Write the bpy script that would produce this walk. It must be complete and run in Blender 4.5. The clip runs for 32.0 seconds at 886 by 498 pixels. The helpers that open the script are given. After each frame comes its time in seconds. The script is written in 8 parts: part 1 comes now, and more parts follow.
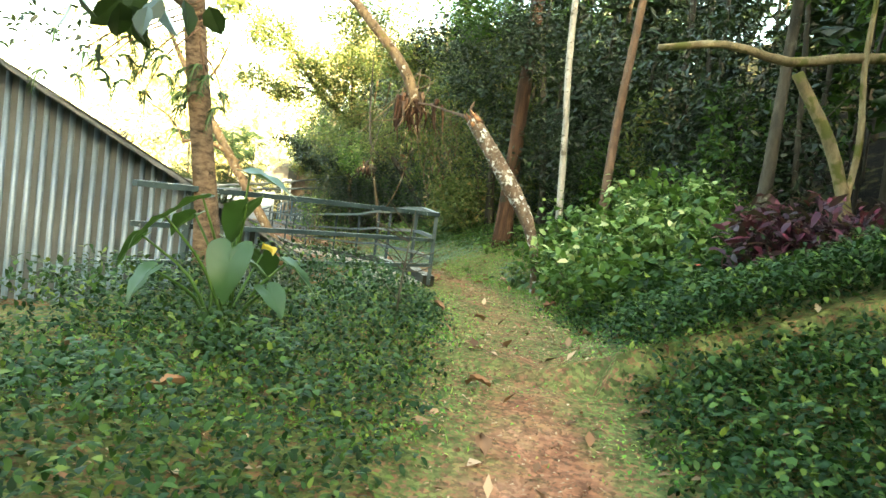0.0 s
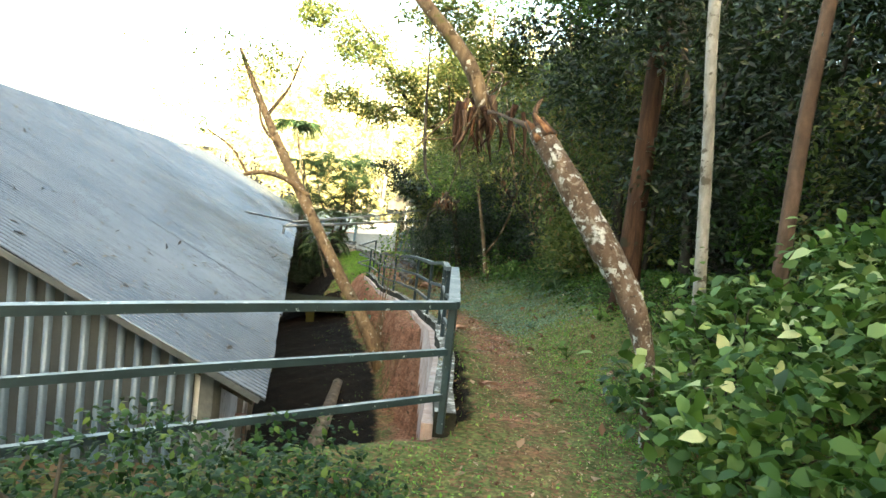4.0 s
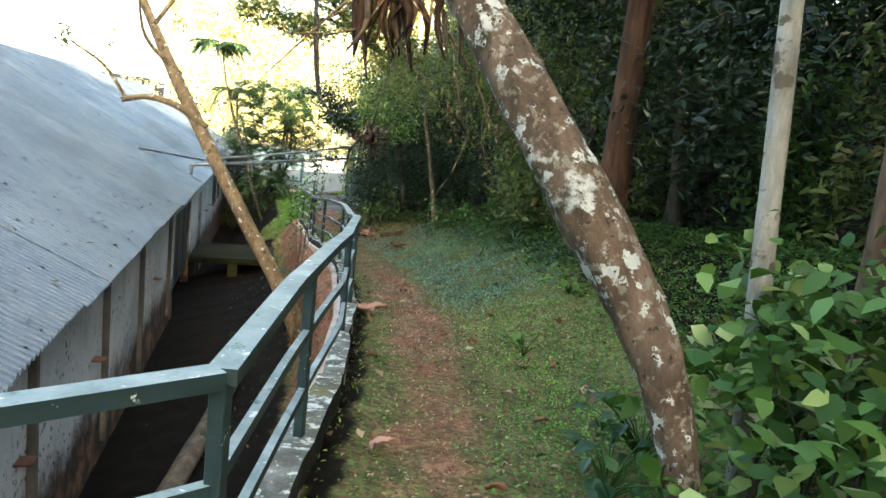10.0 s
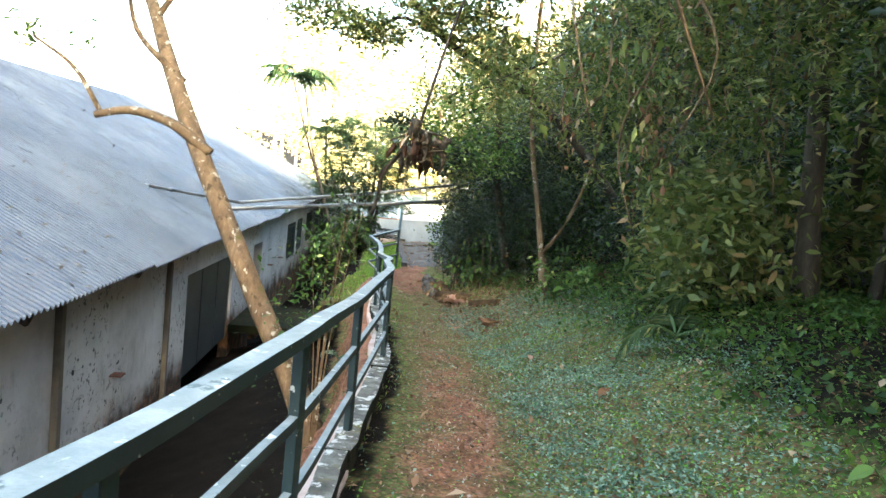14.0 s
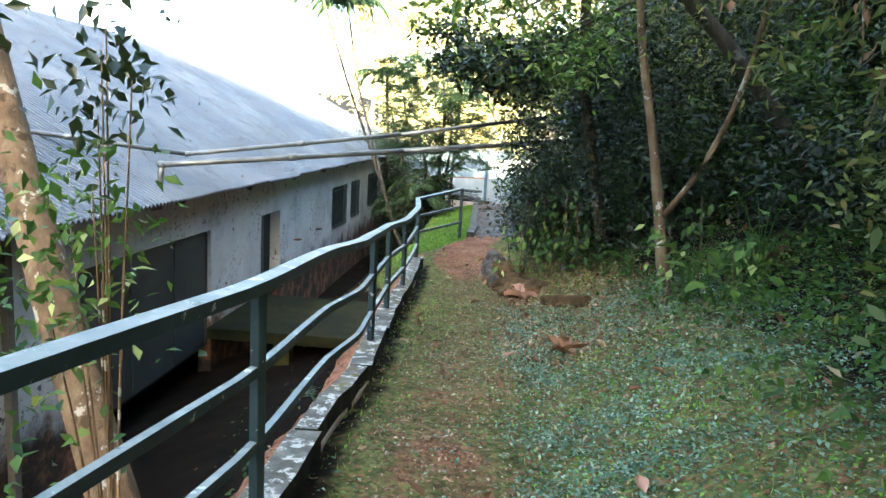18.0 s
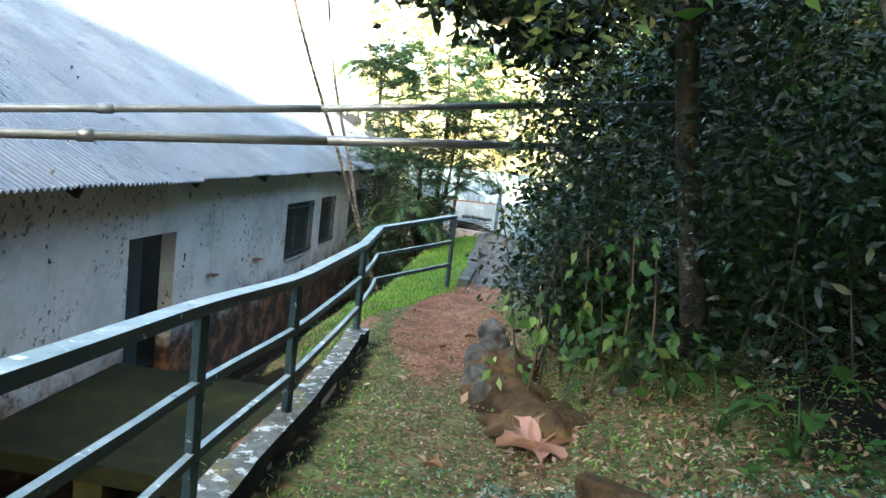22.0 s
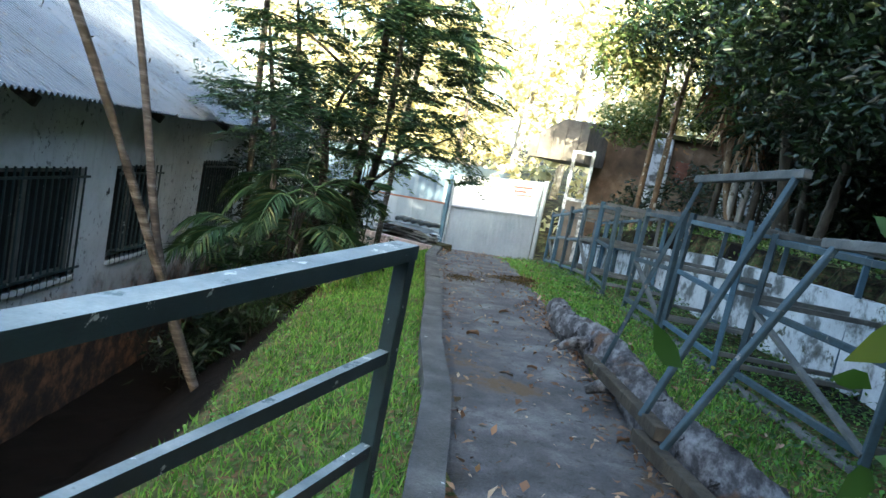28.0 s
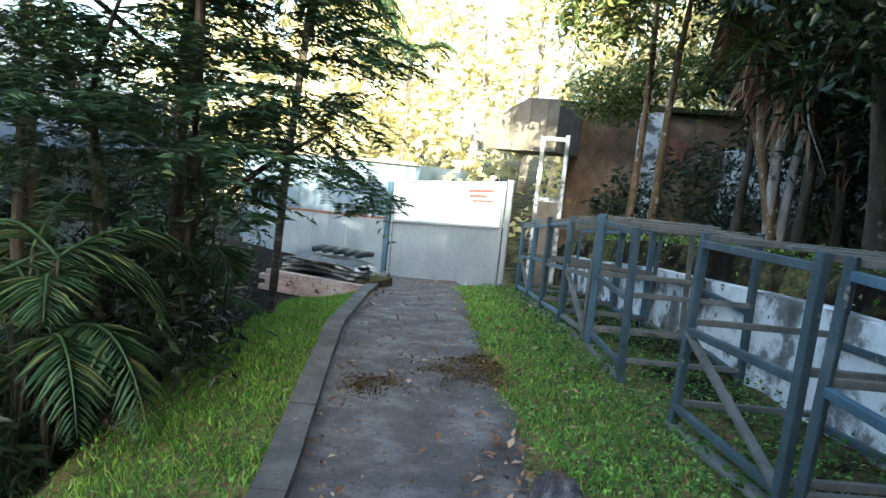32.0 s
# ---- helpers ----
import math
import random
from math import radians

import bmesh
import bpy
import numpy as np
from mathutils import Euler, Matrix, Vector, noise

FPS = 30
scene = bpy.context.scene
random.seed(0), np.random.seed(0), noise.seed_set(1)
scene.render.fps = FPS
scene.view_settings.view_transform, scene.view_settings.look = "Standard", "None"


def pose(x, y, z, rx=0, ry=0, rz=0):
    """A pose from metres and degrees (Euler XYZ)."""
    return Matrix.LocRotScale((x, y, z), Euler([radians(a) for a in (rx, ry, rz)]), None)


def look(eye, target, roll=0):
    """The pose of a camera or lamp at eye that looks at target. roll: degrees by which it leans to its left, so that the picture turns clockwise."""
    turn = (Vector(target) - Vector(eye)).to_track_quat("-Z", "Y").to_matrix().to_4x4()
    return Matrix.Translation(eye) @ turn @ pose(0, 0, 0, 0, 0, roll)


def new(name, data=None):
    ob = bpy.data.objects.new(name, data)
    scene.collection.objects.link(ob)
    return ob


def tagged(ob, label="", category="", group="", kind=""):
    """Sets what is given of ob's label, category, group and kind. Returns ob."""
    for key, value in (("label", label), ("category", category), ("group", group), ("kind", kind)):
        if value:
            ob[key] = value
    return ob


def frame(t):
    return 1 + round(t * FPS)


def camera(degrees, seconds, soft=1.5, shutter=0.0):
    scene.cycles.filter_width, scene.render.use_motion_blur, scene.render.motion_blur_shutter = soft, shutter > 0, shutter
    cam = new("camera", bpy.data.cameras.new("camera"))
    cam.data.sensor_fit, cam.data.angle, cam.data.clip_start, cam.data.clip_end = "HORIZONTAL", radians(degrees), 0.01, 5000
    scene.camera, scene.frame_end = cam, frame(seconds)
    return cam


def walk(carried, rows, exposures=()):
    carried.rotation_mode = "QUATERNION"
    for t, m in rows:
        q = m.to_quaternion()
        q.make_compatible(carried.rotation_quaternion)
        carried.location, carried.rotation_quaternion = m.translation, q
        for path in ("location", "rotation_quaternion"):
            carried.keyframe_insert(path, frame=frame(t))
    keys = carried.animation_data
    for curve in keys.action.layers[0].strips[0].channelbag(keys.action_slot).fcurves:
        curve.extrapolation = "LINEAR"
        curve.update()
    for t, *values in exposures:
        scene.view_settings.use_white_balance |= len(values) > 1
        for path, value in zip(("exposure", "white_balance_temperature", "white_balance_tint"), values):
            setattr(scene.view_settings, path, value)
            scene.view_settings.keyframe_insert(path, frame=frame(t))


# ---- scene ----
cam = camera(66.6, 32.0)
METRES, EYE, TILT, LEAN, TURN = 33.3, 1.5, -2.0, -6.4, 0.0
ROWS = [
    (0.0, 0.0, 0.0, 0.0, 0.03, -1.58, -0.93),
    (0.5, 0.0029, 0.0181, 0.0034, 0.53, -1.89, -1.53),
    (1.0, 0.0085, 0.0342, 0.0042, 1.7, -1.76, -1.25),
    (1.5, 0.0102, 0.05, 0.0058, 7.67, -0.91, -0.52),
    (2.0, 0.0127, 0.0661, 0.0106, 10.72, -0.8, -0.62),
    (2.5, 0.0187, 0.0818, 0.0121, 9.85, 0.12, 0.14),
    (3.0, 0.02, 0.0965, 0.0129, 10.97, 0.01, -0.21),
    (3.5, 0.0229, 0.1086, 0.0164, 12.25, 0.01, -0.81),
    (5.5, 0.0321, 0.1536, 0.0194, 13.94, -2.05, 0.79),
    (6.0, 0.0329, 0.1599, 0.0213, 14.39, -3.74, 1.83),
    (6.5, 0.0287, 0.1635, 0.0224, 21.96, -3.24, -1.16),
    (7.0, 0.0166, 0.1687, 0.0235, 23.36, -3.26, -2.13),
    (7.5, 0.0133, 0.1707, 0.0241, 24.41, -3.17, -4.23),
    (8.0, 0.0137, 0.1709, 0.0245, 23.98, -2.23, -5.66),
    (8.5, 0.0166, 0.1721, 0.0241, 18.04, -0.07, -5.44),
    (9.0, 0.022, 0.1819, 0.0228, 10.95, -0.21, 0.06),
    (9.5, 0.0249, 0.1938, 0.0221, 8.77, -1.49, 0.68),
    (10.0, 0.0246, 0.2077, 0.0217, 9.77, -5.33, -0.12),
    (10.5, 0.0246, 0.2232, 0.0208, 15.44, -7.79, 1.8),
    (11.0, 0.023, 0.2385, 0.02, 18.08, -11.03, 0.19),
    (11.5, 0.0195, 0.2554, 0.0195, 18.06, -11.01, 0.28),
    (12.0, 0.0153, 0.2726, 0.02, 21.23, -9.82, 0.62),
    (12.5, 0.0123, 0.2908, 0.0206, 19.82, -9.0, -0.31),
    (13.0, 0.0092, 0.3094, 0.0223, 16.86, -2.19, -0.57),
    (13.5, 0.0053, 0.3277, 0.0231, 17.91, -0.9, -0.46),
    (15.5, -0.0002, 0.4, 0.0203, 22.78, -4.73, -1.2),
    (16.0, -0.0037, 0.4168, 0.0202, 22.75, -5.66, -0.42),
    (16.5, -0.0098, 0.4337, 0.0214, 25.47, -5.85, 0.86),
    (17.0, -0.0166, 0.4494, 0.0216, 28.01, -4.09, -0.12),
    (17.5, -0.021, 0.4686, 0.021, 28.52, -3.68, 1.19),
    (18.0, -0.0266, 0.4851, 0.0218, 28.58, -4.34, 1.38),
    (18.5, -0.0321, 0.5017, 0.0219, 29.5, -4.47, 1.22),
    (19.0, -0.0422, 0.5163, 0.0217, 35.92, -6.81, -2.65),
    (19.5, -0.0482, 0.5327, 0.022, 33.72, -6.64, -2.92),
    (20.0, -0.0555, 0.5488, 0.0237, 33.21, -6.33, 3.04),
    (20.5, -0.0638, 0.5633, 0.0237, 25.93, -4.38, 0.47),
    (21.0, -0.0691, 0.5796, 0.0251, 29.75, -3.06, 0.55),
    (21.5, -0.0762, 0.5967, 0.0243, 30.16, -3.3, -2.0),
    (22.0, -0.0795, 0.6124, 0.0249, 29.97, -2.36, -2.15),
    (22.5, -0.087, 0.6275, 0.0243, 30.22, 2.0, -0.49),
    (23.0, -0.0931, 0.6433, 0.0238, 31.22, 4.48, 1.87),
    (23.5, -0.1008, 0.6595, 0.023, 32.45, 4.22, 2.78),
    (24.0, -0.11, 0.6757, 0.0229, 31.74, 1.58, 2.37),
    (24.5, -0.1204, 0.6913, 0.0234, 32.17, 0.71, 1.8),
]
LATE = [
    (26.5, (-5.623, 25.313, 0.849), (-6.598, 27.042, 0.602), 14.5),
    (27.0, (-5.873, 25.895, 0.869), (-6.771, 27.669, 0.661), 12.4),
    (27.5, (-6.160, 26.480, 0.872), (-7.032, 28.268, 0.661), 12.1),
    (28.0, (-6.403, 27.049, 0.843), (-7.177, 28.879, 0.616), 11.2),
    (28.5, (-6.646, 27.600, 0.883), (-7.403, 29.437, 0.653), 9.1),
    (29.0, (-6.773, 28.050, 0.995), (-7.499, 29.897, 0.750), 8.2),
    (29.5, (-6.825, 28.460, 1.043), (-7.451, 30.345, 0.805), 6.5),
    (30.0, (-6.901, 28.840, 1.096), (-7.570, 30.700, 0.794), 5.1),
    (30.5, (-6.990, 29.290, 1.130), (-7.686, 31.139, 0.818), 6.4),
    (31.0, (-7.060, 29.773, 1.109), (-7.683, 31.660, 0.881), 7.1),
    (31.5, (-7.241, 30.301, 1.090), (-7.913, 32.171, 0.868), 6.6),
    (32.0, (-7.430, 30.851, 1.070), (-8.132, 32.710, 0.847), 6.0),
]
walk(cam, [(t, pose(0, 0, EYE, TILT, LEAN, TURN) @ pose(METRES * x, METRES * y, METRES * z, 90 + pitch, roll, yaw)) for t, x, y, z, yaw, pitch, roll in ROWS]
     + [(t, look(eye, target, roll)) for t, eye, target, roll in LATE],
     [(0.0, 4.25, 9200, -6), (1.0, 4.3, 9100, -6), (2.0, 4.0, 8900, -5), (3.5, 3.65, 8400, -1), (6.0, 3.3, 7800, 1), (8.0, 2.6, 7600, 1), (9.0, 2.5, 7200, -1), (10.0, 3.5, 7200, -1), (12.0, 3.85, 7300, 5), (16.0, 4.0, 6800, 5), (18.0, 3.95, 6600, 5), (20.0, 3.95, 6500, 5), (22.0, 3.95, 6400, 2), (24.0, 3.1, 6100, -1), (27.0, 3.35, 6100, 3), (32.0, 3.2, 6100, 4)])

# ---- world, sun ----
SUN_FROM = Vector((0.43, -0.90, 0.27)).normalized()
world = bpy.data.worlds.new("sky")
scene.world = world
world.use_nodes = True
wn = world.node_tree
sky = wn.nodes.new("ShaderNodeTexSky")
sky.sky_type, sky.sun_disc = "NISHITA", False
sky.sun_elevation = math.asin(SUN_FROM.z)
sky.sun_rotation = math.atan2(SUN_FROM.x, SUN_FROM.y)
sky.air_density, sky.dust_density = 1.0, 3.2
wn.nodes["Background"].inputs["Strength"].default_value = 0.15
wn.links.new(sky.outputs[0], wn.nodes["Background"].inputs[0])
sun = new("sun", bpy.data.lights.new("sun", "SUN"))
sun.data.energy, sun.data.angle, sun.data.color = 5.0, radians(0.6), (1.0, 0.88, 0.66)
sun.matrix_world = look(SUN_FROM * 60, (0, 0, 0))

# ---- materials ----
def material(name):
    m = bpy.data.materials.new(name)
    m.use_nodes = True
    return m, m.node_tree, m.node_tree.nodes["Principled BSDF"]


def coords(nt):
    return nt.nodes.new("ShaderNodeTexCoord").outputs["Object"]


def noise_tex(nt, scale, detail=5.0, rough=0.6, vector=None, distort=0.0):
    n = nt.nodes.new("ShaderNodeTexNoise")
    n.inputs["Scale"].default_value, n.inputs["Detail"].default_value = scale, detail
    n.inputs["Roughness"].default_value, n.inputs["Distortion"].default_value = rough, distort
    nt.links.new(vector or coords(nt), n.inputs["Vector"])
    return n.outputs["Fac"]


def ramp(nt, fac, stops):
    r = nt.nodes.new("ShaderNodeValToRGB")
    el = r.color_ramp.elements
    while len(el) < len(stops):
        el.new(0.5)
    for e, (p, c) in zip(el, stops):
        e.position = p
        e.color = (*c, 1) if len(c) == 3 else c
    nt.links.new(fac, r.inputs["Fac"])
    return r.outputs["Color"]


def band(nt, fac, lo, hi):
    """0 below lo, 1 above hi."""
    r = nt.nodes.new("ShaderNodeMapRange")
    r.interpolation_type = "SMOOTHSTEP"
    r.inputs["From Min"].default_value, r.inputs["From Max"].default_value = lo, hi
    nt.links.new(fac, r.inputs["Value"])
    return r.outputs["Result"]


def mixed(nt, fac, a, b, how="MIX"):
    n = nt.nodes.new("ShaderNodeMix")
    n.data_type, n.blend_type = "RGBA", how
    for slot, v in ((0, fac), (6, a), (7, b)):
        if isinstance(v, (tuple, float, int)):
            n.inputs[slot].default_value = (*v, 1) if isinstance(v, tuple) and len(v) == 3 else v
        else:
            nt.links.new(v, n.inputs[slot])
    return n.outputs[2]


def times(nt, a, b):
    n = nt.nodes.new("ShaderNodeMath")
    n.operation = "MULTIPLY"
    for slot, v in ((0, a), (1, b)):
        if isinstance(v, (float, int)):
            n.inputs[slot].default_value = v
        else:
            nt.links.new(v, n.inputs[slot])
    return n.outputs[0]


def bumped(nt, bsdf, height, strength, distance=0.02):
    b = nt.nodes.new("ShaderNodeBump")
    b.inputs["Strength"].default_value, b.inputs["Distance"].default_value = strength, distance
    nt.links.new(height, b.inputs["Height"])
    nt.links.new(b.outputs[0], bsdf.inputs["Normal"])


def surface(name, stops, scale, rough=0.8, fine=60.0, bump=0.4, distance=0.01, metal=0.0, spots=None, stains=None, distort=0.0, grit=0.35):
    """Two-scale variation: colour stops over a coarse noise, fine grain, optional spots (scale, lo, hi, colour), stains likewise."""
    m, nt, p = material(name)
    col = ramp(nt, noise_tex(nt, scale, 6, 0.65, None, distort), stops)
    grain = noise_tex(nt, fine, 4, 0.7)
    col = mixed(nt, grit, col, ramp(nt, grain, [(0.3, (0.45, 0.45, 0.45)), (0.7, (1.0, 1.0, 1.0))]), "MULTIPLY")
    for extra in (stains, spots):
        if extra:
            sc, lo, hi, c = extra
            col = mixed(nt, band(nt, noise_tex(nt, sc, 6, 0.7), lo, hi), col, c)
    nt.links.new(col, p.inputs["Base Color"])
    p.inputs["Roughness"].default_value, p.inputs["Metallic"].default_value = rough, metal
    bumped(nt, p, grain, bump, distance)
    return m


def leafy(name, stops, rough=0.5, thin=0.3, spec=0.22, glow=(0.05, 0.075, 0.004)):
    """Leaves: colour by leaf, translucent."""
    m, nt, p = material(name)
    geo = nt.nodes.new("ShaderNodeNewGeometry")
    col = ramp(nt, geo.outputs["Random Per Island"], stops)
    col = mixed(nt, 0.5, col, ramp(nt, noise_tex(nt, 0.9, 3), [(0.3, (0.5, 0.55, 0.5)), (0.7, (1.0, 1.0, 1.0))]), "MULTIPLY")
    nt.links.new(col, p.inputs["Base Color"])
    p.inputs["Roughness"].default_value = rough
    p.inputs["Specular IOR Level"].default_value = spec
    tr = nt.nodes.new("ShaderNodeBsdfTranslucent")
    nt.links.new(mixed(nt, 1.0, col, glow, "ADD"), tr.inputs["Color"])
    mx = nt.nodes.new("ShaderNodeMixShader")
    mx.inputs[0].default_value = thin
    nt.links.new(p.outputs[0], mx.inputs[1])
    nt.links.new(tr.outputs[0], mx.inputs[2])
    nt.links.new(mx.outputs[0], nt.nodes["Material Output"].inputs["Surface"])
    return m


def plain(name, c, rough=0.5, metal=0.0):
    return surface(name, [(0.3, tuple(v * 0.75 for v in c)), (0.7, c)], 3.0, rough, 40.0, 0.15, 0.004, metal)


def ground_material():
    m, nt, p = material("ground")
    att = nt.nodes.new("ShaderNodeAttribute")
    att.attribute_name = "cover"
    sep = nt.nodes.new("ShaderNodeSeparateColor")
    nt.links.new(att.outputs["Color"], sep.inputs[0])
    soil = ramp(nt, noise_tex(nt, 3.0, 8, 0.7), [(0.3, (0.12, 0.055, 0.032)), (0.5, (0.24, 0.115, 0.072)), (0.75, (0.36, 0.20, 0.135))])
    soil = mixed(nt, band(nt, noise_tex(nt, 14.0, 6, 0.7), 0.55, 0.65), soil, (0.10, 0.062, 0.038))
    green = ramp(nt, noise_tex(nt, 5.0, 8, 0.7), [(0.3, (0.042, 0.062, 0.020)), (0.5, (0.095, 0.12, 0.043)), (0.75, (0.18, 0.19, 0.08))])
    green = mixed(nt, band(nt, noise_tex(nt, 22.0, 5, 0.7), 0.50, 0.60), green, (0.17, 0.095, 0.055))
    # leaf mould with the shade of ditch, wood and pit put into its colour
    shaded_mould = ramp(nt, noise_tex(nt, 4.0, 8, 0.7), [(0.3, (0.004, 0.004, 0.003)), (0.7, (0.014, 0.010, 0.008))])
    crumbs = nt.nodes.new("ShaderNodeTexVoronoi")
    crumbs.inputs["Scale"].default_value = 38.0
    nt.links.new(coords(nt), crumbs.inputs["Vector"])
    tone = nt.nodes.new("ShaderNodeSeparateColor")
    nt.links.new(crumbs.outputs["Color"], tone.inputs[0])
    speck = ramp(nt, tone.outputs[0], [(0.0, (0.45, 0.42, 0.40)), (0.5, (0.95, 0.95, 0.95)), (1.0, (1.6, 1.5, 1.4))])
    green, soil = mixed(nt, 0.75, green, speck, "MULTIPLY"), mixed(nt, 0.6, soil, speck, "MULTIPLY")
    edge = nt.nodes.new("ShaderNodeMath")
    edge.operation = "ADD"
    nt.links.new(sep.outputs[0], edge.inputs[0])
    nt.links.new(times(nt, noise_tex(nt, 2.2, 7, 0.7), 1.0), edge.inputs[1])
    col = mixed(nt, band(nt, edge.outputs[0], 0.85, 1.15), green, soil)
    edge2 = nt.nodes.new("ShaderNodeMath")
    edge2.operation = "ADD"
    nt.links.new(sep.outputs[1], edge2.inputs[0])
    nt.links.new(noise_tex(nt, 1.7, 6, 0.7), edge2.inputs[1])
    col = mixed(nt, band(nt, edge2.outputs[0], 0.9, 1.2), col, shaded_mould)
    nt.links.new(col, p.inputs["Base Color"])
    p.inputs["Roughness"].default_value = 0.95
    p.inputs["Specular IOR Level"].default_value = 0.08
    bumped(nt, p, noise_tex(nt, 30.0, 8, 0.75), 0.8, 0.03)
    return m


GROUND = ground_material()
CONCRETE = surface("road_concrete", [(0.3, (0.040, 0.039, 0.042)), (0.5, (0.095, 0.092, 0.094)), (0.72, (0.24, 0.232, 0.228))], 3.2, 0.9, 95, 0.9, 0.008,
                   spots=(17.0, 0.58, 0.64, (0.035, 0.030, 0.027)), stains=(0.8, 0.57, 0.64, (0.085, 0.050, 0.020)), grit=1.0)
LANE_KERB = surface("dark_kerb_concrete", [(0.3, (0.038, 0.038, 0.036)), (0.5, (0.078, 0.078, 0.075)), (0.7, (0.15, 0.147, 0.14))], 3.0, 0.95, 70, 0.7, 0.01,
                    spots=(11.0, 0.66, 0.69, (0.45, 0.45, 0.43)), grit=0.7)
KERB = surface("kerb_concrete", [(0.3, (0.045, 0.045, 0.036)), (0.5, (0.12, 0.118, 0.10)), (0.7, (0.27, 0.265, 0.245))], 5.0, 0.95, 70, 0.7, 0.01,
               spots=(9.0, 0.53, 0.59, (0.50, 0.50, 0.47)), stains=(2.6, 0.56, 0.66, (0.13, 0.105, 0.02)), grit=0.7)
# damp concrete, with the shade on the kerb's sides put into its colour
KERB_SIDE = surface("shaded_damp_kerb_side", [(0.3, (0.010, 0.010, 0.008)), (0.5, (0.026, 0.025, 0.018)), (0.7, (0.06, 0.058, 0.045))], 4.0, 0.95, 60, 0.7, 0.01,
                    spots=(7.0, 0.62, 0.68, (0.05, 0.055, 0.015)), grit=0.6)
RETAIN = surface("stained_retaining_wall", [(0.3, (0.33, 0.22, 0.18)), (0.5, (0.54, 0.41, 0.36)), (0.7, (0.68, 0.59, 0.55))], 2.4, 0.95, 50, 0.7, 0.015,
                 spots=(6.0, 0.60, 0.68, (0.10, 0.06, 0.04)), stains=(1.2, 0.60, 0.72, (0.16, 0.15, 0.05)))
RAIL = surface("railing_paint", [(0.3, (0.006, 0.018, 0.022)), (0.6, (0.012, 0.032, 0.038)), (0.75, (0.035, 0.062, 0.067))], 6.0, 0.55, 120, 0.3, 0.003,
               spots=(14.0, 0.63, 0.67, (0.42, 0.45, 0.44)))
# sky light on the rails' upper faces is put into this paler paint
RAIL_TOP = surface("skylit_weathered_paint", [(0.3, (0.10, 0.135, 0.145)), (0.55, (0.20, 0.235, 0.24)), (0.75, (0.32, 0.35, 0.35))], 5.0, 0.6, 90, 0.35, 0.004,
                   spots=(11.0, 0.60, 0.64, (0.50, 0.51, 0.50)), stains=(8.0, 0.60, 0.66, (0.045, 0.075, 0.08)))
ROOF = surface("galvanised_roof", [(0.3, (0.050, 0.056, 0.063)), (0.5, (0.082, 0.090, 0.099)), (0.7, (0.13, 0.14, 0.15))], 0.5, 0.27, 25, 0.06, 0.003, 0.0,
               stains=(1.6, 0.60, 0.75, (0.05, 0.05, 0.05)))
ROOF.node_tree.nodes["Principled BSDF"].inputs["IOR"].default_value = 1.95
GABLE_PAN = surface("dark_gable_sheet", [(0.3, (0.025, 0.032, 0.038)), (0.6, (0.045, 0.054, 0.062)), (0.8, (0.075, 0.082, 0.088))], 1.2, 0.5, 40, 0.10, 0.003, 0.2,
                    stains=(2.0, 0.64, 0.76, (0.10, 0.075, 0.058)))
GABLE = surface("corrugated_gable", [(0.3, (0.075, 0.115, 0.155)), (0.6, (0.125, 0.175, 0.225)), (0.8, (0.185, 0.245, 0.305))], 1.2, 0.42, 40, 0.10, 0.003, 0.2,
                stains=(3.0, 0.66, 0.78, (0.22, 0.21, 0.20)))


def roof_trough_shade():
    """Shade of the corrugation painted into the colour, unevenly along its troughs."""
    nt = ROOF.node_tree
    p = nt.nodes["Principled BSDF"]
    old = p.inputs["Base Color"].links[0].from_socket
    dot = nt.nodes.new("ShaderNodeVectorMath")
    dot.operation = "DOT_PRODUCT"
    nt.links.new(coords(nt), dot.inputs[0])
    dot.inputs[1].default_value = (-0.4156, 0.9096, 0.0)
    turn = nt.nodes.new("ShaderNodeMath")
    turn.operation = "MULTIPLY_ADD"
    nt.links.new(dot.outputs["Value"], turn.inputs[0])
    turn.inputs[1].default_value = 2 * math.pi / 0.084
    turn.inputs[2].default_value = -(21.4563 - 13.07) * 2 * math.pi / 0.084
    wave = nt.nodes.new("ShaderNodeMath")
    wave.operation = "COSINE"
    nt.links.new(turn.outputs[0], wave.inputs[0])
    low = nt.nodes.new("ShaderNodeMath")
    low.operation = "MULTIPLY_ADD"
    nt.links.new(wave.outputs[0], low.inputs[0])
    low.inputs[1].default_value, low.inputs[2].default_value = -0.5, 0.5
    trough_shade = times(nt, band(nt, low.outputs[0], 0.25, 0.75), band(nt, noise_tex(nt, 1.1, 5, 0.6), 0.22, 0.5))
    nt.links.new(mixed(nt, times(nt, trough_shade, 0.97), old, (0.010, 0.011, 0.013)), p.inputs["Base Color"])


roof_trough_shade()


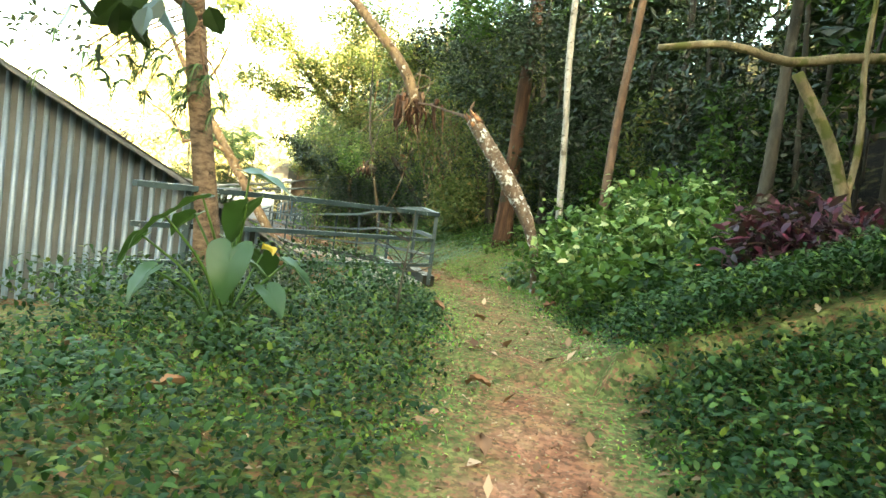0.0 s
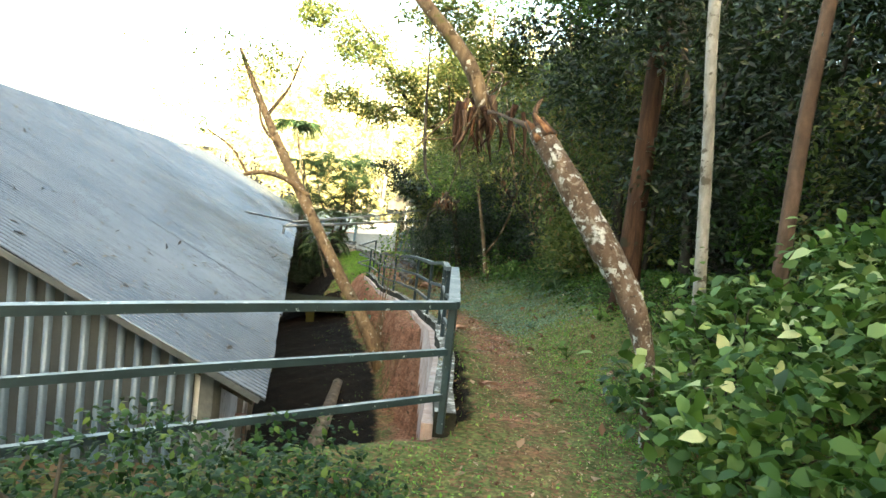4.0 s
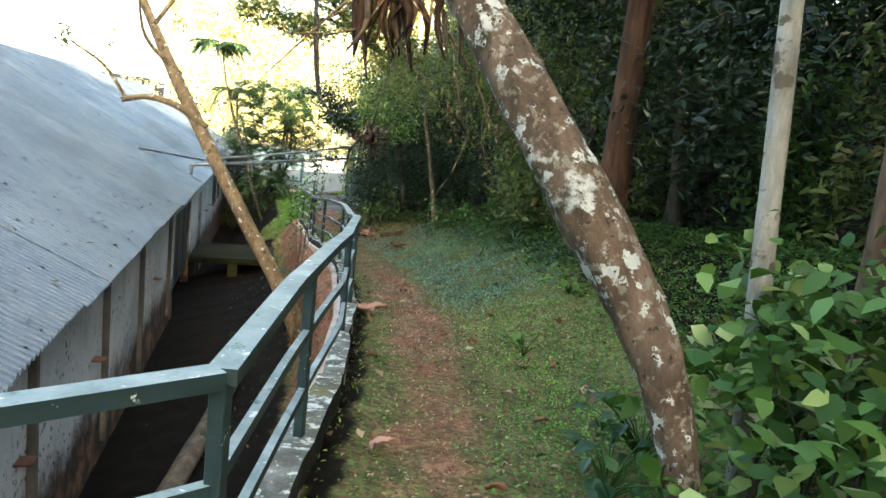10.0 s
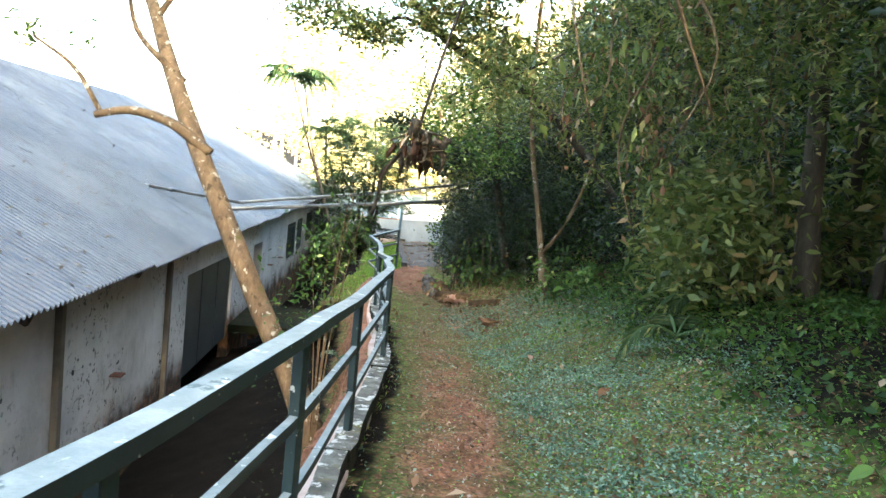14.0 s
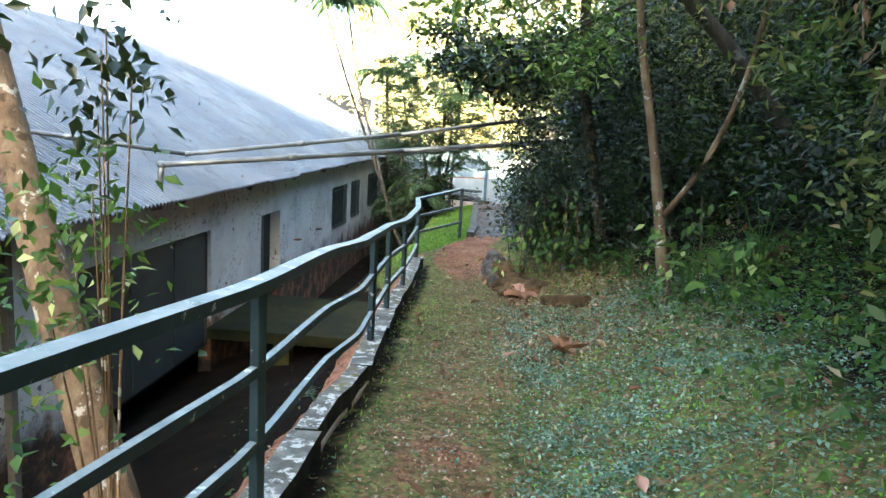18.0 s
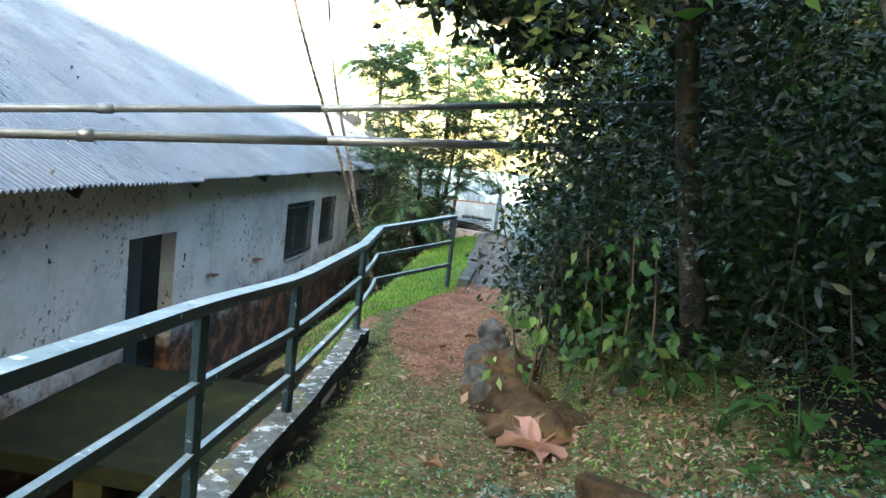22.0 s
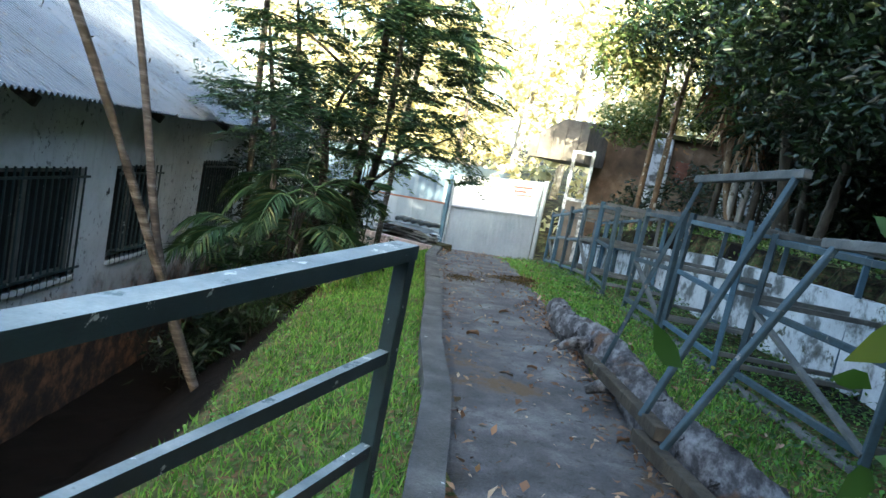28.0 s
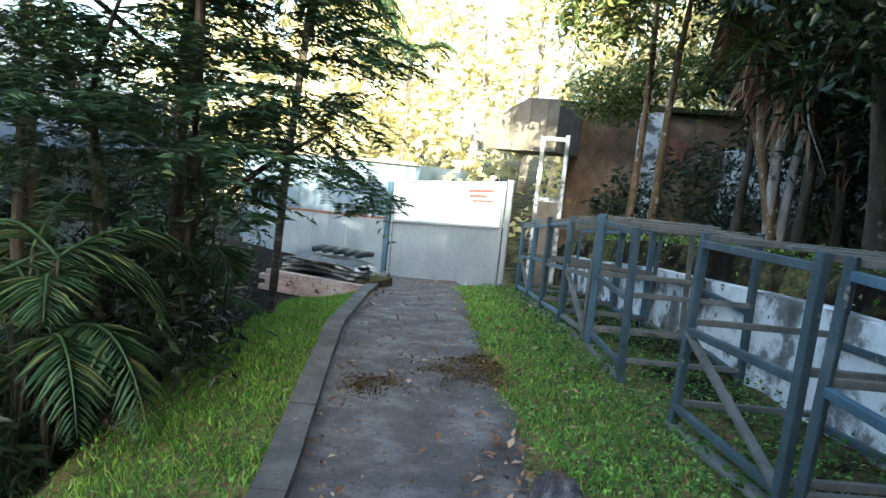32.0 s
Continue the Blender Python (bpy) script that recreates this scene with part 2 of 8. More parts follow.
def plaster_material():
    m, nt, p = material("mouldy_plaster")
    co = coords(nt)
    sp = nt.nodes.new("ShaderNodeSeparateXYZ")
    nt.links.new(co, sp.inputs[0])
    col = ramp(nt, noise_tex(nt, 0.8, 6, 0.7), [(0.3, (0.33, 0.35, 0.36)), (0.5, (0.52, 0.54, 0.55)), (0.75, (0.66, 0.68, 0.69))])
    mp = nt.nodes.new("ShaderNodeMapping")
    mp.inputs["Scale"].default_value = (1.0, 1.0, 0.22)
    nt.links.new(co, mp.inputs[0])
    runs = noise_tex(nt, 5.0, 6, 0.7, mp.outputs[0])
    col = mixed(nt, times(nt, band(nt, runs, 0.54, 0.72), 0.45), col, (0.19, 0.205, 0.205))
    chips = noise_tex(nt, 13.0, 6, 0.68)
    worn = band(nt, noise_tex(nt, 0.9, 3, 0.5), 0.40, 0.62)
    col = mixed(nt, times(nt, band(nt, chips, 0.56, 0.62), worn), col, (0.07, 0.075, 0.08))
    col = mixed(nt, band(nt, noise_tex(nt, 6.0, 3, 0.5), 0.72, 0.735), col, (0.04, 0.04, 0.04))
    # damp red soil splashed up the foot of the wall
    lift = nt.nodes.new("ShaderNodeMath")
    lift.operation = "MULTIPLY_ADD"
    nt.links.new(noise_tex(nt, 1.6, 6, 0.7), lift.inputs[0])
    lift.inputs[1].default_value = -1.5
    nt.links.new(sp.outputs["Z"], lift.inputs[2])
    low = nt.nodes.new("ShaderNodeMath")
    low.operation = "SUBTRACT"
    low.inputs[0].default_value = 0.0
    nt.links.new(lift.outputs[0], low.inputs[1])
    foot = ramp(nt, noise_tex(nt, 3.0, 6, 0.7), [(0.36, (0.008, 0.008, 0.007)), (0.5, (0.045, 0.026, 0.016)), (0.68, (0.27, 0.125, 0.058))])
    col = mixed(nt, band(nt, low.outputs[0], 1.75, 2.35), col, foot)
    nt.links.new(col, p.inputs["Base Color"])
    p.inputs["Roughness"].default_value = 0.95
    bumped(nt, p, chips, 0.5, 0.02)
    return m


PLASTER = plaster_material()
STEEL_DOOR = surface("dark_door_paint", [(0.3, (0.020, 0.028, 0.032)), (0.7, (0.045, 0.060, 0.066))], 2.0, 0.5, 60, 0.2, 0.004)
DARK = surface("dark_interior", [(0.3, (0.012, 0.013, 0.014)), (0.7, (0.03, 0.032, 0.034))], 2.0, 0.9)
PIPE = surface("galvanised_pipe", [(0.3, (0.11, 0.122, 0.13)), (0.7, (0.22, 0.24, 0.25))], 5.0, 0.4, 70, 0.2, 0.003, 0.5, spots=(10.0, 0.62, 0.7, (0.16, 0.12, 0.10)))
MOSSY = surface("mossy_concrete", [(0.3, (0.012, 0.015, 0.006)), (0.5, (0.030, 0.031, 0.011)), (0.7, (0.062, 0.055, 0.024))], 2.0, 0.95, 50, 0.6, 0.012)
# algae-green slab, its colour darkened for the shade down in the ditch
SHADED_SLAB = surface("shaded_algae_concrete", [(0.3, (0.006, 0.008, 0.004)), (0.5, (0.014, 0.016, 0.006)), (0.7, (0.034, 0.034, 0.010))], 1.6, 0.9, 50, 0.6, 0.012, stains=(1.1, 0.60, 0.70, (0.075, 0.075, 0.012)))
WHITEWASH = surface("peeling_whitewash", [(0.32, (0.06, 0.065, 0.055)), (0.44, (0.16, 0.17, 0.17)), (0.52, (0.58, 0.61, 0.63)), (0.75, (0.78, 0.80, 0.81))], 2.6, 0.95, 60, 0.5, 0.01,
                    spots=(4.2, 0.58, 0.64, (0.07, 0.08, 0.055)))
BLUE_WOOD = surface("faded_blue_wood", [(0.3, (0.015, 0.032, 0.042)), (0.55, (0.034, 0.064, 0.082)), (0.75, (0.085, 0.12, 0.135))], 5.0, 0.75, 60, 0.4, 0.006,
                    spots=(9.0, 0.63, 0.68, (0.20, 0.18, 0.155)))
BRIGHT_BLUE = surface("blue_painted_wood", [(0.3, (0.026, 0.066, 0.10)), (0.6, (0.048, 0.108, 0.155)), (0.8, (0.11, 0.18, 0.225))], 5.0, 0.7, 60, 0.4, 0.006,
                      spots=(9.0, 0.65, 0.7, (0.20, 0.18, 0.155)))
GREY_WOOD = surface("weathered_grey_wood", [(0.3, (0.055, 0.062, 0.06)), (0.6, (0.12, 0.125, 0.12)), (0.8, (0.22, 0.215, 0.20))], 6.0, 0.85, 60, 0.5, 0.008)
GATE_STEEL = surface("gate_sheet", [(0.3, (0.20, 0.235, 0.26)), (0.7, (0.31, 0.35, 0.38))], 1.0, 0.5, 40, 0.15, 0.003, 0.2, stains=(2.0, 0.66, 0.8, (0.32, 0.30, 0.28)))
RUST = surface("rusty_steel", [(0.3, (0.10, 0.035, 0.02)), (0.7, (0.25, 0.10, 0.06))], 6.0, 0.8)
SIGN_RED = plain("red_sign_paint", (0.45, 0.06, 0.05), 0.6)
SIGN_WHITE = plain("white_sign_paint", (0.75, 0.75, 0.73), 0.6)
OCHRE = surface("stained_ochre_plaster", [(0.3, (0.055, 0.042, 0.03)), (0.5, (0.13, 0.09, 0.06)), (0.7, (0.25, 0.19, 0.14))], 1.1, 0.95, 40, 0.4, 0.012, spots=(2.2, 0.6, 0.68, (0.36, 0.17, 0.06)))
OLD_BOARD = surface("old_fascia_board", [(0.3, (0.085, 0.075, 0.06)), (0.7, (0.19, 0.17, 0.14))], 3.0, 0.9)


def bark(name, stops, spots=None, scale=5.0, bump=0.9, stretch=(1.0, 1.0, 0.35)):
    m, nt, p = material(name)
    co = coords(nt)
    mp = nt.nodes.new("ShaderNodeMapping")
    mp.inputs["Scale"].default_value = stretch
    nt.links.new(co, mp.inputs[0])
    f = noise_tex(nt, scale, 8, 0.7, mp.outputs[0])
    col = ramp(nt, f, stops)
    for sc, lo, hi, c in spots if isinstance(spots, list) else [spots] if spots else []:
        col = mixed(nt, band(nt, noise_tex(nt, sc, 5, 0.6), lo, hi), col, c)
    nt.links.new(col, p.inputs["Base Color"])
    p.inputs["Roughness"].default_value = 0.95
    p.inputs["Specular IOR Level"].default_value = 0.2
    bumped(nt, p, noise_tex(nt, scale * 5, 6, 0.7, mp.outputs[0]), bump, 0.02)
    return m


BARK_LICHEN = bark("lichen_bark", [(0.3, (0.045, 0.030, 0.020)), (0.5, (0.105, 0.070, 0.048)), (0.7, (0.18, 0.125, 0.09))], [(3.0, 0.56, 0.66, (0.040, 0.038, 0.016)), (24.0, 0.54, 0.62, (0.20, 0.17, 0.135)), (15.0, 0.57, 0.62, (0.44, 0.45, 0.43)), (5.0, 0.59, 0.66, (0.46, 0.46, 0.43)), (30.0, 0.60, 0.66, (0.04, 0.026, 0.018))], 8.0, 1.0)
BARK_RED = bark("dark_red_bark", [(0.3, (0.018, 0.010, 0.007)), (0.5, (0.052, 0.026, 0.016)), (0.7, (0.13, 0.068, 0.038))], (3.0, 0.6, 0.7, (0.03, 0.028, 0.018)), 13.0, 1.0, (1.0, 1.0, 0.10))
BARK_LICHEN_OCHRE = bark("ochre_lichen_bark", [(0.3, (0.020, 0.017, 0.012)), (0.5, (0.05, 0.042, 0.03)), (0.7, (0.09, 0.075, 0.055))], [(7.0, 0.60, 0.66, (0.20, 0.12, 0.035)), (9.0, 0.62, 0.68, (0.20, 0.19, 0.16))], 6.0)
BARK_PALM = bark("ringed_palm_bark", [(0.3, (0.026, 0.020, 0.015)), (0.5, (0.075, 0.06, 0.047)), (0.7, (0.22, 0.20, 0.175))], (5.0, 0.58, 0.66, (0.055, 0.045, 0.03)), 9.0, 0.8, (0.3, 0.3, 2.2))
BARK_PALE = bark("pale_bark", [(0.3, (0.13, 0.118, 0.10)), (0.5, (0.26, 0.245, 0.22)), (0.7, (0.42, 0.41, 0.385))], [(8.0, 0.58, 0.64, (0.09, 0.078, 0.06)), (3.0, 0.62, 0.70, (0.10, 0.11, 0.06))], 8.0, 0.7)
BARK_TAN = bark("tan_bark", [(0.3, (0.055, 0.036, 0.022)), (0.5, (0.13, 0.088, 0.052)), (0.7, (0.22, 0.16, 0.10))], [(6.0, 0.58, 0.66, (0.06, 0.040, 0.022)), (9.0, 0.60, 0.65, (0.36, 0.34, 0.29)), (2.5, 0.62, 0.72, (0.085, 0.08, 0.025))], 8.0, 0.8)
BARK_ROUGH = bark("cracked_bark", [(0.32, (0.014, 0.010, 0.007)), (0.45, (0.085, 0.058, 0.040)), (0.7, (0.20, 0.15, 0.105))], [(3.0, 0.60, 0.70, (0.07, 0.045, 0.026)), (8.0, 0.60, 0.66, (0.022, 0.016, 0.010))], 14.0, 1.0, (0.7, 0.7, 1.5))
BARK_BROWN = bark("brown_bark", [(0.3, (0.045, 0.028, 0.019)), (0.5, (0.10, 0.062, 0.042)), (0.7, (0.17, 0.11, 0.078))], (6.0, 0.6, 0.68, (0.05, 0.045, 0.03)), 6.0)
BARK_MOSS = bark("mossy_bark", [(0.3, (0.06, 0.045, 0.025)), (0.5, (0.15, 0.115, 0.065)), (0.7, (0.25, 0.20, 0.12))], (4.0, 0.52, 0.62, (0.075, 0.075, 0.02)), 7.0)
BARK_DARK = bark("dark_bark", [(0.3, (0.022, 0.019, 0.015)), (0.5, (0.05, 0.042, 0.032)), (0.7, (0.10, 0.085, 0.065))], (4.0, 0.60, 0.68, (0.16, 0.155, 0.135)), 6.0)
TORN_WOOD = bark("torn_heartwood", [(0.3, (0.07, 0.032, 0.018)), (0.5, (0.19, 0.085, 0.04)), (0.7, (0.42, 0.24, 0.13))], None, 12.0)
BARK_POLE = bark("weathered_pole_bark", [(0.3, (0.06, 0.045, 0.032)), (0.5, (0.13, 0.10, 0.075)), (0.7, (0.22, 0.175, 0.135))], (5.0, 0.6, 0.68, (0.05, 0.05, 0.025)), 8.0)
DRIFT = bark("silvered_log", [(0.3, (0.014, 0.012, 0.012)), (0.48, (0.070, 0.067, 0.070)), (0.7, (0.30, 0.295, 0.30))], [(3.0, 0.55, 0.66, (0.11, 0.062, 0.036)), (7.0, 0.60, 0.66, (0.012, 0.010, 0.009))], 14.0, 1.0, (1.0, 0.3, 1.0))
EARTH = surface("bare_brown_earth", [(0.3, (0.035, 0.022, 0.012)), (0.5, (0.10, 0.062, 0.030)), (0.7, (0.20, 0.125, 0.06))], 3.0, 0.95, 45, 0.9, 0.03, spots=(6.0, 0.60, 0.68, (0.025, 0.03, 0.01)))
ROCK = surface("grey_rock", [(0.3, (0.03, 0.028, 0.026)), (0.5, (0.09, 0.085, 0.08)), (0.7, (0.22, 0.215, 0.21))], 4.0, 0.95, 40, 0.8, 0.03, spots=(6.0, 0.62, 0.68, (0.10, 0.045, 0.025)))

for dull in (KERB_SIDE, MOSSY, SHADED_SLAB, DARK, EARTH, ROCK, RETAIN, OCHRE):
    dull.node_tree.nodes["Principled BSDF"].inputs["Specular IOR Level"].default_value = 0.12

# near-black green: the deep shade of wood and pit is put into it
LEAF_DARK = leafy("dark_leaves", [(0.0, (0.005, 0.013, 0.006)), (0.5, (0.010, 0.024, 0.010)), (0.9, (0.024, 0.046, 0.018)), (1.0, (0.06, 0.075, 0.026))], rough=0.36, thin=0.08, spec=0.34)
LEAF_MID = leafy("mid_green_leaves", [(0.0, (0.016, 0.050, 0.012)), (0.5, (0.038, 0.092, 0.020)), (0.92, (0.085, 0.155, 0.034)), (1.0, (0.20, 0.20, 0.05))])
LEAF_CREEPER = leafy("creeper_leaves", [(0.0, (0.005, 0.020, 0.007)), (0.5, (0.013, 0.040, 0.011)), (0.85, (0.036, 0.080, 0.018)), (1.0, (0.11, 0.15, 0.03))], thin=0.15, spec=0.12, glow=(0.02, 0.04, 0.002))
LEAF_CLOVER = leafy("clover_leaves", [(0.0, (0.045, 0.15, 0.026)), (0.5, (0.12, 0.29, 0.05)), (0.9, (0.21, 0.38, 0.08)), (1.0, (0.32, 0.38, 0.13))], thin=0.2)
LEAF_GROUND = leafy("ground_weed_leaves", [(0.0, (0.035, 0.135, 0.018)), (0.4, (0.10, 0.26, 0.035)), (0.7, (0.19, 0.36, 0.055)), (0.88, (0.30, 0.36, 0.10)), (1.0, (0.38, 0.18, 0.09))], thin=0.15)
LEAF_OLIVE = leafy("olive_leaves", [(0.0, (0.040, 0.066, 0.020)), (0.5, (0.115, 0.15, 0.048)), (0.85, (0.22, 0.23, 0.08)), (1.0, (0.28, 0.18, 0.08))])
LEAF_LIME = leafy("lime_leaves", [(0.0, (0.025, 0.075, 0.016)), (0.5, (0.075, 0.15, 0.030)), (0.8, (0.17, 0.25, 0.06)), (1.0, (0.42, 0.46, 0.20))], thin=0.25)
LEAF_PALE = leafy("pale_creeper_leaves", [(0.0, (0.05, 0.12, 0.03)), (0.5, (0.13, 0.22, 0.065)), (0.85, (0.25, 0.33, 0.13)), (1.0, (0.46, 0.48, 0.26))], thin=0.2)
LEAF_BLUE = leafy("blue_green_leaves", [(0.0, (0.035, 0.085, 0.058)), (0.5, (0.10, 0.19, 0.14)), (0.85, (0.19, 0.30, 0.235)), (1.0, (0.34, 0.44, 0.36))], thin=0.1)
# strong sun and haze on the far trees are put into this pale gold
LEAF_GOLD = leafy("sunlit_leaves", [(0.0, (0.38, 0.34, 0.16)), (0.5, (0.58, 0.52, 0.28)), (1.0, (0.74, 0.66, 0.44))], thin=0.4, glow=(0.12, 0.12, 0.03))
LEAF_TARO = leafy("elephant_ear_leaves", [(0.0, (0.008, 0.030, 0.008)), (0.5, (0.018, 0.052, 0.014)), (0.8, (0.035, 0.082, 0.040)), (1.0, (0.09, 0.16, 0.12))], rough=0.38, thin=0.2, spec=0.35)
LEAF_PURPLE = leafy("purple_leaves", [(0.0, (0.020, 0.007, 0.018)), (0.6, (0.046, 0.010, 0.028)), (1.0, (0.12, 0.018, 0.045))], thin=0.15)
LEAF_DEAD = leafy("dead_leaves", [(0.0, (0.085, 0.040, 0.022)), (0.5, (0.19, 0.10, 0.058)), (0.8, (0.32, 0.20, 0.125)), (1.0, (0.46, 0.35, 0.25))], rough=0.8, thin=0.05, spec=0.2)
MOSS_BROWN = leafy("brown_moss", [(0.0, (0.028, 0.018, 0.008)), (0.6, (0.075, 0.045, 0.017)), (1.0, (0.14, 0.09, 0.03))], rough=0.9, thin=0.05, spec=0.1)
LEAF_CRUMB = leafy("leaf_crumbs", [(0.0, (0.06, 0.035, 0.028)), (0.4, (0.16, 0.09, 0.07)), (0.75, (0.28, 0.18, 0.145)), (1.0, (0.46, 0.36, 0.31))], rough=0.8, thin=0.05, spec=0.2, glow=(0.02, 0.01, 0.005))
GRASS = leafy("grass_blades", [(0.0, (0.030, 0.095, 0.014)), (0.35, (0.085, 0.215, 0.028)), (0.7, (0.17, 0.35, 0.05)), (0.92, (0.28, 0.44, 0.08)), (1.0, (0.38, 0.33, 0.12))], thin=0.25)
PALM = leafy("palm_leaflets", [(0.0, (0.018, 0.050, 0.024)), (0.5, (0.045, 0.095, 0.042)), (0.9, (0.10, 0.155, 0.065)), (1.0, (0.30, 0.24, 0.09))], thin=0.2)
FEATHER = leafy("feathery_leaves", [(0.0, (0.012, 0.034, 0.020)), (0.6, (0.030, 0.066, 0.034)), (0.93, (0.060, 0.10, 0.040)), (1.0, (0.13, 0.15, 0.04))], rough=0.6, thin=0.15, spec=0.15)

# ---- helpers of this place ----
rng = np.random.default_rng(7)


def lump(verts, faces, name="mesh"):
    """A mesh from arrays of corners and of triangles or quads."""
    me = bpy.data.meshes.new(name)
    verts, faces = np.asarray(verts, np.float32), np.asarray(faces, np.int32)
    k = faces.shape[1]
    me.vertices.add(len(verts))
    me.vertices.foreach_set("co", verts.ravel())
    me.loops.add(faces.size)
    me.loops.foreach_set("vertex_index", faces.ravel())
    me.polygons.add(len(faces))
    me.polygons.foreach_set("loop_start", np.arange(0, faces.size, k, dtype=np.int32))
    me.update(calc_edges=True)
    return me


def part(name, shape, mat, parent=None, label="", smooth=False):
    """One mesh object of a bmesh or a mesh, under its thing."""
    if isinstance(shape, bmesh.types.BMesh):
        me = bpy.data.meshes.new(name)
        shape.to_mesh(me)
        shape.free()
    else:
        me = shape
    if mat is not None and not me.materials:
        for m in mat if isinstance(mat, tuple) else (mat,):
            me.materials.append(m)
    if smooth:
        me.polygons.foreach_set("use_smooth", np.ones(len(me.polygons), bool))
    ob = new(name, me)
    if parent is not None:
        ob.parent = parent
    if label:
        ob["label"] = label
    return ob


def thing(name, label, category, group="", kind="", at=(0, 0, 0)):
    ob = new(name)
    ob.location = at
    ob.empty_display_size = 0.1
    return tagged(ob, label, category, group, kind)


def box(x0, y0, z0, x1, y1, z1, bevel=0.0, bm=None):
    bm = bm or bmesh.new()
    made = bmesh.ops.create_cube(bm, size=1.0)["verts"]
    for v in made:
        v.co = Vector(((x0 + x1) / 2 + v.co.x * (x1 - x0), (y0 + y1) / 2 + v.co.y * (y1 - y0), (z0 + z1) / 2 + v.co.z * (z1 - z0)))
    if bevel:
        edges = {e for v in made for e in v.link_edges}
        bmesh.ops.bevel(bm, geom=list(edges), offset=bevel, segments=1, affect="EDGES")
    return bm


def bar(a, b, wide, high, bevel=0.004, up=(0, 0, 1)):
    """A straight bar of rectangular section from a to b."""
    a, b = Vector(a), Vector(b)
    bm = box(-wide / 2, -high / 2, 0, wide / 2, high / 2, (b - a).length, bevel)
    z = (b - a).normalized()
    x = z.cross(Vector(up))
    x = x.normalized() if x.length > 1e-4 else Vector((1, 0, 0))
    y = z.cross(x)
    m = Matrix((x, y, z)).transposed().to_4x4()
    m.translation = a
    bmesh.ops.transform(bm, matrix=m, verts=bm.verts)
    return bm


def strip(points, wide, high, lit_top=False):
    """A bar bent along points, its section upright; the flag gives its upper face the second material."""
    pts = [Vector(p) for p in points]
    bm = bmesh.new()
    rings = []
    for i, p in enumerate(pts):
        d = (pts[min(i + 1, len(pts) - 1)] - pts[max(i - 1, 0)])
        side = Vector((d.y, -d.x, 0)).normalized() * wide / 2
        upv = Vector((0, 0, high / 2))
        rings.append([bm.verts.new(p + s) for s in (side + upv, side - upv, -side - upv, -side + upv)])
    for r, q in zip(rings, rings[1:]):
        for i in range(4):
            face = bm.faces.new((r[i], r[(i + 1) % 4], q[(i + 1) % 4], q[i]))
            # the paler top stands for light from above, put into the colour
            face.material_index = 1 if i == 3 and lit_top else 0
    bm.faces.new(rings[0][::-1])
    bm.faces.new(rings[-1])
    bmesh.ops.recalc_face_normals(bm, faces=bm.faces)
    return bm


def spline(points, n):
    """n points on a smooth curve through the given ones."""
    p = np.asarray(points, float)
    t = np.r_[0, np.cumsum(np.linalg.norm(np.diff(p, axis=0), axis=1))]
    q = np.linspace(0, t[-1], n)
    m = np.gradient(p, t, axis=0)
    i = np.clip(np.searchsorted(t, q, side="right") - 1, 0, len(t) - 2)
    h = (t[i + 1] - t[i])[:, None]
    u = ((q - t[i])[:, None]) / h
    return (2 * u**3 - 3 * u**2 + 1) * p[i] + (u**3 - 2 * u**2 + u) * h * m[i] + (-2 * u**3 + 3 * u**2) * p[i + 1] + (u**3 - u**2) * h * m[i + 1]


def limb_mesh(points, radii, sides=10, rings=14, rough=0.08, seed=0, flare=0.0):
    """A trunk or limb: a rough tapered tube along points."""
    r = np.random.default_rng(seed)
    p = spline(points, rings)
    rad = np.interp(np.linspace(0, 1, rings), np.linspace(0, 1, len(radii)), radii)
    verts, faces = [], []
    ang = np.linspace(0, 2 * np.pi, sides, endpoint=False)
    ridge = 1 + rough * r.standard_normal(sides)
    for i in range(rings):
        d = p[min(i + 1, rings - 1)] - p[max(i - 1, 0)]
        d = d / (np.linalg.norm(d) + 1e-9)
        ref = np.array([0.0, 0, 1]) if abs(d[2]) < 0.9 else np.array([1.0, 0, 0])
        a = np.cross(d, ref)
        a /= np.linalg.norm(a)
        b = np.cross(d, a)
        swell = 1 + flare * max(0.0, 1 - i / (0.25 * rings)) ** 2 * (0.6 + 0.4 * np.cos(ang * 4 + seed))
        rr = rad[i] * ridge * swell * (1 + 0.5 * rough * r.standard_normal(sides))
        verts.append(p[i] + rr[:, None] * (np.cos(ang)[:, None] * a + np.sin(ang)[:, None] * b))
    verts = np.concatenate(verts)
    for i in range(rings - 1):
        for j in range(sides):
            k = (j + 1) % sides
            faces.append((i * sides + j, i * sides + k, (i + 1) * sides + k, (i + 1) * sides + j))
    n = len(verts)
    verts = np.vstack([verts, p[0], p[-1]])
    me = bpy.data.meshes.new("limb")
    quads = [tuple(f) for f in faces]
    quads += [((j + 1) % sides, j, n) for j in range(sides)]
    top = (rings - 1) * sides
    quads += [(top + j, top + (j + 1) % sides, n + 1) for j in range(sides)]
    me.from_pydata(verts.tolist(), [], quads)
    me.polygons.foreach_set("use_smooth", np.ones(len(me.polygons), bool))
    return me


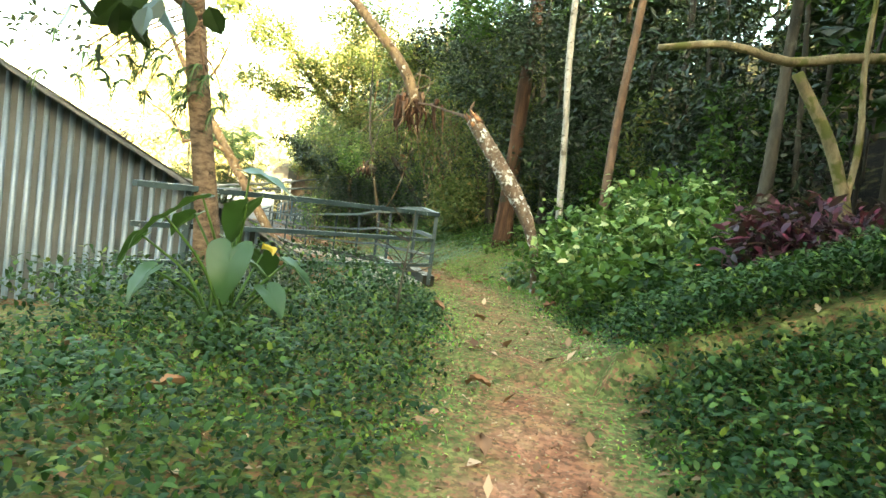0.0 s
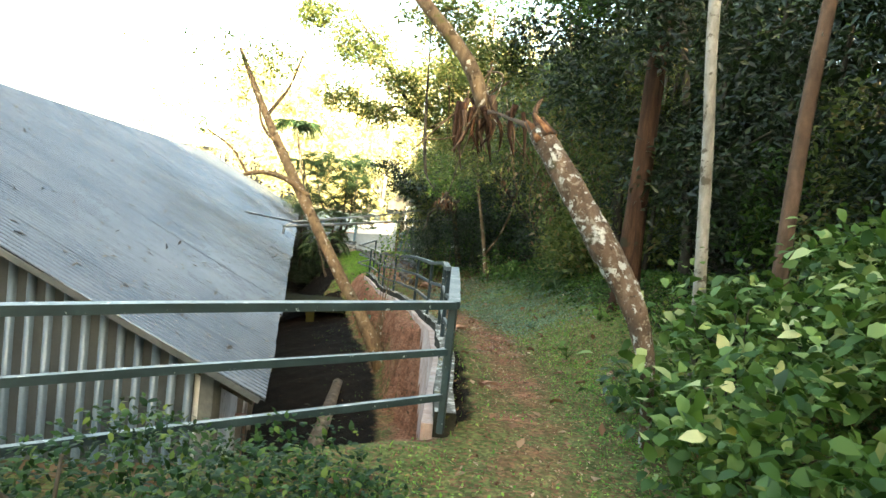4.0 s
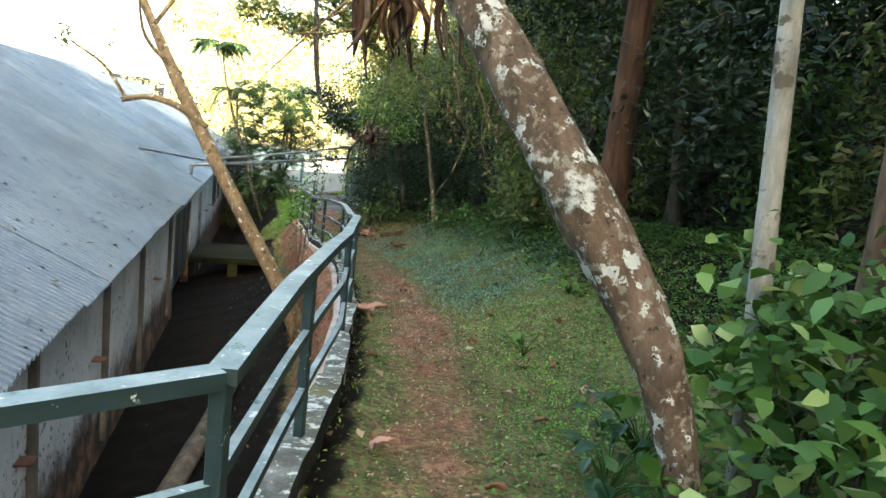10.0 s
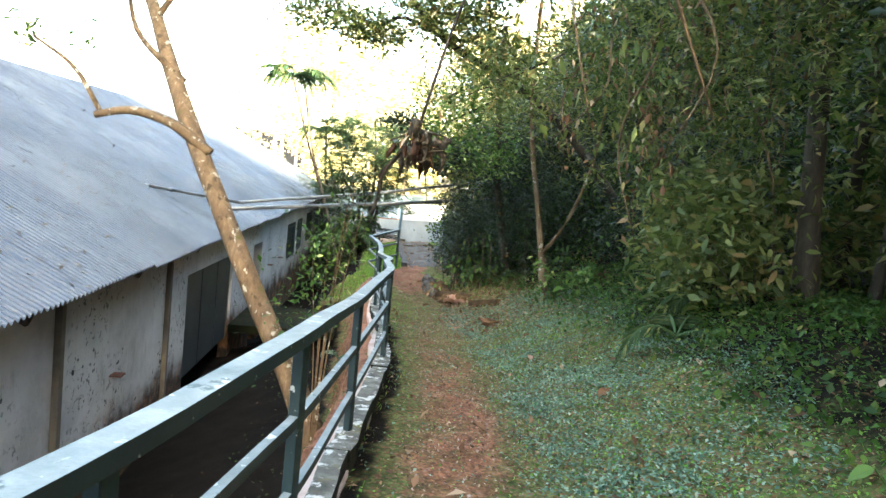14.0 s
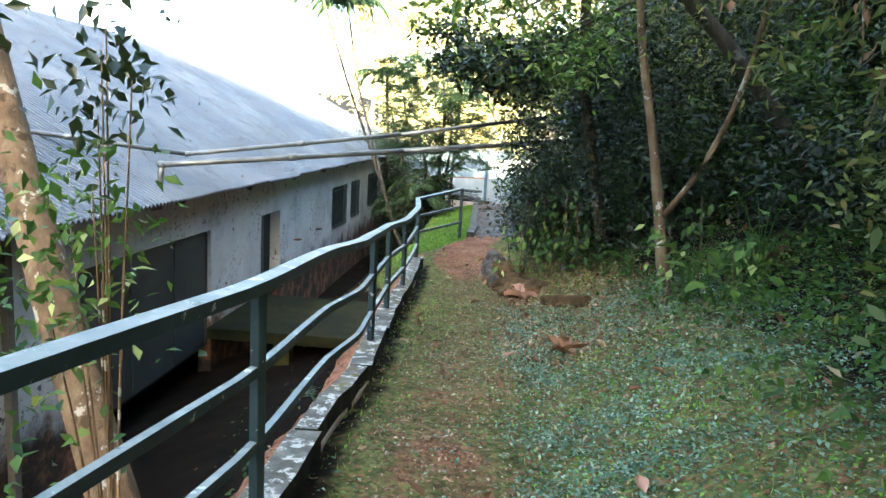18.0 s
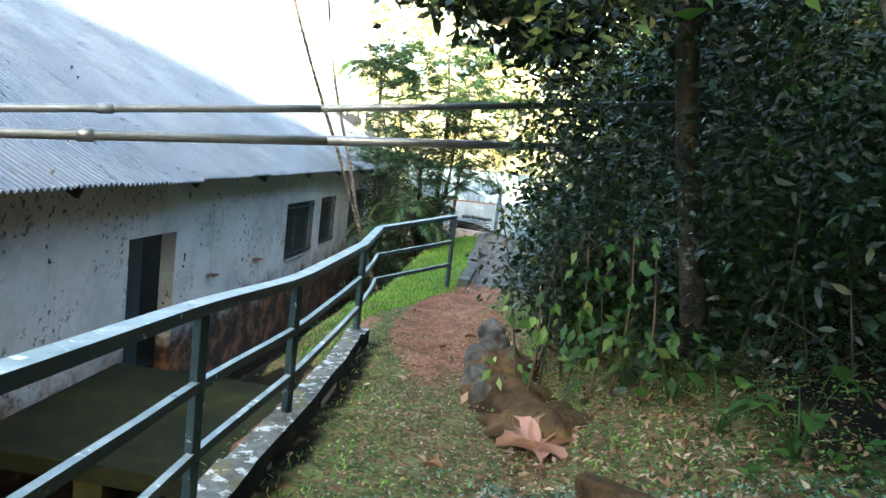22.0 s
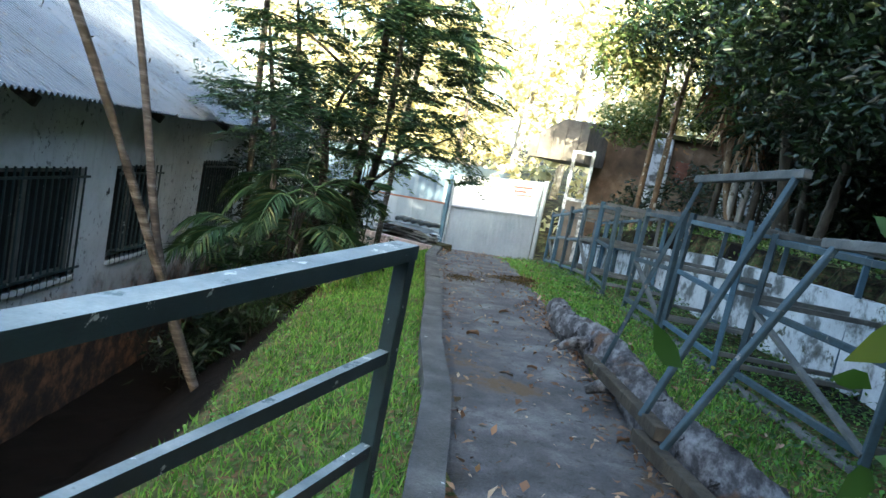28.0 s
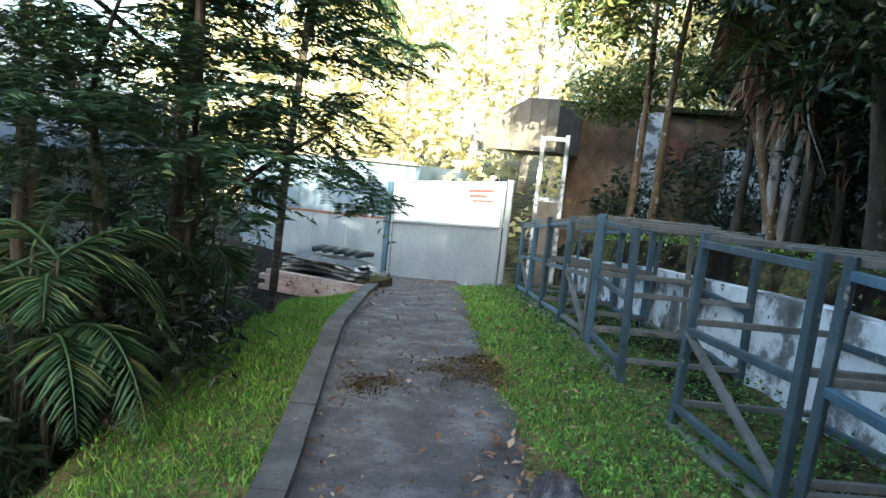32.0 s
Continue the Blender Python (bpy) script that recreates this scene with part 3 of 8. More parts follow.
def leaf_mesh(points, length, width, axis=None, normal=None, fold=0.15, droop=0.25, seed=0, up=0.5, fine=False):
    """Leaves folded along the midrib at the given points, of two triangles or, fine, of six. length and width: numbers or ranges."""
    r = np.random.default_rng(seed)
    p = np.asarray(points, float)
    n = len(p)
    le = r.uniform(*length, n)[:, None] if isinstance(length, tuple) else np.full((n, 1), length)
    wi = le * (r.uniform(*width, n)[:, None] if isinstance(width, tuple) else width)
    if axis is None:
        a = r.standard_normal((n, 3))
        a[:, 2] = a[:, 2] * 0.6 - droop
    else:
        a = np.asarray(axis, float) + 0.0
    a /= np.linalg.norm(a, axis=1, keepdims=True) + 1e-9
    if normal is None:
        nn = r.standard_normal((n, 3)) * (1 - up) + np.array([0, 0, up * 1.6])
    else:
        nn = np.asarray(normal, float)
    b = np.cross(a, nn)
    b /= np.linalg.norm(b, axis=1, keepdims=True) + 1e-9
    nn = np.cross(b, a)
    if fine:
        v = np.empty((n, 6, 3))
        bend = r.uniform(0.05, 0.3, (n, 1))
        for k, (along_it, wide) in enumerate(((0.0, 0.0), (0.28, 0.42), (0.62, 0.40), (1.0, 0.0), (0.62, -0.40), (0.28, -0.42))):
            v[:, k] = p + a * le * along_it + b * wi * wide + nn * (wi * fold * abs(wide) * 2.2 - le * bend * along_it**2)
        base = np.arange(n)[:, None] * 6
        f = np.concatenate([base + q for q in ([0, 1, 5], [1, 2, 4], [1, 4, 5], [2, 3, 4])])
        return lump(v.reshape(-1, 3), f, "leaves")
    v = np.empty((n, 4, 3))
    v[:, 0] = p
    v[:, 1] = p + a * le * 0.42 + b * wi / 2 + nn * wi * fold
    v[:, 2] = p + a * le - nn * le * 0.10
    v[:, 3] = p + a * le * 0.42 - b * wi / 2 + nn * wi * fold
    base = np.arange(n)[:, None] * 4
    f = np.concatenate([base + [0, 1, 2], base + [0, 2, 3]])
    return lump(v.reshape(-1, 3), f, "leaves")


def in_clouds(clouds, n, seed=0, shell=0.5):
    """n points in a set of ellipsoids (x, y, z, rx, ry, rz), gathered in twigs, thicker outside."""
    r = np.random.default_rng(seed)
    c = np.asarray(clouds, float)
    vol = (c[:, 3] * c[:, 4] * c[:, 5]) ** 0.75
    twigs = max(4, n // 20)
    pick = r.choice(len(c), twigs, p=vol / vol.sum())
    d = r.standard_normal((twigs, 3))
    d /= np.linalg.norm(d, axis=1, keepdims=True)
    rad = r.uniform(0, 1, (twigs, 1)) ** shell
    centre = c[pick, :3] + d * rad * c[pick, 3:]
    k = r.integers(0, twigs, n)
    spread = (0.10 + 0.05 * c[pick[k], 3:4]) * r.uniform(0.5, 1.3, (twigs, 1))[k]
    return centre[k] + r.standard_normal((n, 3)) * spread


# ---- the lie of the land ----
EDGE = np.array([(-2.2, -200, 0), (-2.2, -6, 0), (-2.3, 2, 0), (-2.46, 5.38, 0), (-0.06, 8.58, 0), (-0.42, 10.33, 1), (-0.70, 11.7, 1), (-1.0, 12.75, 1), (-1.31, 13.98, 1),
                 (-1.75, 15.2, 1), (-2.2, 16.48, 1), (-2.8, 18.18, 1), (-3.4, 19.4, 1), (-3.69, 20.18, 1), (-4.35, 21.4, 1), (-4.84, 22.33, 1),
                 (-5.43, 23.68, 1), (-6.0, 24.85, 1), (-6.38, 25.58, 1), (-7.0, 26.9, 2), (-7.05, 27.8, 2), (-7.12, 28.9, 2), (-7.80, 30.55, 2),
                 (-8.34, 31.6, 2), (-9.22, 33.55, 2), (-10.64, 36.5, 2), (-12.85, 42.0, 2), (-13.55, 43.75, 2), (-17, 52, 2), (-40, 105, 2), (-60, 400, 2)], float)
PATH_Y = [-400, -20, -6, 0, 2, 4, 6, 8.7, 10.3, 11.5, 13.6, 15.2, 16.5, 18.6, 20.2, 22, 24.2, 26, 29, 31.4, 34, 36, 39, 42, 44, 50, 400]
PATH_Z = [-1, -0.6, -0.3, 0, 0.26, 0.43, 0.50, 0.46, 0.38, 0.28, 0.2, 0.06, -0.05, -0.2, -0.32, -0.46, -0.48, -0.5, -0.48, -0.48, -0.50, -0.52, -0.74, -1.06, -1.22, -1.4, -1.4]
STEPS = np.array([(0, -3), (0, 0), (0.6, 3), (0.8, 5.5), (0.6, 8), (0.2, 11), (-0.4, 13.5), (-1.55, 17), (-3.0, 20.5), (-4.0, 23.5), (-5.2, 25.3), (-6.1, 26.6), (-6.75, 28.2), (-6.95, 29.2)], float)


def along(poly, x, y):
    """Distance to a line of points, the side (left positive), and the point's y on it."""
    x, y = np.asarray(x, float), np.asarray(y, float)
    best = np.full(x.shape, 1e9)
    side, yy = np.zeros(x.shape), np.zeros(x.shape)
    for a, b in zip(poly[:-1], poly[1:]):
        dx, dy = b[0] - a[0], b[1] - a[1]
        t = np.clip(((x - a[0]) * dx + (y - a[1]) * dy) / (dx * dx + dy * dy), 0, 1)
        px, py = a[0] + t * dx, a[1] + t * dy
        d = np.hypot(x - px, y - py)
        near = d < best
        best = np.where(near, d, best)
        side = np.where(near, np.sign(dx * (y - a[1]) - dy * (x - a[0])), side)
        yy = np.where(near, py, yy)
    return best, side, yy


def smooth(a, b, v):
    t = np.clip((v - a) / (b - a), 0, 1)
    return t * t * (3 - 2 * t)


def gz(x, y, rough=True):
    """Height of the ground."""
    x, y = np.asarray(x, float), np.asarray(y, float)
    d, side, yb = along(EDGE, x, y)
    top = np.interp(yb, PATH_Y, PATH_Z)
    begin = np.interp(yb, [-5, 5, 9, 12, 14, 25, 27, 28.5], [3.6, 3.6, 2.2, 1.9, 1.45, 1.5, 1.5, 3.45])
    bank = np.interp(yb, [0, 9, 12, 25, 28, 29], [0.35, 0.42, 0.45, 0.45, 0.6, 6.0])
    lid = np.interp(yb, [0, 9, 14, 25, 28, 29, 43, 46], [1.0, 1.1, 1.1, 1.3, 1.2, 0.92, 0.95, 0.4])
    tip = np.interp(yb, [27, 29, 41, 44], [0, 0.07, 0.07, 0.05])
    # hill added behind the wood, unseen, to keep the sun off the path
    shade_hill = np.interp(yb, [-9, 1, 42, 48], [0, 1, 1, 0])
    right = top + tip * (d - 0.3).clip(0, 3.2) + shade_hill * 0.55 * (d - 11).clip(0, 26) + np.minimum((d - begin).clip(0) * bank, lid) + (d - begin - 3).clip(0, 40) * 0.09
    below = np.interp(yb, [4.5, 5.4, 7.6, 8.5, 9.3, 11, 13.5, 15.5, 18, 20, 22, 25, 26.3, 27.2, 28], [0.0, 0.35, 0.55, 1.3, 1.65, 1.85, 1.8, 1.5, 1.25, 1.1, 1.0, 0.95, 0.75, 0.2, 0.0])
    fall = np.interp(yb, [3, 8, 9, 25, 26.5, 30, 42, 46], [0.10, 0.12, 0.22, 0.20, 0.40, 0.41, 0.20, 0.0])
    soft = np.interp(yb, [3, 8, 8.7, 14, 16, 24, 26], [1.0, 0.8, 0.06, 0.06, 0.16, 0.16, 0.6])
    start = np.interp(yb, [8, 8.7, 14, 16, 24, 25.5], [0.10, 0.0, 0.0, 0.38, 0.38, 0.10])
    drop = np.interp(yb, [25.5, 28, 41, 44], [0.0, 1.0, 1.0, 0.0])
    fall = fall * (1 - drop)
    left = top - 0.35 * np.minimum(d, start) * (yb > 8.7) - below * smooth(start, start + soft, d) - fall * (d - 0.1).clip(0, 4.6) - drop * (0.24 * (d - 0.1).clip(0, 1.15) + 1.05 * (d - 1.25).clip(0, 1.6))
    z = np.where(side > 0, left, right)
    if rough:
        far = np.hypot(x, y - 20)
        z = z + 0.018 * np.sin(x * 5.1 + 1.3 * np.sin(y * 2.3)) * np.sin(y * 4.3 + x) + 0.012 * np.sin(11 * x + 3 * y) * np.sin(9 * y - 4 * x)
        # wooded hillside beyond the gate and the road; last term: added unseen ridge blocking the sun
        z = z + 0.07 * (y - 52).clip(0, 160) + 0.06 * (-(x + 45)).clip(0, 120) + 0.68 * (-(y + 12)).clip(0, 36)
    return z


def ground():
    fine_x, fine_y = np.arange(-15, 8, 0.14), np.arange(-3, 46, 0.14)
    out = np.array([0.4, 0.9, 1.6, 2.6, 4, 6, 9, 13, 20, 30, 45, 70, 110, 170, 260, 400, 700])
    xs = np.r_[fine_x[0] - out[::-1], fine_x, fine_x[-1] + out]
    ys = np.r_[fine_y[0] - out[::-1], fine_y, fine_y[-1] + out]
    gx, gy = np.meshgrid(xs, ys)
    v = np.stack([gx, gy, gz(gx, gy)], -1).reshape(-1, 3)
    nx, ny = len(xs), len(ys)
    i = (np.arange(ny - 1)[:, None] * nx + np.arange(nx - 1)).ravel()
    me = lump(v, np.stack([i, i + 1, i + nx + 1, i + nx], -1), "ground")
    me.polygons.foreach_set("use_smooth", np.ones(len(me.polygons), bool))
    # what covers the ground: trodden red soil, leaf mould darkened with painted shade
    d, side, yb = along(EDGE, v[:, 0], v[:, 1])
    w, _, yw = along(STEPS, v[:, 0], v[:, 1])
    soil = (1 - smooth(0.15, 0.75, w)) * np.interp(yw, [-3, 2.5, 4.5, 9, 14, 18, 22, 24.8, 26.2, 29], [0.8, 0.7, 0.40, 0.46, 0.58, 0.56, 0.34, 0.25, 1.0, 1.1])
    soil = np.maximum(soil, (1 - smooth(0.45, 1.0, np.hypot(v[:, 0] + 6.0 + (v[:, 1] - 26.9) * 0.38, (v[:, 1] - 26.9) * 0.55))) * 1.2)
    ditch = (side > 0) & (yb > 8.2) & (yb < 26.8)
    soil = np.where(ditch, 0.45 + 0.35 * (1 - smooth(0.3, 0.6, d)), soil)
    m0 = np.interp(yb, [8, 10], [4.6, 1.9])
    shaded_mould = np.where(side < 0, smooth(m0, m0 + 1.4, d) * 0.7, 0)
    # shade band beside the kerb, painted as dark ground
    shaded_mould = np.where((side < 0) & (yb > 9) & (yb < 25.7), np.maximum(shaded_mould, 0.75 * (1 - smooth(0.15, 0.38, d))), shaded_mould)
    shaded_mould = np.where((side < 0) & (yb > 28), smooth(2.3, 2.8, d) * 0.62, shaded_mould)
    # shade of the pit and the ditch, painted the same way
    shaded_mould = np.where((side > 0) & (yb > 26), smooth(1.1, 1.45, d) * 0.9, shaded_mould)
    shaded_mould = np.where(ditch, 0.22 + smooth(0.5, 1.0, d) * 0.73, shaded_mould)
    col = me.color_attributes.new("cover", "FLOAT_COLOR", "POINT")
    col.data.foreach_set("color", np.stack([soil, shaded_mould, 0 * soil, 1 + 0 * soil], -1).astype(np.float32).ravel())
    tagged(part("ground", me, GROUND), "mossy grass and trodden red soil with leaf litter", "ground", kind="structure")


ground()


def edge_x(y):
    return float(np.interp(y, EDGE[:, 1], EDGE[:, 0]))


def path_z(y):
    return float(np.interp(y, PATH_Y, PATH_Z))


# ---- retaining wall with its kerb ----
def retaining():
    ys = np.r_[np.arange(8.75, 25.6, 0.32), 25.62]
    base = tagged(part("retaining_wall", strip([(edge_x(y) - 0.04, y, path_z(y) - 1.17) for y in ys], 0.22, 2.40), RETAIN),
                  "red-stained rendered retaining wall below the path", "retaining wall", kind="structure")
    root = thing("kerb", "rough lichen-grey concrete kerb under the railing", "kerb", kind="structure")
    r = np.random.default_rng(3)
    for a, b in zip(ys[:-1:4], list(ys[4::4]) + [ys[-1]]):
        pts = [(edge_x(y) + r.normal(0, 0.008), y, path_z(y) + 0.055 + r.normal(0, 0.008)) for y in np.linspace(a, b - 0.012, 6)]
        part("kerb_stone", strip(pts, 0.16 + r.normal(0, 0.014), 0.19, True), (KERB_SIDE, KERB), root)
    return base


retaining()

# ---- railing ----
RAIL_TOPS = [(8.60, 1.39), (9.6, 1.43), (11.0, 1.40), (11.8, 1.36), (12.7, 1.27), (14.1, 1.23), (15.4, 1.09), (16.4, 1.04), (18.2, 0.93), (18.9, 0.89), (20.6, 0.76), (21.3, 0.69), (23.4, 0.52), (25.1, 0.49), (25.65, 0.46)]
RAIL_END = [(-7.02, 26.62, 0.455), (-7.36, 27.17, 0.435), (-7.40, 29.10, 0.555)]


def top_z(y):
    return float(np.interp(y, [a for a, _ in RAIL_TOPS], [b for _, b in RAIL_TOPS]))


def railing():
    root = thing("metal_railing", "dark green-blue painted steel railing with lichen on its flat top rail", "railing")
    curve = [(edge_x(y) - 0.01, y, top_z(y)) for y in np.arange(8.60, 25.66, 0.35)] + RAIL_END
    curve = [tuple(p) for p in spline(curve[:-3], 80)] + RAIL_END
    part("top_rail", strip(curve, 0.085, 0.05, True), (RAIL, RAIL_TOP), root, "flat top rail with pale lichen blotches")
    for name, share in (("middle_rail", 0.64), ("lower_rail", 0.31)):
        low = []
        for x, y, z in curve:
            g = path_z(y) + (0.10 if y < 25.7 else 0.0)
            low.append((x, y, g + (z - g) * share))
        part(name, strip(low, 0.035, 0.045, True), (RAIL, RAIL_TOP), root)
    for y in (8.60, 10.1, 12.55, 13.85, 15.58, 18.20, 20.98, 22.35, 23.5, 25.5):
        x, g = edge_x(y) - 0.01, path_z(y) + 0.02
        part("post", bar((x, y, g), (x, y, top_z(y) - 0.02), 0.05, 0.05), RAIL, root)
    x, y, z = RAIL_END[-1]
    part("post", bar((x, y, path_z(y) - 0.15), (x, y, z - 0.02), 0.055, 0.055), RAIL, root)
    # the straight run beside the gable
    a, b = Vector((-0.08, 8.60, 1.39)), Vector((-2.50, 5.47, 1.375))
    side = thing("metal_railing", "dark green-blue painted steel railing before the corrugated gable", "railing")
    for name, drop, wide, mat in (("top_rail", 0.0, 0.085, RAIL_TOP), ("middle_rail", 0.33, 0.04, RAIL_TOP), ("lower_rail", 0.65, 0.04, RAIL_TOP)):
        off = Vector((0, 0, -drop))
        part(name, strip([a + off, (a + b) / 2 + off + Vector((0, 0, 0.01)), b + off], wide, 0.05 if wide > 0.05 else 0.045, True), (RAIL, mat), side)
    for p in (a.lerp(b, 0.875),):
        g = float(gz(p.x, p.y)) - 0.05
        part("post", bar((p.x, p.y, g), (p.x, p.y, p.z - 0.02), 0.055, 0.055), RAIL, side)


railing()

# ---- the long building ----
W0, DIR, OUT = np.array([-7.22, 20.29]), np.array([-0.4156, 0.9096]), np.array([0.9096, 0.4156])
S0, S1, PITCH, RIDGE = -12.75, 23.5, 0.53, 4.8


def at(s, off, z):
    p = W0 + DIR * s + OUT * off
    return Vector((p[0], p[1], z))


def eave_z(s):
    """Top of the wall; the roof's edge hangs lower, 0.43 m out."""
    return 0.70 + 0.0145 * (s + 11)


def wall_piece(name, s0, s1, z0, z1, o0, o1, mat, parent, label="", bevel=0.0, slope=False):
    """A block in the building's own directions: s along the wall, off outwards."""
    bm = bmesh.new()
    tops = (eave_z(s0) + z1, eave_z(s1) + z1) if slope else (z1, z1)
    vs = [bm.verts.new(at(s, o, z)) for s, zt in ((s0, tops[0]), (s1, tops[1])) for o in (o0, o1) for z in (z0, zt)]
    for f in ((0, 1, 3, 2), (4, 6, 7, 5), (0, 4, 5, 1), (2, 3, 7, 6), (0, 2, 6, 4), (1, 5, 7, 3)):
        bm.faces.new([vs[i] for i in f])
    bmesh.ops.recalc_face_normals(bm, faces=bm.faces)
    if bevel:
        bmesh.ops.bevel(bm, geom=list(bm.edges), offset=bevel, segments=1, affect="EDGES")
    return part(name, bm, mat, parent, label)


OPENINGS = [("sliding", 0.0, 3.27, -1.75, 0.06), ("doorway", 5.51, 6.62, -1.75, 0.03), ("window", 11.06, 12.8, -0.95, 0.16), ("window", 13.46, 14.66, -0.90, 0.19),
            ("window", 16.22, 18.02, -0.82, 0.28), ("window", 19.6, 21.0, -0.80, 0.3)]


def building():
    root = thing("long_shed", "long shed with a corrugated metal roof and mouldy white walls", "building")
    z0 = -3.4
    s = S0
    for kind, a, b, lo, hi in OPENINGS:
        wall_piece("wall", s, a, z0, -0.05, -0.2, 0, PLASTER, root, slope=True)
        if lo > -1.7:
            wall_piece("wall", a, b, z0, lo, -0.2, 0, PLASTER, root)
        wall_piece("wall", a, b, hi, -0.05, -0.2, 0, PLASTER, root, slope=True)
        s = b
    wall_piece("wall", s, S1, z0, -0.05, -0.2, 0, PLASTER, root, slope=True)
    wall_piece("back_wall", S0, S1, z0, -0.05, -9.8, -9.6, PLASTER, root, slope=True)
    wall_piece("end_wall", S1, S1 + 0.2, z0, 0.95, -9.8, 0, PLASTER, root)
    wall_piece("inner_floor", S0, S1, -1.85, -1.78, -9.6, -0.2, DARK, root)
    wall_piece("corner_pilaster", S1 - 0.05, S1 + 0.3, z0, 0.95, -0.05, 0.09, PLASTER, root)
    # sliding door, half open doorway, barred windows
    sliding = wall_piece("sliding_door", 0.04, 3.25, -1.7, 0.03, -0.13, -0.06, STEEL_DOOR, root, "large dark painted sliding door, closed")
    for a in (0.04, 1.1, 2.2, 3.19):
        wall_piece("door_stile", a, a + 0.06, -1.69, 0.02, -0.06, -0.045, STEEL_DOOR, sliding)
    leaf = wall_piece("door_leaf", 5.55, 6.02, -1.75, 0.0, -0.16, -0.12, STEEL_DOOR, root, "dark door leaf inside a deep doorway")
    wall_piece("lintel", 5.4, 6.75, 0.03, 0.12, -0.19, 0.006, PLASTER, root)
    for k, (kind, a, b, lo, hi) in enumerate(OPENINGS):
        if kind != "window":
            continue
        win = wall_piece("window", a, b, lo - 0.05, lo, -0.18, 0.035, PLASTER, root, "dark glazed window behind upright iron bars")
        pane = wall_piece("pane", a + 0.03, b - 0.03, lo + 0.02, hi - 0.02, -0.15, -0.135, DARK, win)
        for c, e, f, g in ((a, a + 0.05, lo, hi), (b - 0.05, b, lo, hi), (a + 0.05, b - 0.05, hi - 0.05, hi), (a + 0.05, b - 0.05, lo, lo + 0.05), ((a + b) / 2 - 0.025, (a + b) / 2 + 0.025, lo + 0.05, hi - 0.05)):
            wall_piece("window_frame", c, e, f, g, -0.13, -0.08, GREY_WOOD, win)
        n = int((b - a) / 0.115)
        for i in range(n):
            q = a + 0.06 + i * (b - a - 0.12) / (n - 1)
            wall_piece("bar", q - 0.008, q + 0.008, lo - 0.06, hi + 0.02, 0.02, 0.036, RAIL, win)
        for z in (lo + 0.08, hi - 0.08):
            wall_piece("cross_bar", a - 0.02, b + 0.02, z - 0.012, z + 0.012, 0.036, 0.048, RAIL, win)
    # roof: corrugated sheets laid from ridge to eave
    per, r = 0.084, np.random.default_rng(5)
    sheet = 0.84
    count = int((S1 + 0.5 - (S0 - 0.32)) / sheet)
    for side in (1, -1):
        for i in range(count):
            a = S0 - 0.32 + i * sheet
            u = np.linspace(0, sheet + per, 11 * 6 + 1)
            wave = 0.019 * np.cos(u / per * 2 * np.pi) + (0.0006 if i % 2 else 0.0)
            jag = r.normal(0, 0.010)
            rows = np.linspace(0, 1, 9) if side > 0 else np.array([0, 1.0])
            v = []
            for q in rows:
                run = (RIDGE + 0.43 + jag) * q
                sag = -0.014 * np.sin(q * np.pi * 3) * (1 if side > 0 else 0) + r.normal(0, 0.001)
                for uu, w in zip(u, wave):
                    z = eave_z(a + uu) + 0.04 + PITCH * (RIDGE - run) + w + sag
                    v.append(at(a + uu, -RIDGE + run if side > 0 else -RIDGE - run, z))
            n = len(u)
            f = [(q * n + j, q * n + j + 1, (q + 1) * n + j + 1, (q + 1) * n + j) for q in range(len(rows) - 1) for j in range(n - 1)]
            part("roof_sheet", lump([tuple(p) for p in v], f, "sheet"), ROOF, root, smooth=True)
    for q in np.arange(S0, S1 + 0.3, 2.4):
        bm = bar(at(q, 0.34, eave_z(q) - 0.27), at(q, -RIDGE, eave_z(q) - 0.14 + PITCH * RIDGE), 0.05, 0.10)
        part("rafter", bm, BARK_DARK, root)
    # gable clad in corrugated sheet
    top_at = lambda off: eave_z(S0) + PITCH * (RIDGE - abs(-RIDGE - off))
    bm = bmesh.new()
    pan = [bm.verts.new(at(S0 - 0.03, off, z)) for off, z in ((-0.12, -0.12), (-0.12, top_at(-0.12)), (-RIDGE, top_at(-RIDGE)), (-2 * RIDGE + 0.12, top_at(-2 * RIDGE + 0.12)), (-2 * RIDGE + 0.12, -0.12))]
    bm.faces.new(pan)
    cladding = part("gable_cladding", bm, GABLE_PAN, root, "ribbed metal cladding on the gable, its pans darker than its ribs")
    for k in range(74):
        off = -0.16 - k * 0.126
        z1 = top_at(off) - 0.01
        bm = bmesh.new()
        foot = [(-0.034, -0.032), (-0.062, -0.018), (-0.068, 0.0), (-0.062, 0.018), (-0.034, 0.032)]
        low = [bm.verts.new(at(S0 + o, off + w, -0.12)) for o, w in foot]
        high = [bm.verts.new(at(S0 + o, off + w, z1)) for o, w in foot]
        for j in range(4):
            bm.faces.new((low[j], low[j + 1], high[j + 1], high[j]))
        bm.faces.new(high)
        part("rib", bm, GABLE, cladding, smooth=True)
    for off0, off1 in ((0.38, -RIDGE), (-2 * RIDGE - 0.4, -RIDGE)):
        z = lambda o: eave_z(S0) + 0.01 + PITCH * (RIDGE - abs(-RIDGE - o))
        part("barge_board", bar(at(S0 - 0.30, off0, z(off0)), at(S0 - 0.30, off1, z(off1)), 0.03, 0.05), ROOF, root)
    part("corner_post", bar(at(S0 - 0.02, 0.0, -1.6), at(S0 - 0.02, 0.0, eave_z(S0) - 0.02), 0.12, 0.12), GREY_WOOD, root)
    wall_piece("gable_plinth", S0 - 0.02, S0 + 0.16, -1.9, -0.12, -9.6, -0.05, OCHRE, root)
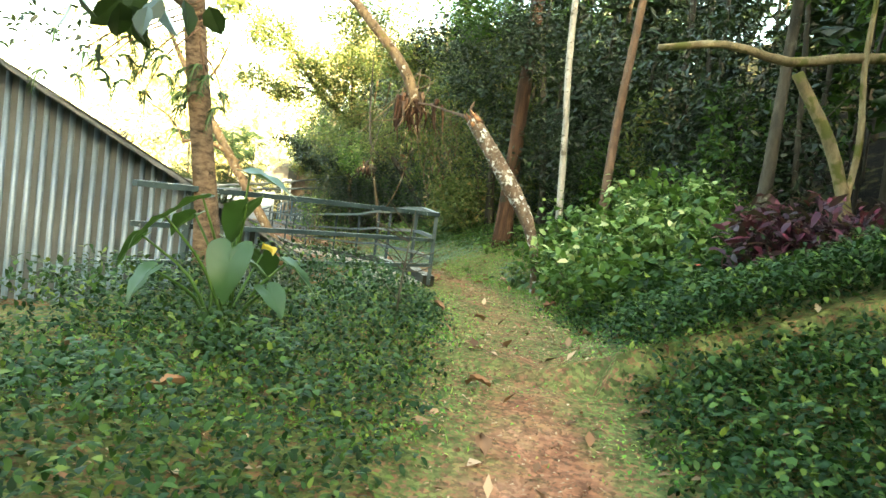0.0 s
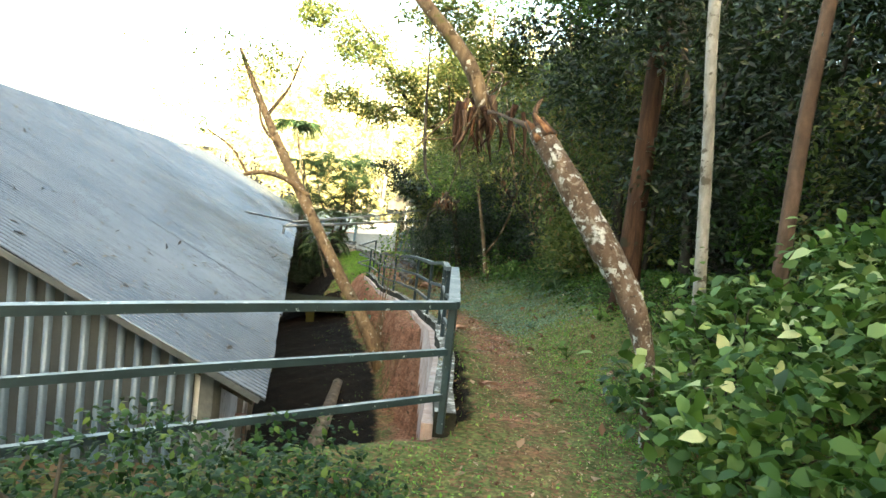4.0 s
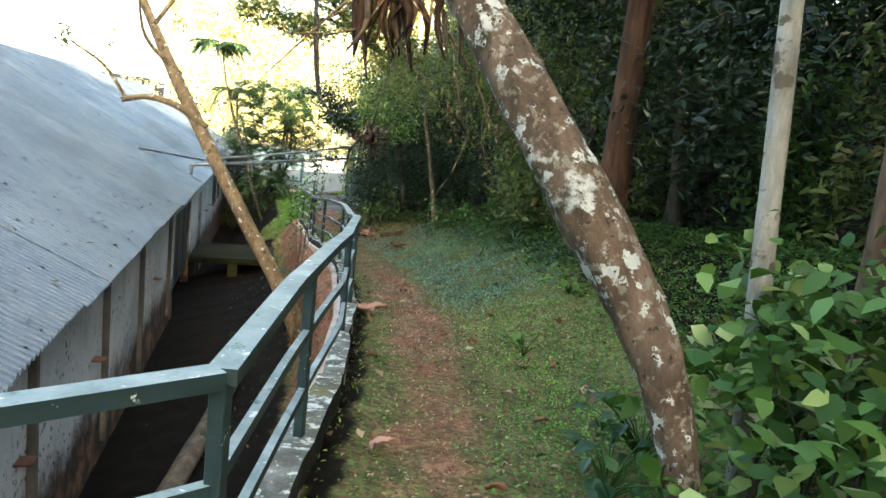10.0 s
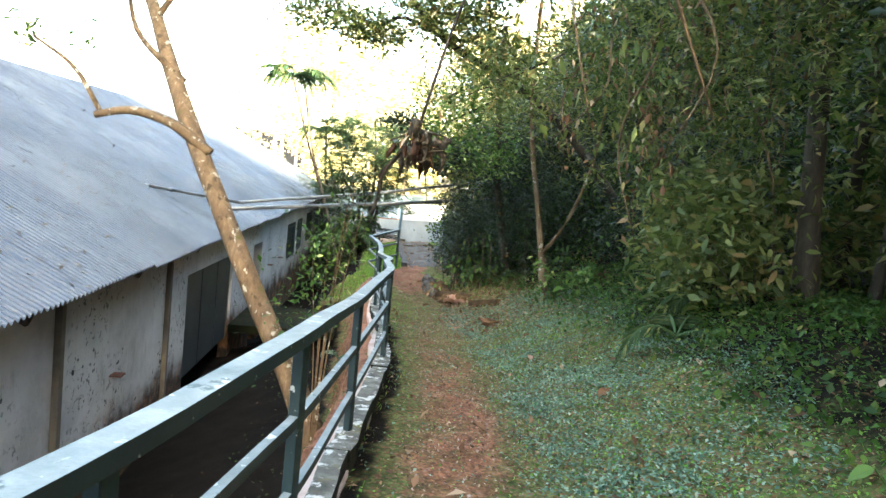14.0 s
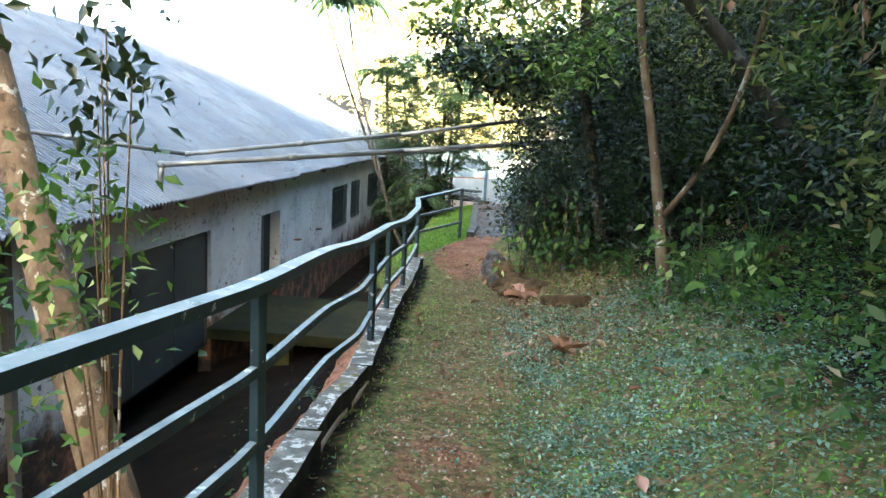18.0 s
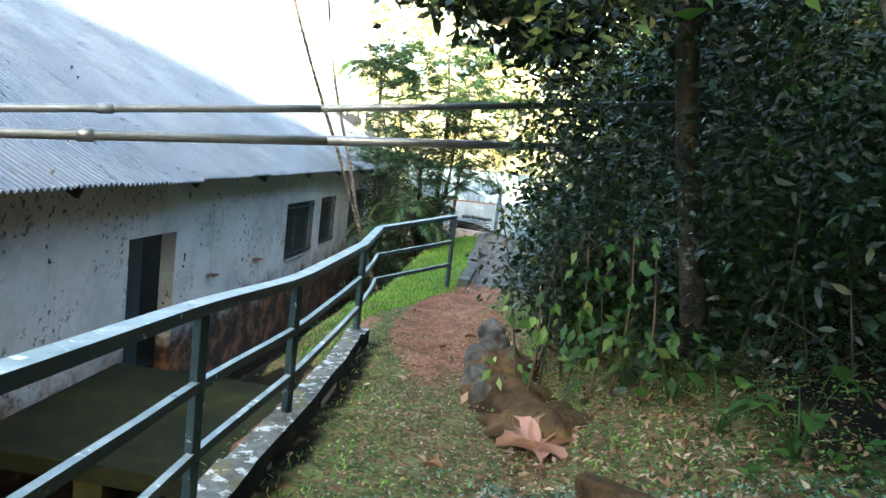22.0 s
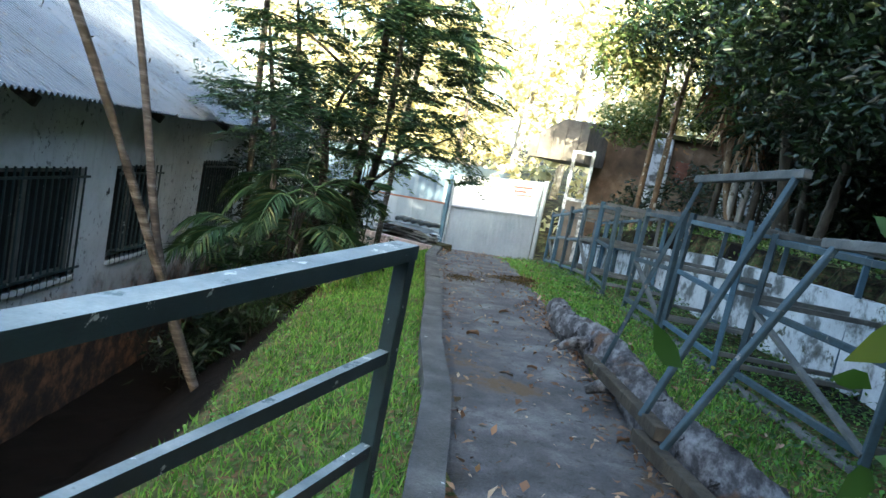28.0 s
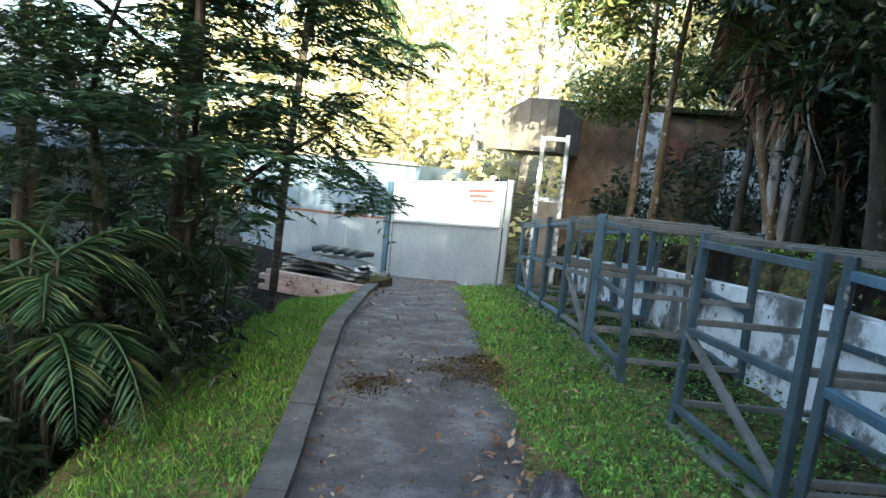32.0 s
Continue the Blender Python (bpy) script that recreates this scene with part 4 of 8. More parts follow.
    for q in (-9.6, -6.9, -4.4, -1.1):
        wall_piece("downpipe", q, q + 0.08, -1.9, eave_z(q) - 0.12, 0.003, 0.07, OLD_BOARD, root)
    for q in (-9.9, -7.4, -3.0, 7.6, 9.4):
        wall_piece("wall_hook", q, q + 0.16, -0.72, -0.70, 0.0, 0.13, RUST, root)
    return root


building()


def pipes():
    def run(pts, radius, label):
        root = thing("water_pipe", label, "pipe")
        for a, b in zip(pts, pts[1:]):
            part("pipe", limb_mesh([a, (np.array(a) + b) / 2, b], [radius] * 3, 10, 5, 0.0), PIPE, root, smooth=True)
        for p in pts[1:-2]:
            bm = bmesh.new()
            bmesh.ops.create_icosphere(bm, subdivisions=2, radius=radius * 1.35, matrix=Matrix.Translation(p))
            part("elbow", bm, PIPE, root, smooth=True)
        for a, b in zip(pts[1:-1], pts[2:]):
            a, b = np.array(a, float), np.array(b, float)
            n = int(np.linalg.norm(b - a) / 2.2)
            for k in range(1, n + 1):
                c = a + (b - a) * k / (n + 1)
                d = (b - a) / np.linalg.norm(b - a) * 0.05
                part("coupling", limb_mesh([c - d, c, c + d], [radius * 1.3] * 3, 10, 3, 0.0), PIPE, root)
    lower = lambda x: np.array([x, 20.82 + (x + 8) * 1.787, 1.0 + (x + 8) * 0.19])
    upper = lambda x: np.array([x, 20.56 + (x + 8) * 1.87, 0.95 + (x + 8) * 0.328])
    e = np.array([-7.74, 21.72, 1.08])
    run([e + (-0.35, -0.15, -0.62), e + (-0.02, -0.02, -0.50), e, lower(-6), lower(-3.4)], 0.038, "grey galvanised pipe crossing over the path from the shed eaves")
    run([np.array([-8.9, 19.6, 1.42]), np.array([-8.75, 19.75, 1.50]), e + (0.15, 0.25, 0.14), upper(-6), upper(-3.2)], 0.029, "second thinner galvanised pipe above the path")


pipes()


def ditch_things():
    slab = thing("concrete_platform", "mossy concrete slab bridging the ditch to the shed door", "platform")
    d0, d1 = 3.05, 5.35
    wall_piece("slab", d0, d1, -1.55, -1.38, 0.03, 2.2, SHADED_SLAB, slab, bevel=0.01)
    wall_piece("pier", d0 + 0.1, d0 + 0.35, -2.4, -1.55, 1.0, 1.25, MOSSY, slab)
    wall_piece("pier", d1 - 0.35, d1 - 0.1, -2.4, -1.55, 1.0, 1.25, MOSSY, slab)
    pole = thing("fallen_pole", "rough round timber pole lying in the ditch", "log")
    a, b = (-2.75, 12.7, float(gz(-2.75, 12.7)) + 0.10), (-3.94, 16.98, float(gz(-3.94, 16.98)) + 0.12)
    part("pole", limb_mesh([a, (-3.3, 14.8, (a[2] + b[2]) / 2 + 0.05), b], [0.13, 0.115, 0.10], 12, 14, 0.06, 4), BARK_POLE, pole)


ditch_things()


# ---- concrete lane, its kerb, racks, gate ----
def lane_off(y, off):
    """A point beside the lane's left kerb at y, off metres to the right."""
    return edge_x(y) + off / 0.91, y


def lane():
    ys = np.r_[np.arange(29.0, 30.4, 0.06), np.arange(30.4, 43.4, 0.2)]
    cols = np.linspace(0.12, 1.0, 15)
    r = np.random.default_rng(2)
    v, f = [], []
    for y in ys:
        wide = np.interp(y, [29.0, 29.4, 31, 43], [1.15, 1.3, 1.32, 1.5]) + 0.05 * math.sin(y * 3.1) + 0.03 * math.sin(y * 9)
        for c in cols:
            x = lane_off(y, 0.1 + (wide - 0.1) * (c - 0.12) / 0.88)[0]
            v.append((x, y, float(gz(x, y, False)) + 0.042 + 0.004 * math.sin(x * 7 + y * 5) - (0.06 if c == 1.0 else 0) - 0.09 * float(1 - smooth(29.1, 30.1, y + 0.22 * math.sin(x * 7.0) + 0.12 * math.sin(x * 19 + y * 11)))))
    n = len(cols)
    for i in range(len(ys) - 1):
        for j in range(n - 1):
            f.append((i * n + j, i * n + j + 1, (i + 1) * n + j + 1, (i + 1) * n + j))
    tagged(part("road", lump(v, f, "lane"), CONCRETE, smooth=True), "worn grey concrete lane with brown moss stains", "road", kind="structure")
    root = thing("lane_kerb", "narrow weathered concrete kerb along the lane", "kerb", kind="structure")
    for a in np.arange(29.25, 43.0, 1.0):
        pts = [(edge_x(y) + 0.05 + r.normal(0, 0.004), y, path_z(y) + 0.03 + r.normal(0, 0.004)) for y in np.linspace(a, a + 0.996, 4)]
        part("kerb_stone", strip(pts, 0.16, 0.17), LANE_KERB, root)


lane()


def white_wall():
    ys = np.arange(28.9, 43.6, 0.5)
    pts = [(*lane_off(y, 3.42), path_z(y) + 0.40) for y in ys]
    tagged(part("bank_wall", strip(pts, 0.18, 1.16), WHITEWASH), "low retaining wall with peeling whitewash", "wall", kind="structure")


white_wall()


def rack(y0, y1, high, deep, mats, seed, lean=0.0):
    """An open timber rack, its front along the lane."""
    r = np.random.default_rng(seed)
    x0, _ = lane_off(y0, 2.36)
    root = thing("timber_rack", "open blue-painted timber rack standing on the grass before the wall", "rack", "racks along the lane", at=(x0, y0, float(gz(x0, y0))))
    x1, _ = lane_off(y1, 2.36)
    front = [Vector((0, 0, 0)), Vector((x1 - x0, y1 - y0, float(gz(x1, y1)) - float(gz(x0, y0))))]
    back = Vector((deep * 0.86, deep * 0.38, 0.0))
    tilt = Vector((lean, 0, 0))
    feet = [front[0], front[1], front[0] + back, front[1] + back]
    up = Vector((0, 0, high))
    for i, f in enumerate(feet):
        t = f + up + tilt + Vector((r.normal(0, 0.015), r.normal(0, 0.015), r.normal(0, 0.02)))
        part("post", bar(f + Vector((0, 0, -0.06)), t, 0.062, 0.046, 0.005), mats[i % len(mats)], root)
    for h in (0.10, 0.52, 0.94):
        k = h / 1.0
        lift = Vector((0, 0, high * k)) + tilt * k
        for a, b in ((0, 1), (2, 3)):
            part("rail", bar(feet[a] + lift + Vector((0, 0, r.normal(0, 0.012))), feet[b] + lift + Vector((0, 0, r.normal(0, 0.012))), 0.038, 0.045, 0.004), mats[0], root)
        for a, b in ((0, 2), (1, 3)):
            part("side_rail", bar(feet[a] + lift * 1.0 + Vector((0, 0, 0.045)), feet[b] + lift + Vector((0, 0, 0.045)), 0.035, 0.04, 0.004), GREY_WOOD, root)
    for k in range(2):
        q = (k + 0.5) / 2
        a = feet[0].lerp(feet[1], q) + up * 0.99 + tilt
        part("slat", bar(a, a + back, 0.07, 0.02, 0.003), GREY_WOOD, root)
    part("sill", bar(feet[0] + Vector((0, 0, 0.02)), feet[1] + Vector((0, 0, 0.02)), 0.10, 0.03, 0.004), GREY_WOOD, root)
    if seed % 2:
        a, b = feet[0] + up * 0.10, feet[1] + up * 0.50 + tilt * 0.5
        part("brace", bar(a, b, 0.05, 0.03, 0.003), GREY_WOOD, root)
    return root


rack(40.6, 41.7, 1.18, 1.0, [BRIGHT_BLUE], 1)
rack(39.5, 40.5, 1.18, 1.0, [BRIGHT_BLUE], 6)
rack(38.3, 39.4, 1.20, 1.0, [BRIGHT_BLUE, BLUE_WOOD], 2)
rack(37.2, 38.2, 1.22, 1.0, [GREY_WOOD, BLUE_WOOD], 3)
rack(36.1, 37.0, 1.22, 1.0, [BLUE_WOOD, BRIGHT_BLUE], 8)
rack(34.2, 35.23, 1.24, 1.0, [BLUE_WOOD], 5, 0.03)
rack(32.95, 34.08, 1.24, 1.05, [BRIGHT_BLUE, BLUE_WOOD], 4, 0.04)
rack(31.2, 32.6, 1.22, 1.05, [BLUE_WOOD], 7, 0.06)


def trestle(bl, br, tl, tr, label):
    root = thing("timber_trestle", label, "timber trestle", "frames leaning on the racks")
    part("leg", bar(bl, tl, 0.036, 0.028, 0.004), BLUE_WOOD, root)
    part("leg", bar(br, tr, 0.036, 0.028, 0.004), BLUE_WOOD, root)
    d = (Vector(tr) - Vector(tl)).normalized() * 0.08
    part("head", bar(Vector(tl) - d, Vector(tr) + d, 0.045, 0.045, 0.004), GREY_WOOD, root)
    part("sill", bar(Vector(bl) - d * 3, Vector(br) + d * 3, 0.07, 0.06, 0.004), BARK_DARK, root)


trestle((-7.02, 31.50, -0.22), (-6.62, 30.28, -0.10), (-6.67, 31.52, 1.10), (-6.21, 30.68, 1.15), "weathered timber frame leaning back against a rack")
trestle((-6.50, 30.02, -0.16), (-6.02, 29.05, -0.10), (-6.02, 30.30, 0.86), (-5.52, 29.35, 0.92), "second weathered timber frame propped beside the first")


def gate():
    a, b = Vector((-13.52, 43.82, -1.24)), Vector((-10.82, 42.75, -1.02))
    root = thing("metal_gate", "pale ribbed sheet-metal gate, closed across the lane", "gate")
    d = (b - a).normalized()
    nrm = Vector((d.y, -d.x, 0))
    n = int((b - a).length / 0.03)
    v = []
    for i in range(n + 1):
        p = a + (b - a) * i / n + nrm * (0.014 if (i // 2) % 2 else 0.0)
        v += [(p.x, p.y, p.z + 0.06), (p.x, p.y, p.z + 1.2)]
    part("sheet", lump(v, [(2 * i, 2 * i + 2, 2 * i + 3, 2 * i + 1) for i in range(n)], "sheet"), GATE_STEEL, root, "blue-grey ribbed lower sheet")
    # sunlight on the gate's upper half is put into this whiter sheet
    part("upper_sheet", bar(a + Vector((0, 0, 1.61)), b + Vector((0, 0, 1.61)), 0.012, 0.80, 0.0), SIGN_WHITE, root, "upper sheet, its white standing in for sunlight")
    for h in (0.06, 1.2, 2.03):
        part("cross_tube", bar(a + Vector((0, 0, h)) + nrm * 0.03, b + Vector((0, 0, h)) + nrm * 0.03, 0.045, 0.045), GATE_STEEL, root)
    for q in (0.0, 1.0):
        p = a.lerp(b, q) + nrm * 0.03
        part("upright", bar(p, p + Vector((0, 0, 2.05)), 0.05, 0.05), GATE_STEEL, root)
    sign = thing("gate_sign", "small red and white sign fixed on the gate, unreadable", "sign")
    for q, h, w, t, mat in ((0.82, 1.80, 0.62, 0.26, SIGN_WHITE), (0.82, 1.87, 0.60, 0.06, SIGN_RED), (0.80, 1.77, 0.42, 0.06, SIGN_RED), (0.84, 1.69, 0.50, 0.03, SIGN_RED)):
        c = a.lerp(b, q) + Vector((0, 0, h)) + nrm * (0.062 if mat is SIGN_WHITE else 0.072)
        part("panel" if mat is SIGN_WHITE else "stripe", bar(c - d * w / 2, c + d * w / 2, 0.014, t, 0.002), mat, sign)
    for p, mat, h, w in ((a - d * 0.16, BRIGHT_BLUE, 2.0, 0.1), (b + d * 0.10, GATE_STEEL, 2.05, 0.09)):
        post = thing("gate_post", "painted steel gate post", "post")
        part("shaft", bar(p - Vector((0, 0, 0.1)), p + Vector((0, 0, h)), w, w), mat, post)
        part("cap", bar(p + Vector((0, 0, h)), p + Vector((0, 0, h + 0.03)), w + 0.03, w + 0.03), mat, post)
    fence = thing("sheet_fence", "grey sheet-metal fence with a rusty top rail", "fence")
    e = Vector((-19.0, 46.0, -1.55))
    s = a - d * 0.26
    n = 9
    for i in range(n):
        p, q = s.lerp(e, i / n), s.lerp(e, (i + 0.985) / n)
        part("panel", bar(p + Vector((0, 0, 0.62)), q + Vector((0, 0, 0.62)), 0.03, 1.18, 0.003), GATE_STEEL, fence)
    part("top_rail", bar(s + Vector((0, 0, 1.24)), e + Vector((0, 0, 1.24)), 0.06, 0.05), RUST, fence)
    # ribbed shed end behind the fence
    shed = thing("ribbed_shed", "pale ribbed metal shed behind the fence", "shed")
    x0, x1, y, z0, z1 = -20.0, -14.5, 47.2, -1.4, 1.22
    v, n = [], 80
    for i in range(n + 1):
        x = x0 + (x1 - x0) * i / n
        v += [(x, y - 0.03 * (i % 4 < 2), z0), (x, y - 0.03 * (i % 4 < 2), z1)]
    part("front", lump(v, [(2 * i, 2 * i + 2, 2 * i + 3, 2 * i + 1) for i in range(n)], "front"), GABLE, shed)
    part("body", box(x0, y + 0.02, z0, x1, y + 4, z1 - 0.02), GABLE, shed)
    part("gutter", bar((x0, y - 0.08, z1), (x1, y - 0.08, z1), 0.14, 0.09), OLD_BOARD, shed)


gate()


def hut():
    root = thing("old_hut", "old rendered hut with stained ochre walls and a sagging roof edge", "building")
    part("wall", box(-10.6, 46.4, -1.2, -2.8, 50.5, 2.85, 0.02), OCHRE, root)
    part("pilaster", box(-9.0, 46.24, -0.5, -8.5, 46.4, 3.0, 0.015), WHITEWASH, root)
    part("wall_cap", box(-10.7, 46.2, 2.85, -2.7, 50.6, 2.97, 0.01), MOSSY, root)
    part("dark_recess", box(-8.35, 46.34, 1.6, -8.0, 46.4, 2.3), RUST, root)
    part("shutter", box(-7.2, 46.30, 0.8, -5.7, 46.4, 2.2, 0.01), WHITEWASH, root)
    bm = bmesh.new()
    cs = [(-11.92, 44.5, 1.68), (-11.92, 44.5, 2.2), (-11.05, 44.5, 2.78), (-10.4, 44.5, 2.78), (-10.4, 44.5, 1.72)]
    lo = [bm.verts.new(c) for c in cs]
    hi = [bm.verts.new((c[0] + 0.2, 47.2, c[2] + 0.05)) for c in cs]
    bm.faces.new(lo[::-1])
    bm.faces.new(hi)
    for i in range(5):
        bm.faces.new((lo[i], lo[(i + 1) % 5], hi[(i + 1) % 5], hi[i]))
    bmesh.ops.recalc_face_normals(bm, faces=bm.faces)
    part("roof_edge", bm, OLD_BOARD, root, "old boarded roof edge")
    for x in (-11.7, -11.35, -11.0, -10.65):
        part("board_joint", box(x, 44.47, 1.72, x + 0.03, 44.5, min(2.74, 2.25 + (x + 11.8) * 0.6)), OLD_BOARD, root)
    d = thing("door_frame", "pale standing door frame with a glazed upper half", "door")
    part("stile", box(-10.55, 43.85, -0.9, -10.47, 43.93, 1.97, 0.004), WHITEWASH, d)
    part("stile", box(-10.07, 43.85, -0.9, -9.99, 43.93, 2.03, 0.004), WHITEWASH, d)
    part("rail", box(-10.47, 43.86, 0.72, -10.07, 43.92, 0.80, 0.004), WHITEWASH, d)
    part("rail", box(-10.47, 43.86, 1.9, -10.07, 43.92, 1.98, 0.004), WHITEWASH, d)
    part("panel", box(-10.47, 43.88, -0.9, -10.07, 43.91, 0.72), OLD_BOARD, d)


hut()


def debris():
    x, y = -12.95, 40.3
    z = -0.72
    pl = thing("brick_planter", "low brick planter with mossy top beside the lane", "planter")
    r = np.random.default_rng(9)
    for course in range(4):
        for i in range(7):
            a = x - 0.95 + i * 0.255 + (0.12 if course % 2 else 0)
            part("brick", box(a, y - 0.5 + r.normal(0, 0.004), z - 0.35 + course * 0.085, a + 0.24, y - 0.39, z - 0.27 + course * 0.085, 0.006), RETAIN, pl)
    part("fill", box(x - 0.93, y - 0.39, z - 0.4, x + 0.85, y + 0.7, z - 0.03, 0.01), MOSSY, pl)
    for i in range(7):
        st = thing("folded_sheet", "crumpled white plastic sheet lying on a pile", "sheet", "pile of sheets")
        nx = 12
        ph = r.uniform(0, 6, 3)
        v = []
        for a in range(nx + 1):
            for b in range(nx + 1):
                u, w = a / nx - 0.5, b / nx - 0.5
                v.append((x + u * 1.25 + 0.05 * r.normal(), y + w * 0.8, z + 0.02 + 0.035 * i + 0.03 * math.sin(u * 9 + ph[0]) * math.cos(w * 7 + ph[1]) - 0.25 * max(0, abs(u) - 0.36)))
        f = [(a * (nx + 1) + b, (a + 1) * (nx + 1) + b, (a + 1) * (nx + 1) + b + 1, a * (nx + 1) + b + 1) for a in range(nx) for b in range(nx)]
        part("sheet", lump(v, f, "sheet"), SIGN_WHITE if i % 2 else GREY_WOOD, st, smooth=True)
    for i in range(5):
        tp = thing("roof_tile", "dark grey curved tile on top of the pile", "tile", "pile of sheets")
        a = x - 0.35 + i * 0.2
        part("tile", limb_mesh([(a, y + 0.1, z + 0.33), (a + 0.03, y + 0.3, z + 0.35), (a + 0.05, y + 0.55, z + 0.33)], [0.05, 0.055, 0.05], 8, 5, 0.03, i), STEEL_DOOR, tp)


debris()


def old_log():
    root = thing("driftwood_log", "silvered fallen log lying along the edge of the lane", "log")
    pts = [(-7.88, 33.75), (-7.6, 33.0), (-7.15, 32.2), (-6.85, 31.6), (-6.6, 31.0), (-6.2, 30.2), (-5.75, 29.4)]
    p3 = [(x, y, float(gz(x, y)) + h) for (x, y), h in zip(pts, (0.12, 0.13, 0.17, 0.16, 0.14, 0.13, 0.10))]
    part("stem", limb_mesh(p3, [0.10, 0.12, 0.14, 0.12, 0.14, 0.16, 0.13], 28, 90, 0.11, 12), DRIFT, root)
    for x, y, dx, dy, k in ((-7.15, 32.2, -0.16, -0.12, 3), (-6.72, 31.3, -0.18, -0.10, 4)):
        z = float(gz(x, y)) + 0.14
        part("knot", limb_mesh([(x, y, z), (x + dx, y + dy, z + 0.04), (x + 1.7 * dx, y + 1.7 * dy, z - 0.02)], [0.09, 0.06, 0.025], 8, 6, 0.1, k), DRIFT, root)


old_log()


def rocks():
    for (x, y, s, seed) in ((-5.14, 25.80, 0.22, 1), (-4.95, 25.35, 0.17, 2), (-4.72, 25.0, 0.15, 3), (-5.60, 26.95, 0.18, 4), (-5.28, 26.35, 0.2, 5)):
        bm = bmesh.new()
        bmesh.ops.create_icosphere(bm, subdivisions=4, radius=1.0)
        for v in bm.verts:
            n = noise.fractal(v.co * 1.3 + Vector((seed * 7, 0, 0)), 1.0, 2.0, 4)
            v.co = v.co * (1 + 0.28 * n)
            v.co = Vector((v.co.x * s * 0.75, v.co.y * s * 0.85, v.co.z * s * 0.95))
            v.co += Vector((x, y, float(gz(x, y, False)) + s * 0.25))
        ob = part("rock", bm, ROCK, None, smooth=True)
        tagged(ob, "lichen-grey rock in the earth bank beside the path", "rock", "rocks at the path bend")


rocks()


def earth_mound():
    x, y = -1.12, 23.3
    g = float(gz(x, y, False))
    bm = bmesh.new()
    bmesh.ops.create_icosphere(bm, subdivisions=4, radius=1.0)
    for v in bm.verts:
        n = noise.fractal(v.co * 2.1 + Vector((55, 0, 0)), 1.0, 2.0, 6)
        v.co = v.co * (1 + 0.30 * n)
        v.co = Vector((x + v.co.x * 0.34, y + v.co.y * 0.34, g - 0.12 + v.co.z * max(0.25, 0.52 - g)))
    tagged(part("earth_mound", bm, EARTH, None, smooth=True), "bare brown earth mound beside the forked tree", "mound")
    for mx, my, a, b, h, seed in ((-4.55, 25.15, 0.42, 0.34, 0.26, 61), (-4.1, 24.75, 0.46, 0.34, 0.20, 62), (-4.9, 25.75, 0.34, 0.40, 0.30, 63)):
        bm = bmesh.new()
        bmesh.ops.create_icosphere(bm, subdivisions=4, radius=1.0)
        mg = float(gz(mx, my, False))
        for v in bm.verts:
            n = noise.fractal(v.co * 2.4 + Vector((seed, 0, 0)), 1.0, 2.0, 6)
            v.co = v.co * (1 + 0.35 * n)
            v.co = Vector((mx + v.co.x * a, my + v.co.y * b, mg - 0.06 + v.co.z * h))
        tagged(part("earth_mound", bm, EARTH, None, smooth=True), "crumbling brown earth bank between the rocks at the bend", "mound")
    r = np.random.default_rng(37)
    root = thing("creeper_mat", "creeper leaves spilling over the bare earth", "creeper")
    for k in range(9):
        a = r.uniform(2.2, 5.6)
        top = max(0.25, 0.52 - g) + g - 0.1
        p0 = (x + 0.12 * math.cos(a), y + 0.12 * math.sin(a), top)
        p1 = (x + 0.33 * math.cos(a), y + 0.36 * math.sin(a), g + 0.5 * (top - g))
        p2 = (x + 0.42 * math.cos(a), y + 0.46 * math.sin(a), g)
        part("stem", limb_mesh([p0, p1, p2], [0.007, 0.006, 0.004], 5, 7, 0.1, k), BARK_BROWN, root)
        t = r.uniform(0, 1, 26)
        pts = np.stack([np.interp(t, [0, 0.5, 1], [p0[i], p1[i], p2[i]]) for i in range(3)], -1) + r.normal(0, 0.06, (26, 3))
        part("foliage", leaf_mesh(pts, (0.06, 0.12), (0.5, 0.7), axis=np.tile([math.cos(a), math.sin(a), -0.8], (26, 1)) + r.normal(0, 0.4, (26, 3)), normal=np.tile([math.cos(a), math.sin(a), 0.6], (26, 1)) + r.normal(0, 0.3, (26, 3)), seed=600 + k), LEAF_MID if k % 3 else LEAF_LIME, root)


earth_mound()


# ---- trees ----
def tree(name, label, stems, clouds, n, leaf, mat, bark_mat, seed, width=(0.35, 0.5), category="tree", shell=0.45, up=0.5, sides=10):
    """stems: (points, radii) with the trunk first; clouds: ellipsoids of foliage; n leaves."""
    root = thing(name, label, category)
    for i, (pts, radii) in enumerate(stems):
        part("trunk" if i == 0 else "limb", limb_mesh(pts, radii, sides if i == 0 else 7, 22 if i == 0 else 12, 0.06, seed + i, 0.5 if i == 0 else 0), bark_mat, root)
    if n:
        part("crown", leaf_mesh(in_clouds(clouds, n, seed, shell), leaf, width, seed=seed, up=up), mat, root)
    return root


G = lambda x, y: float(gz(x, y))

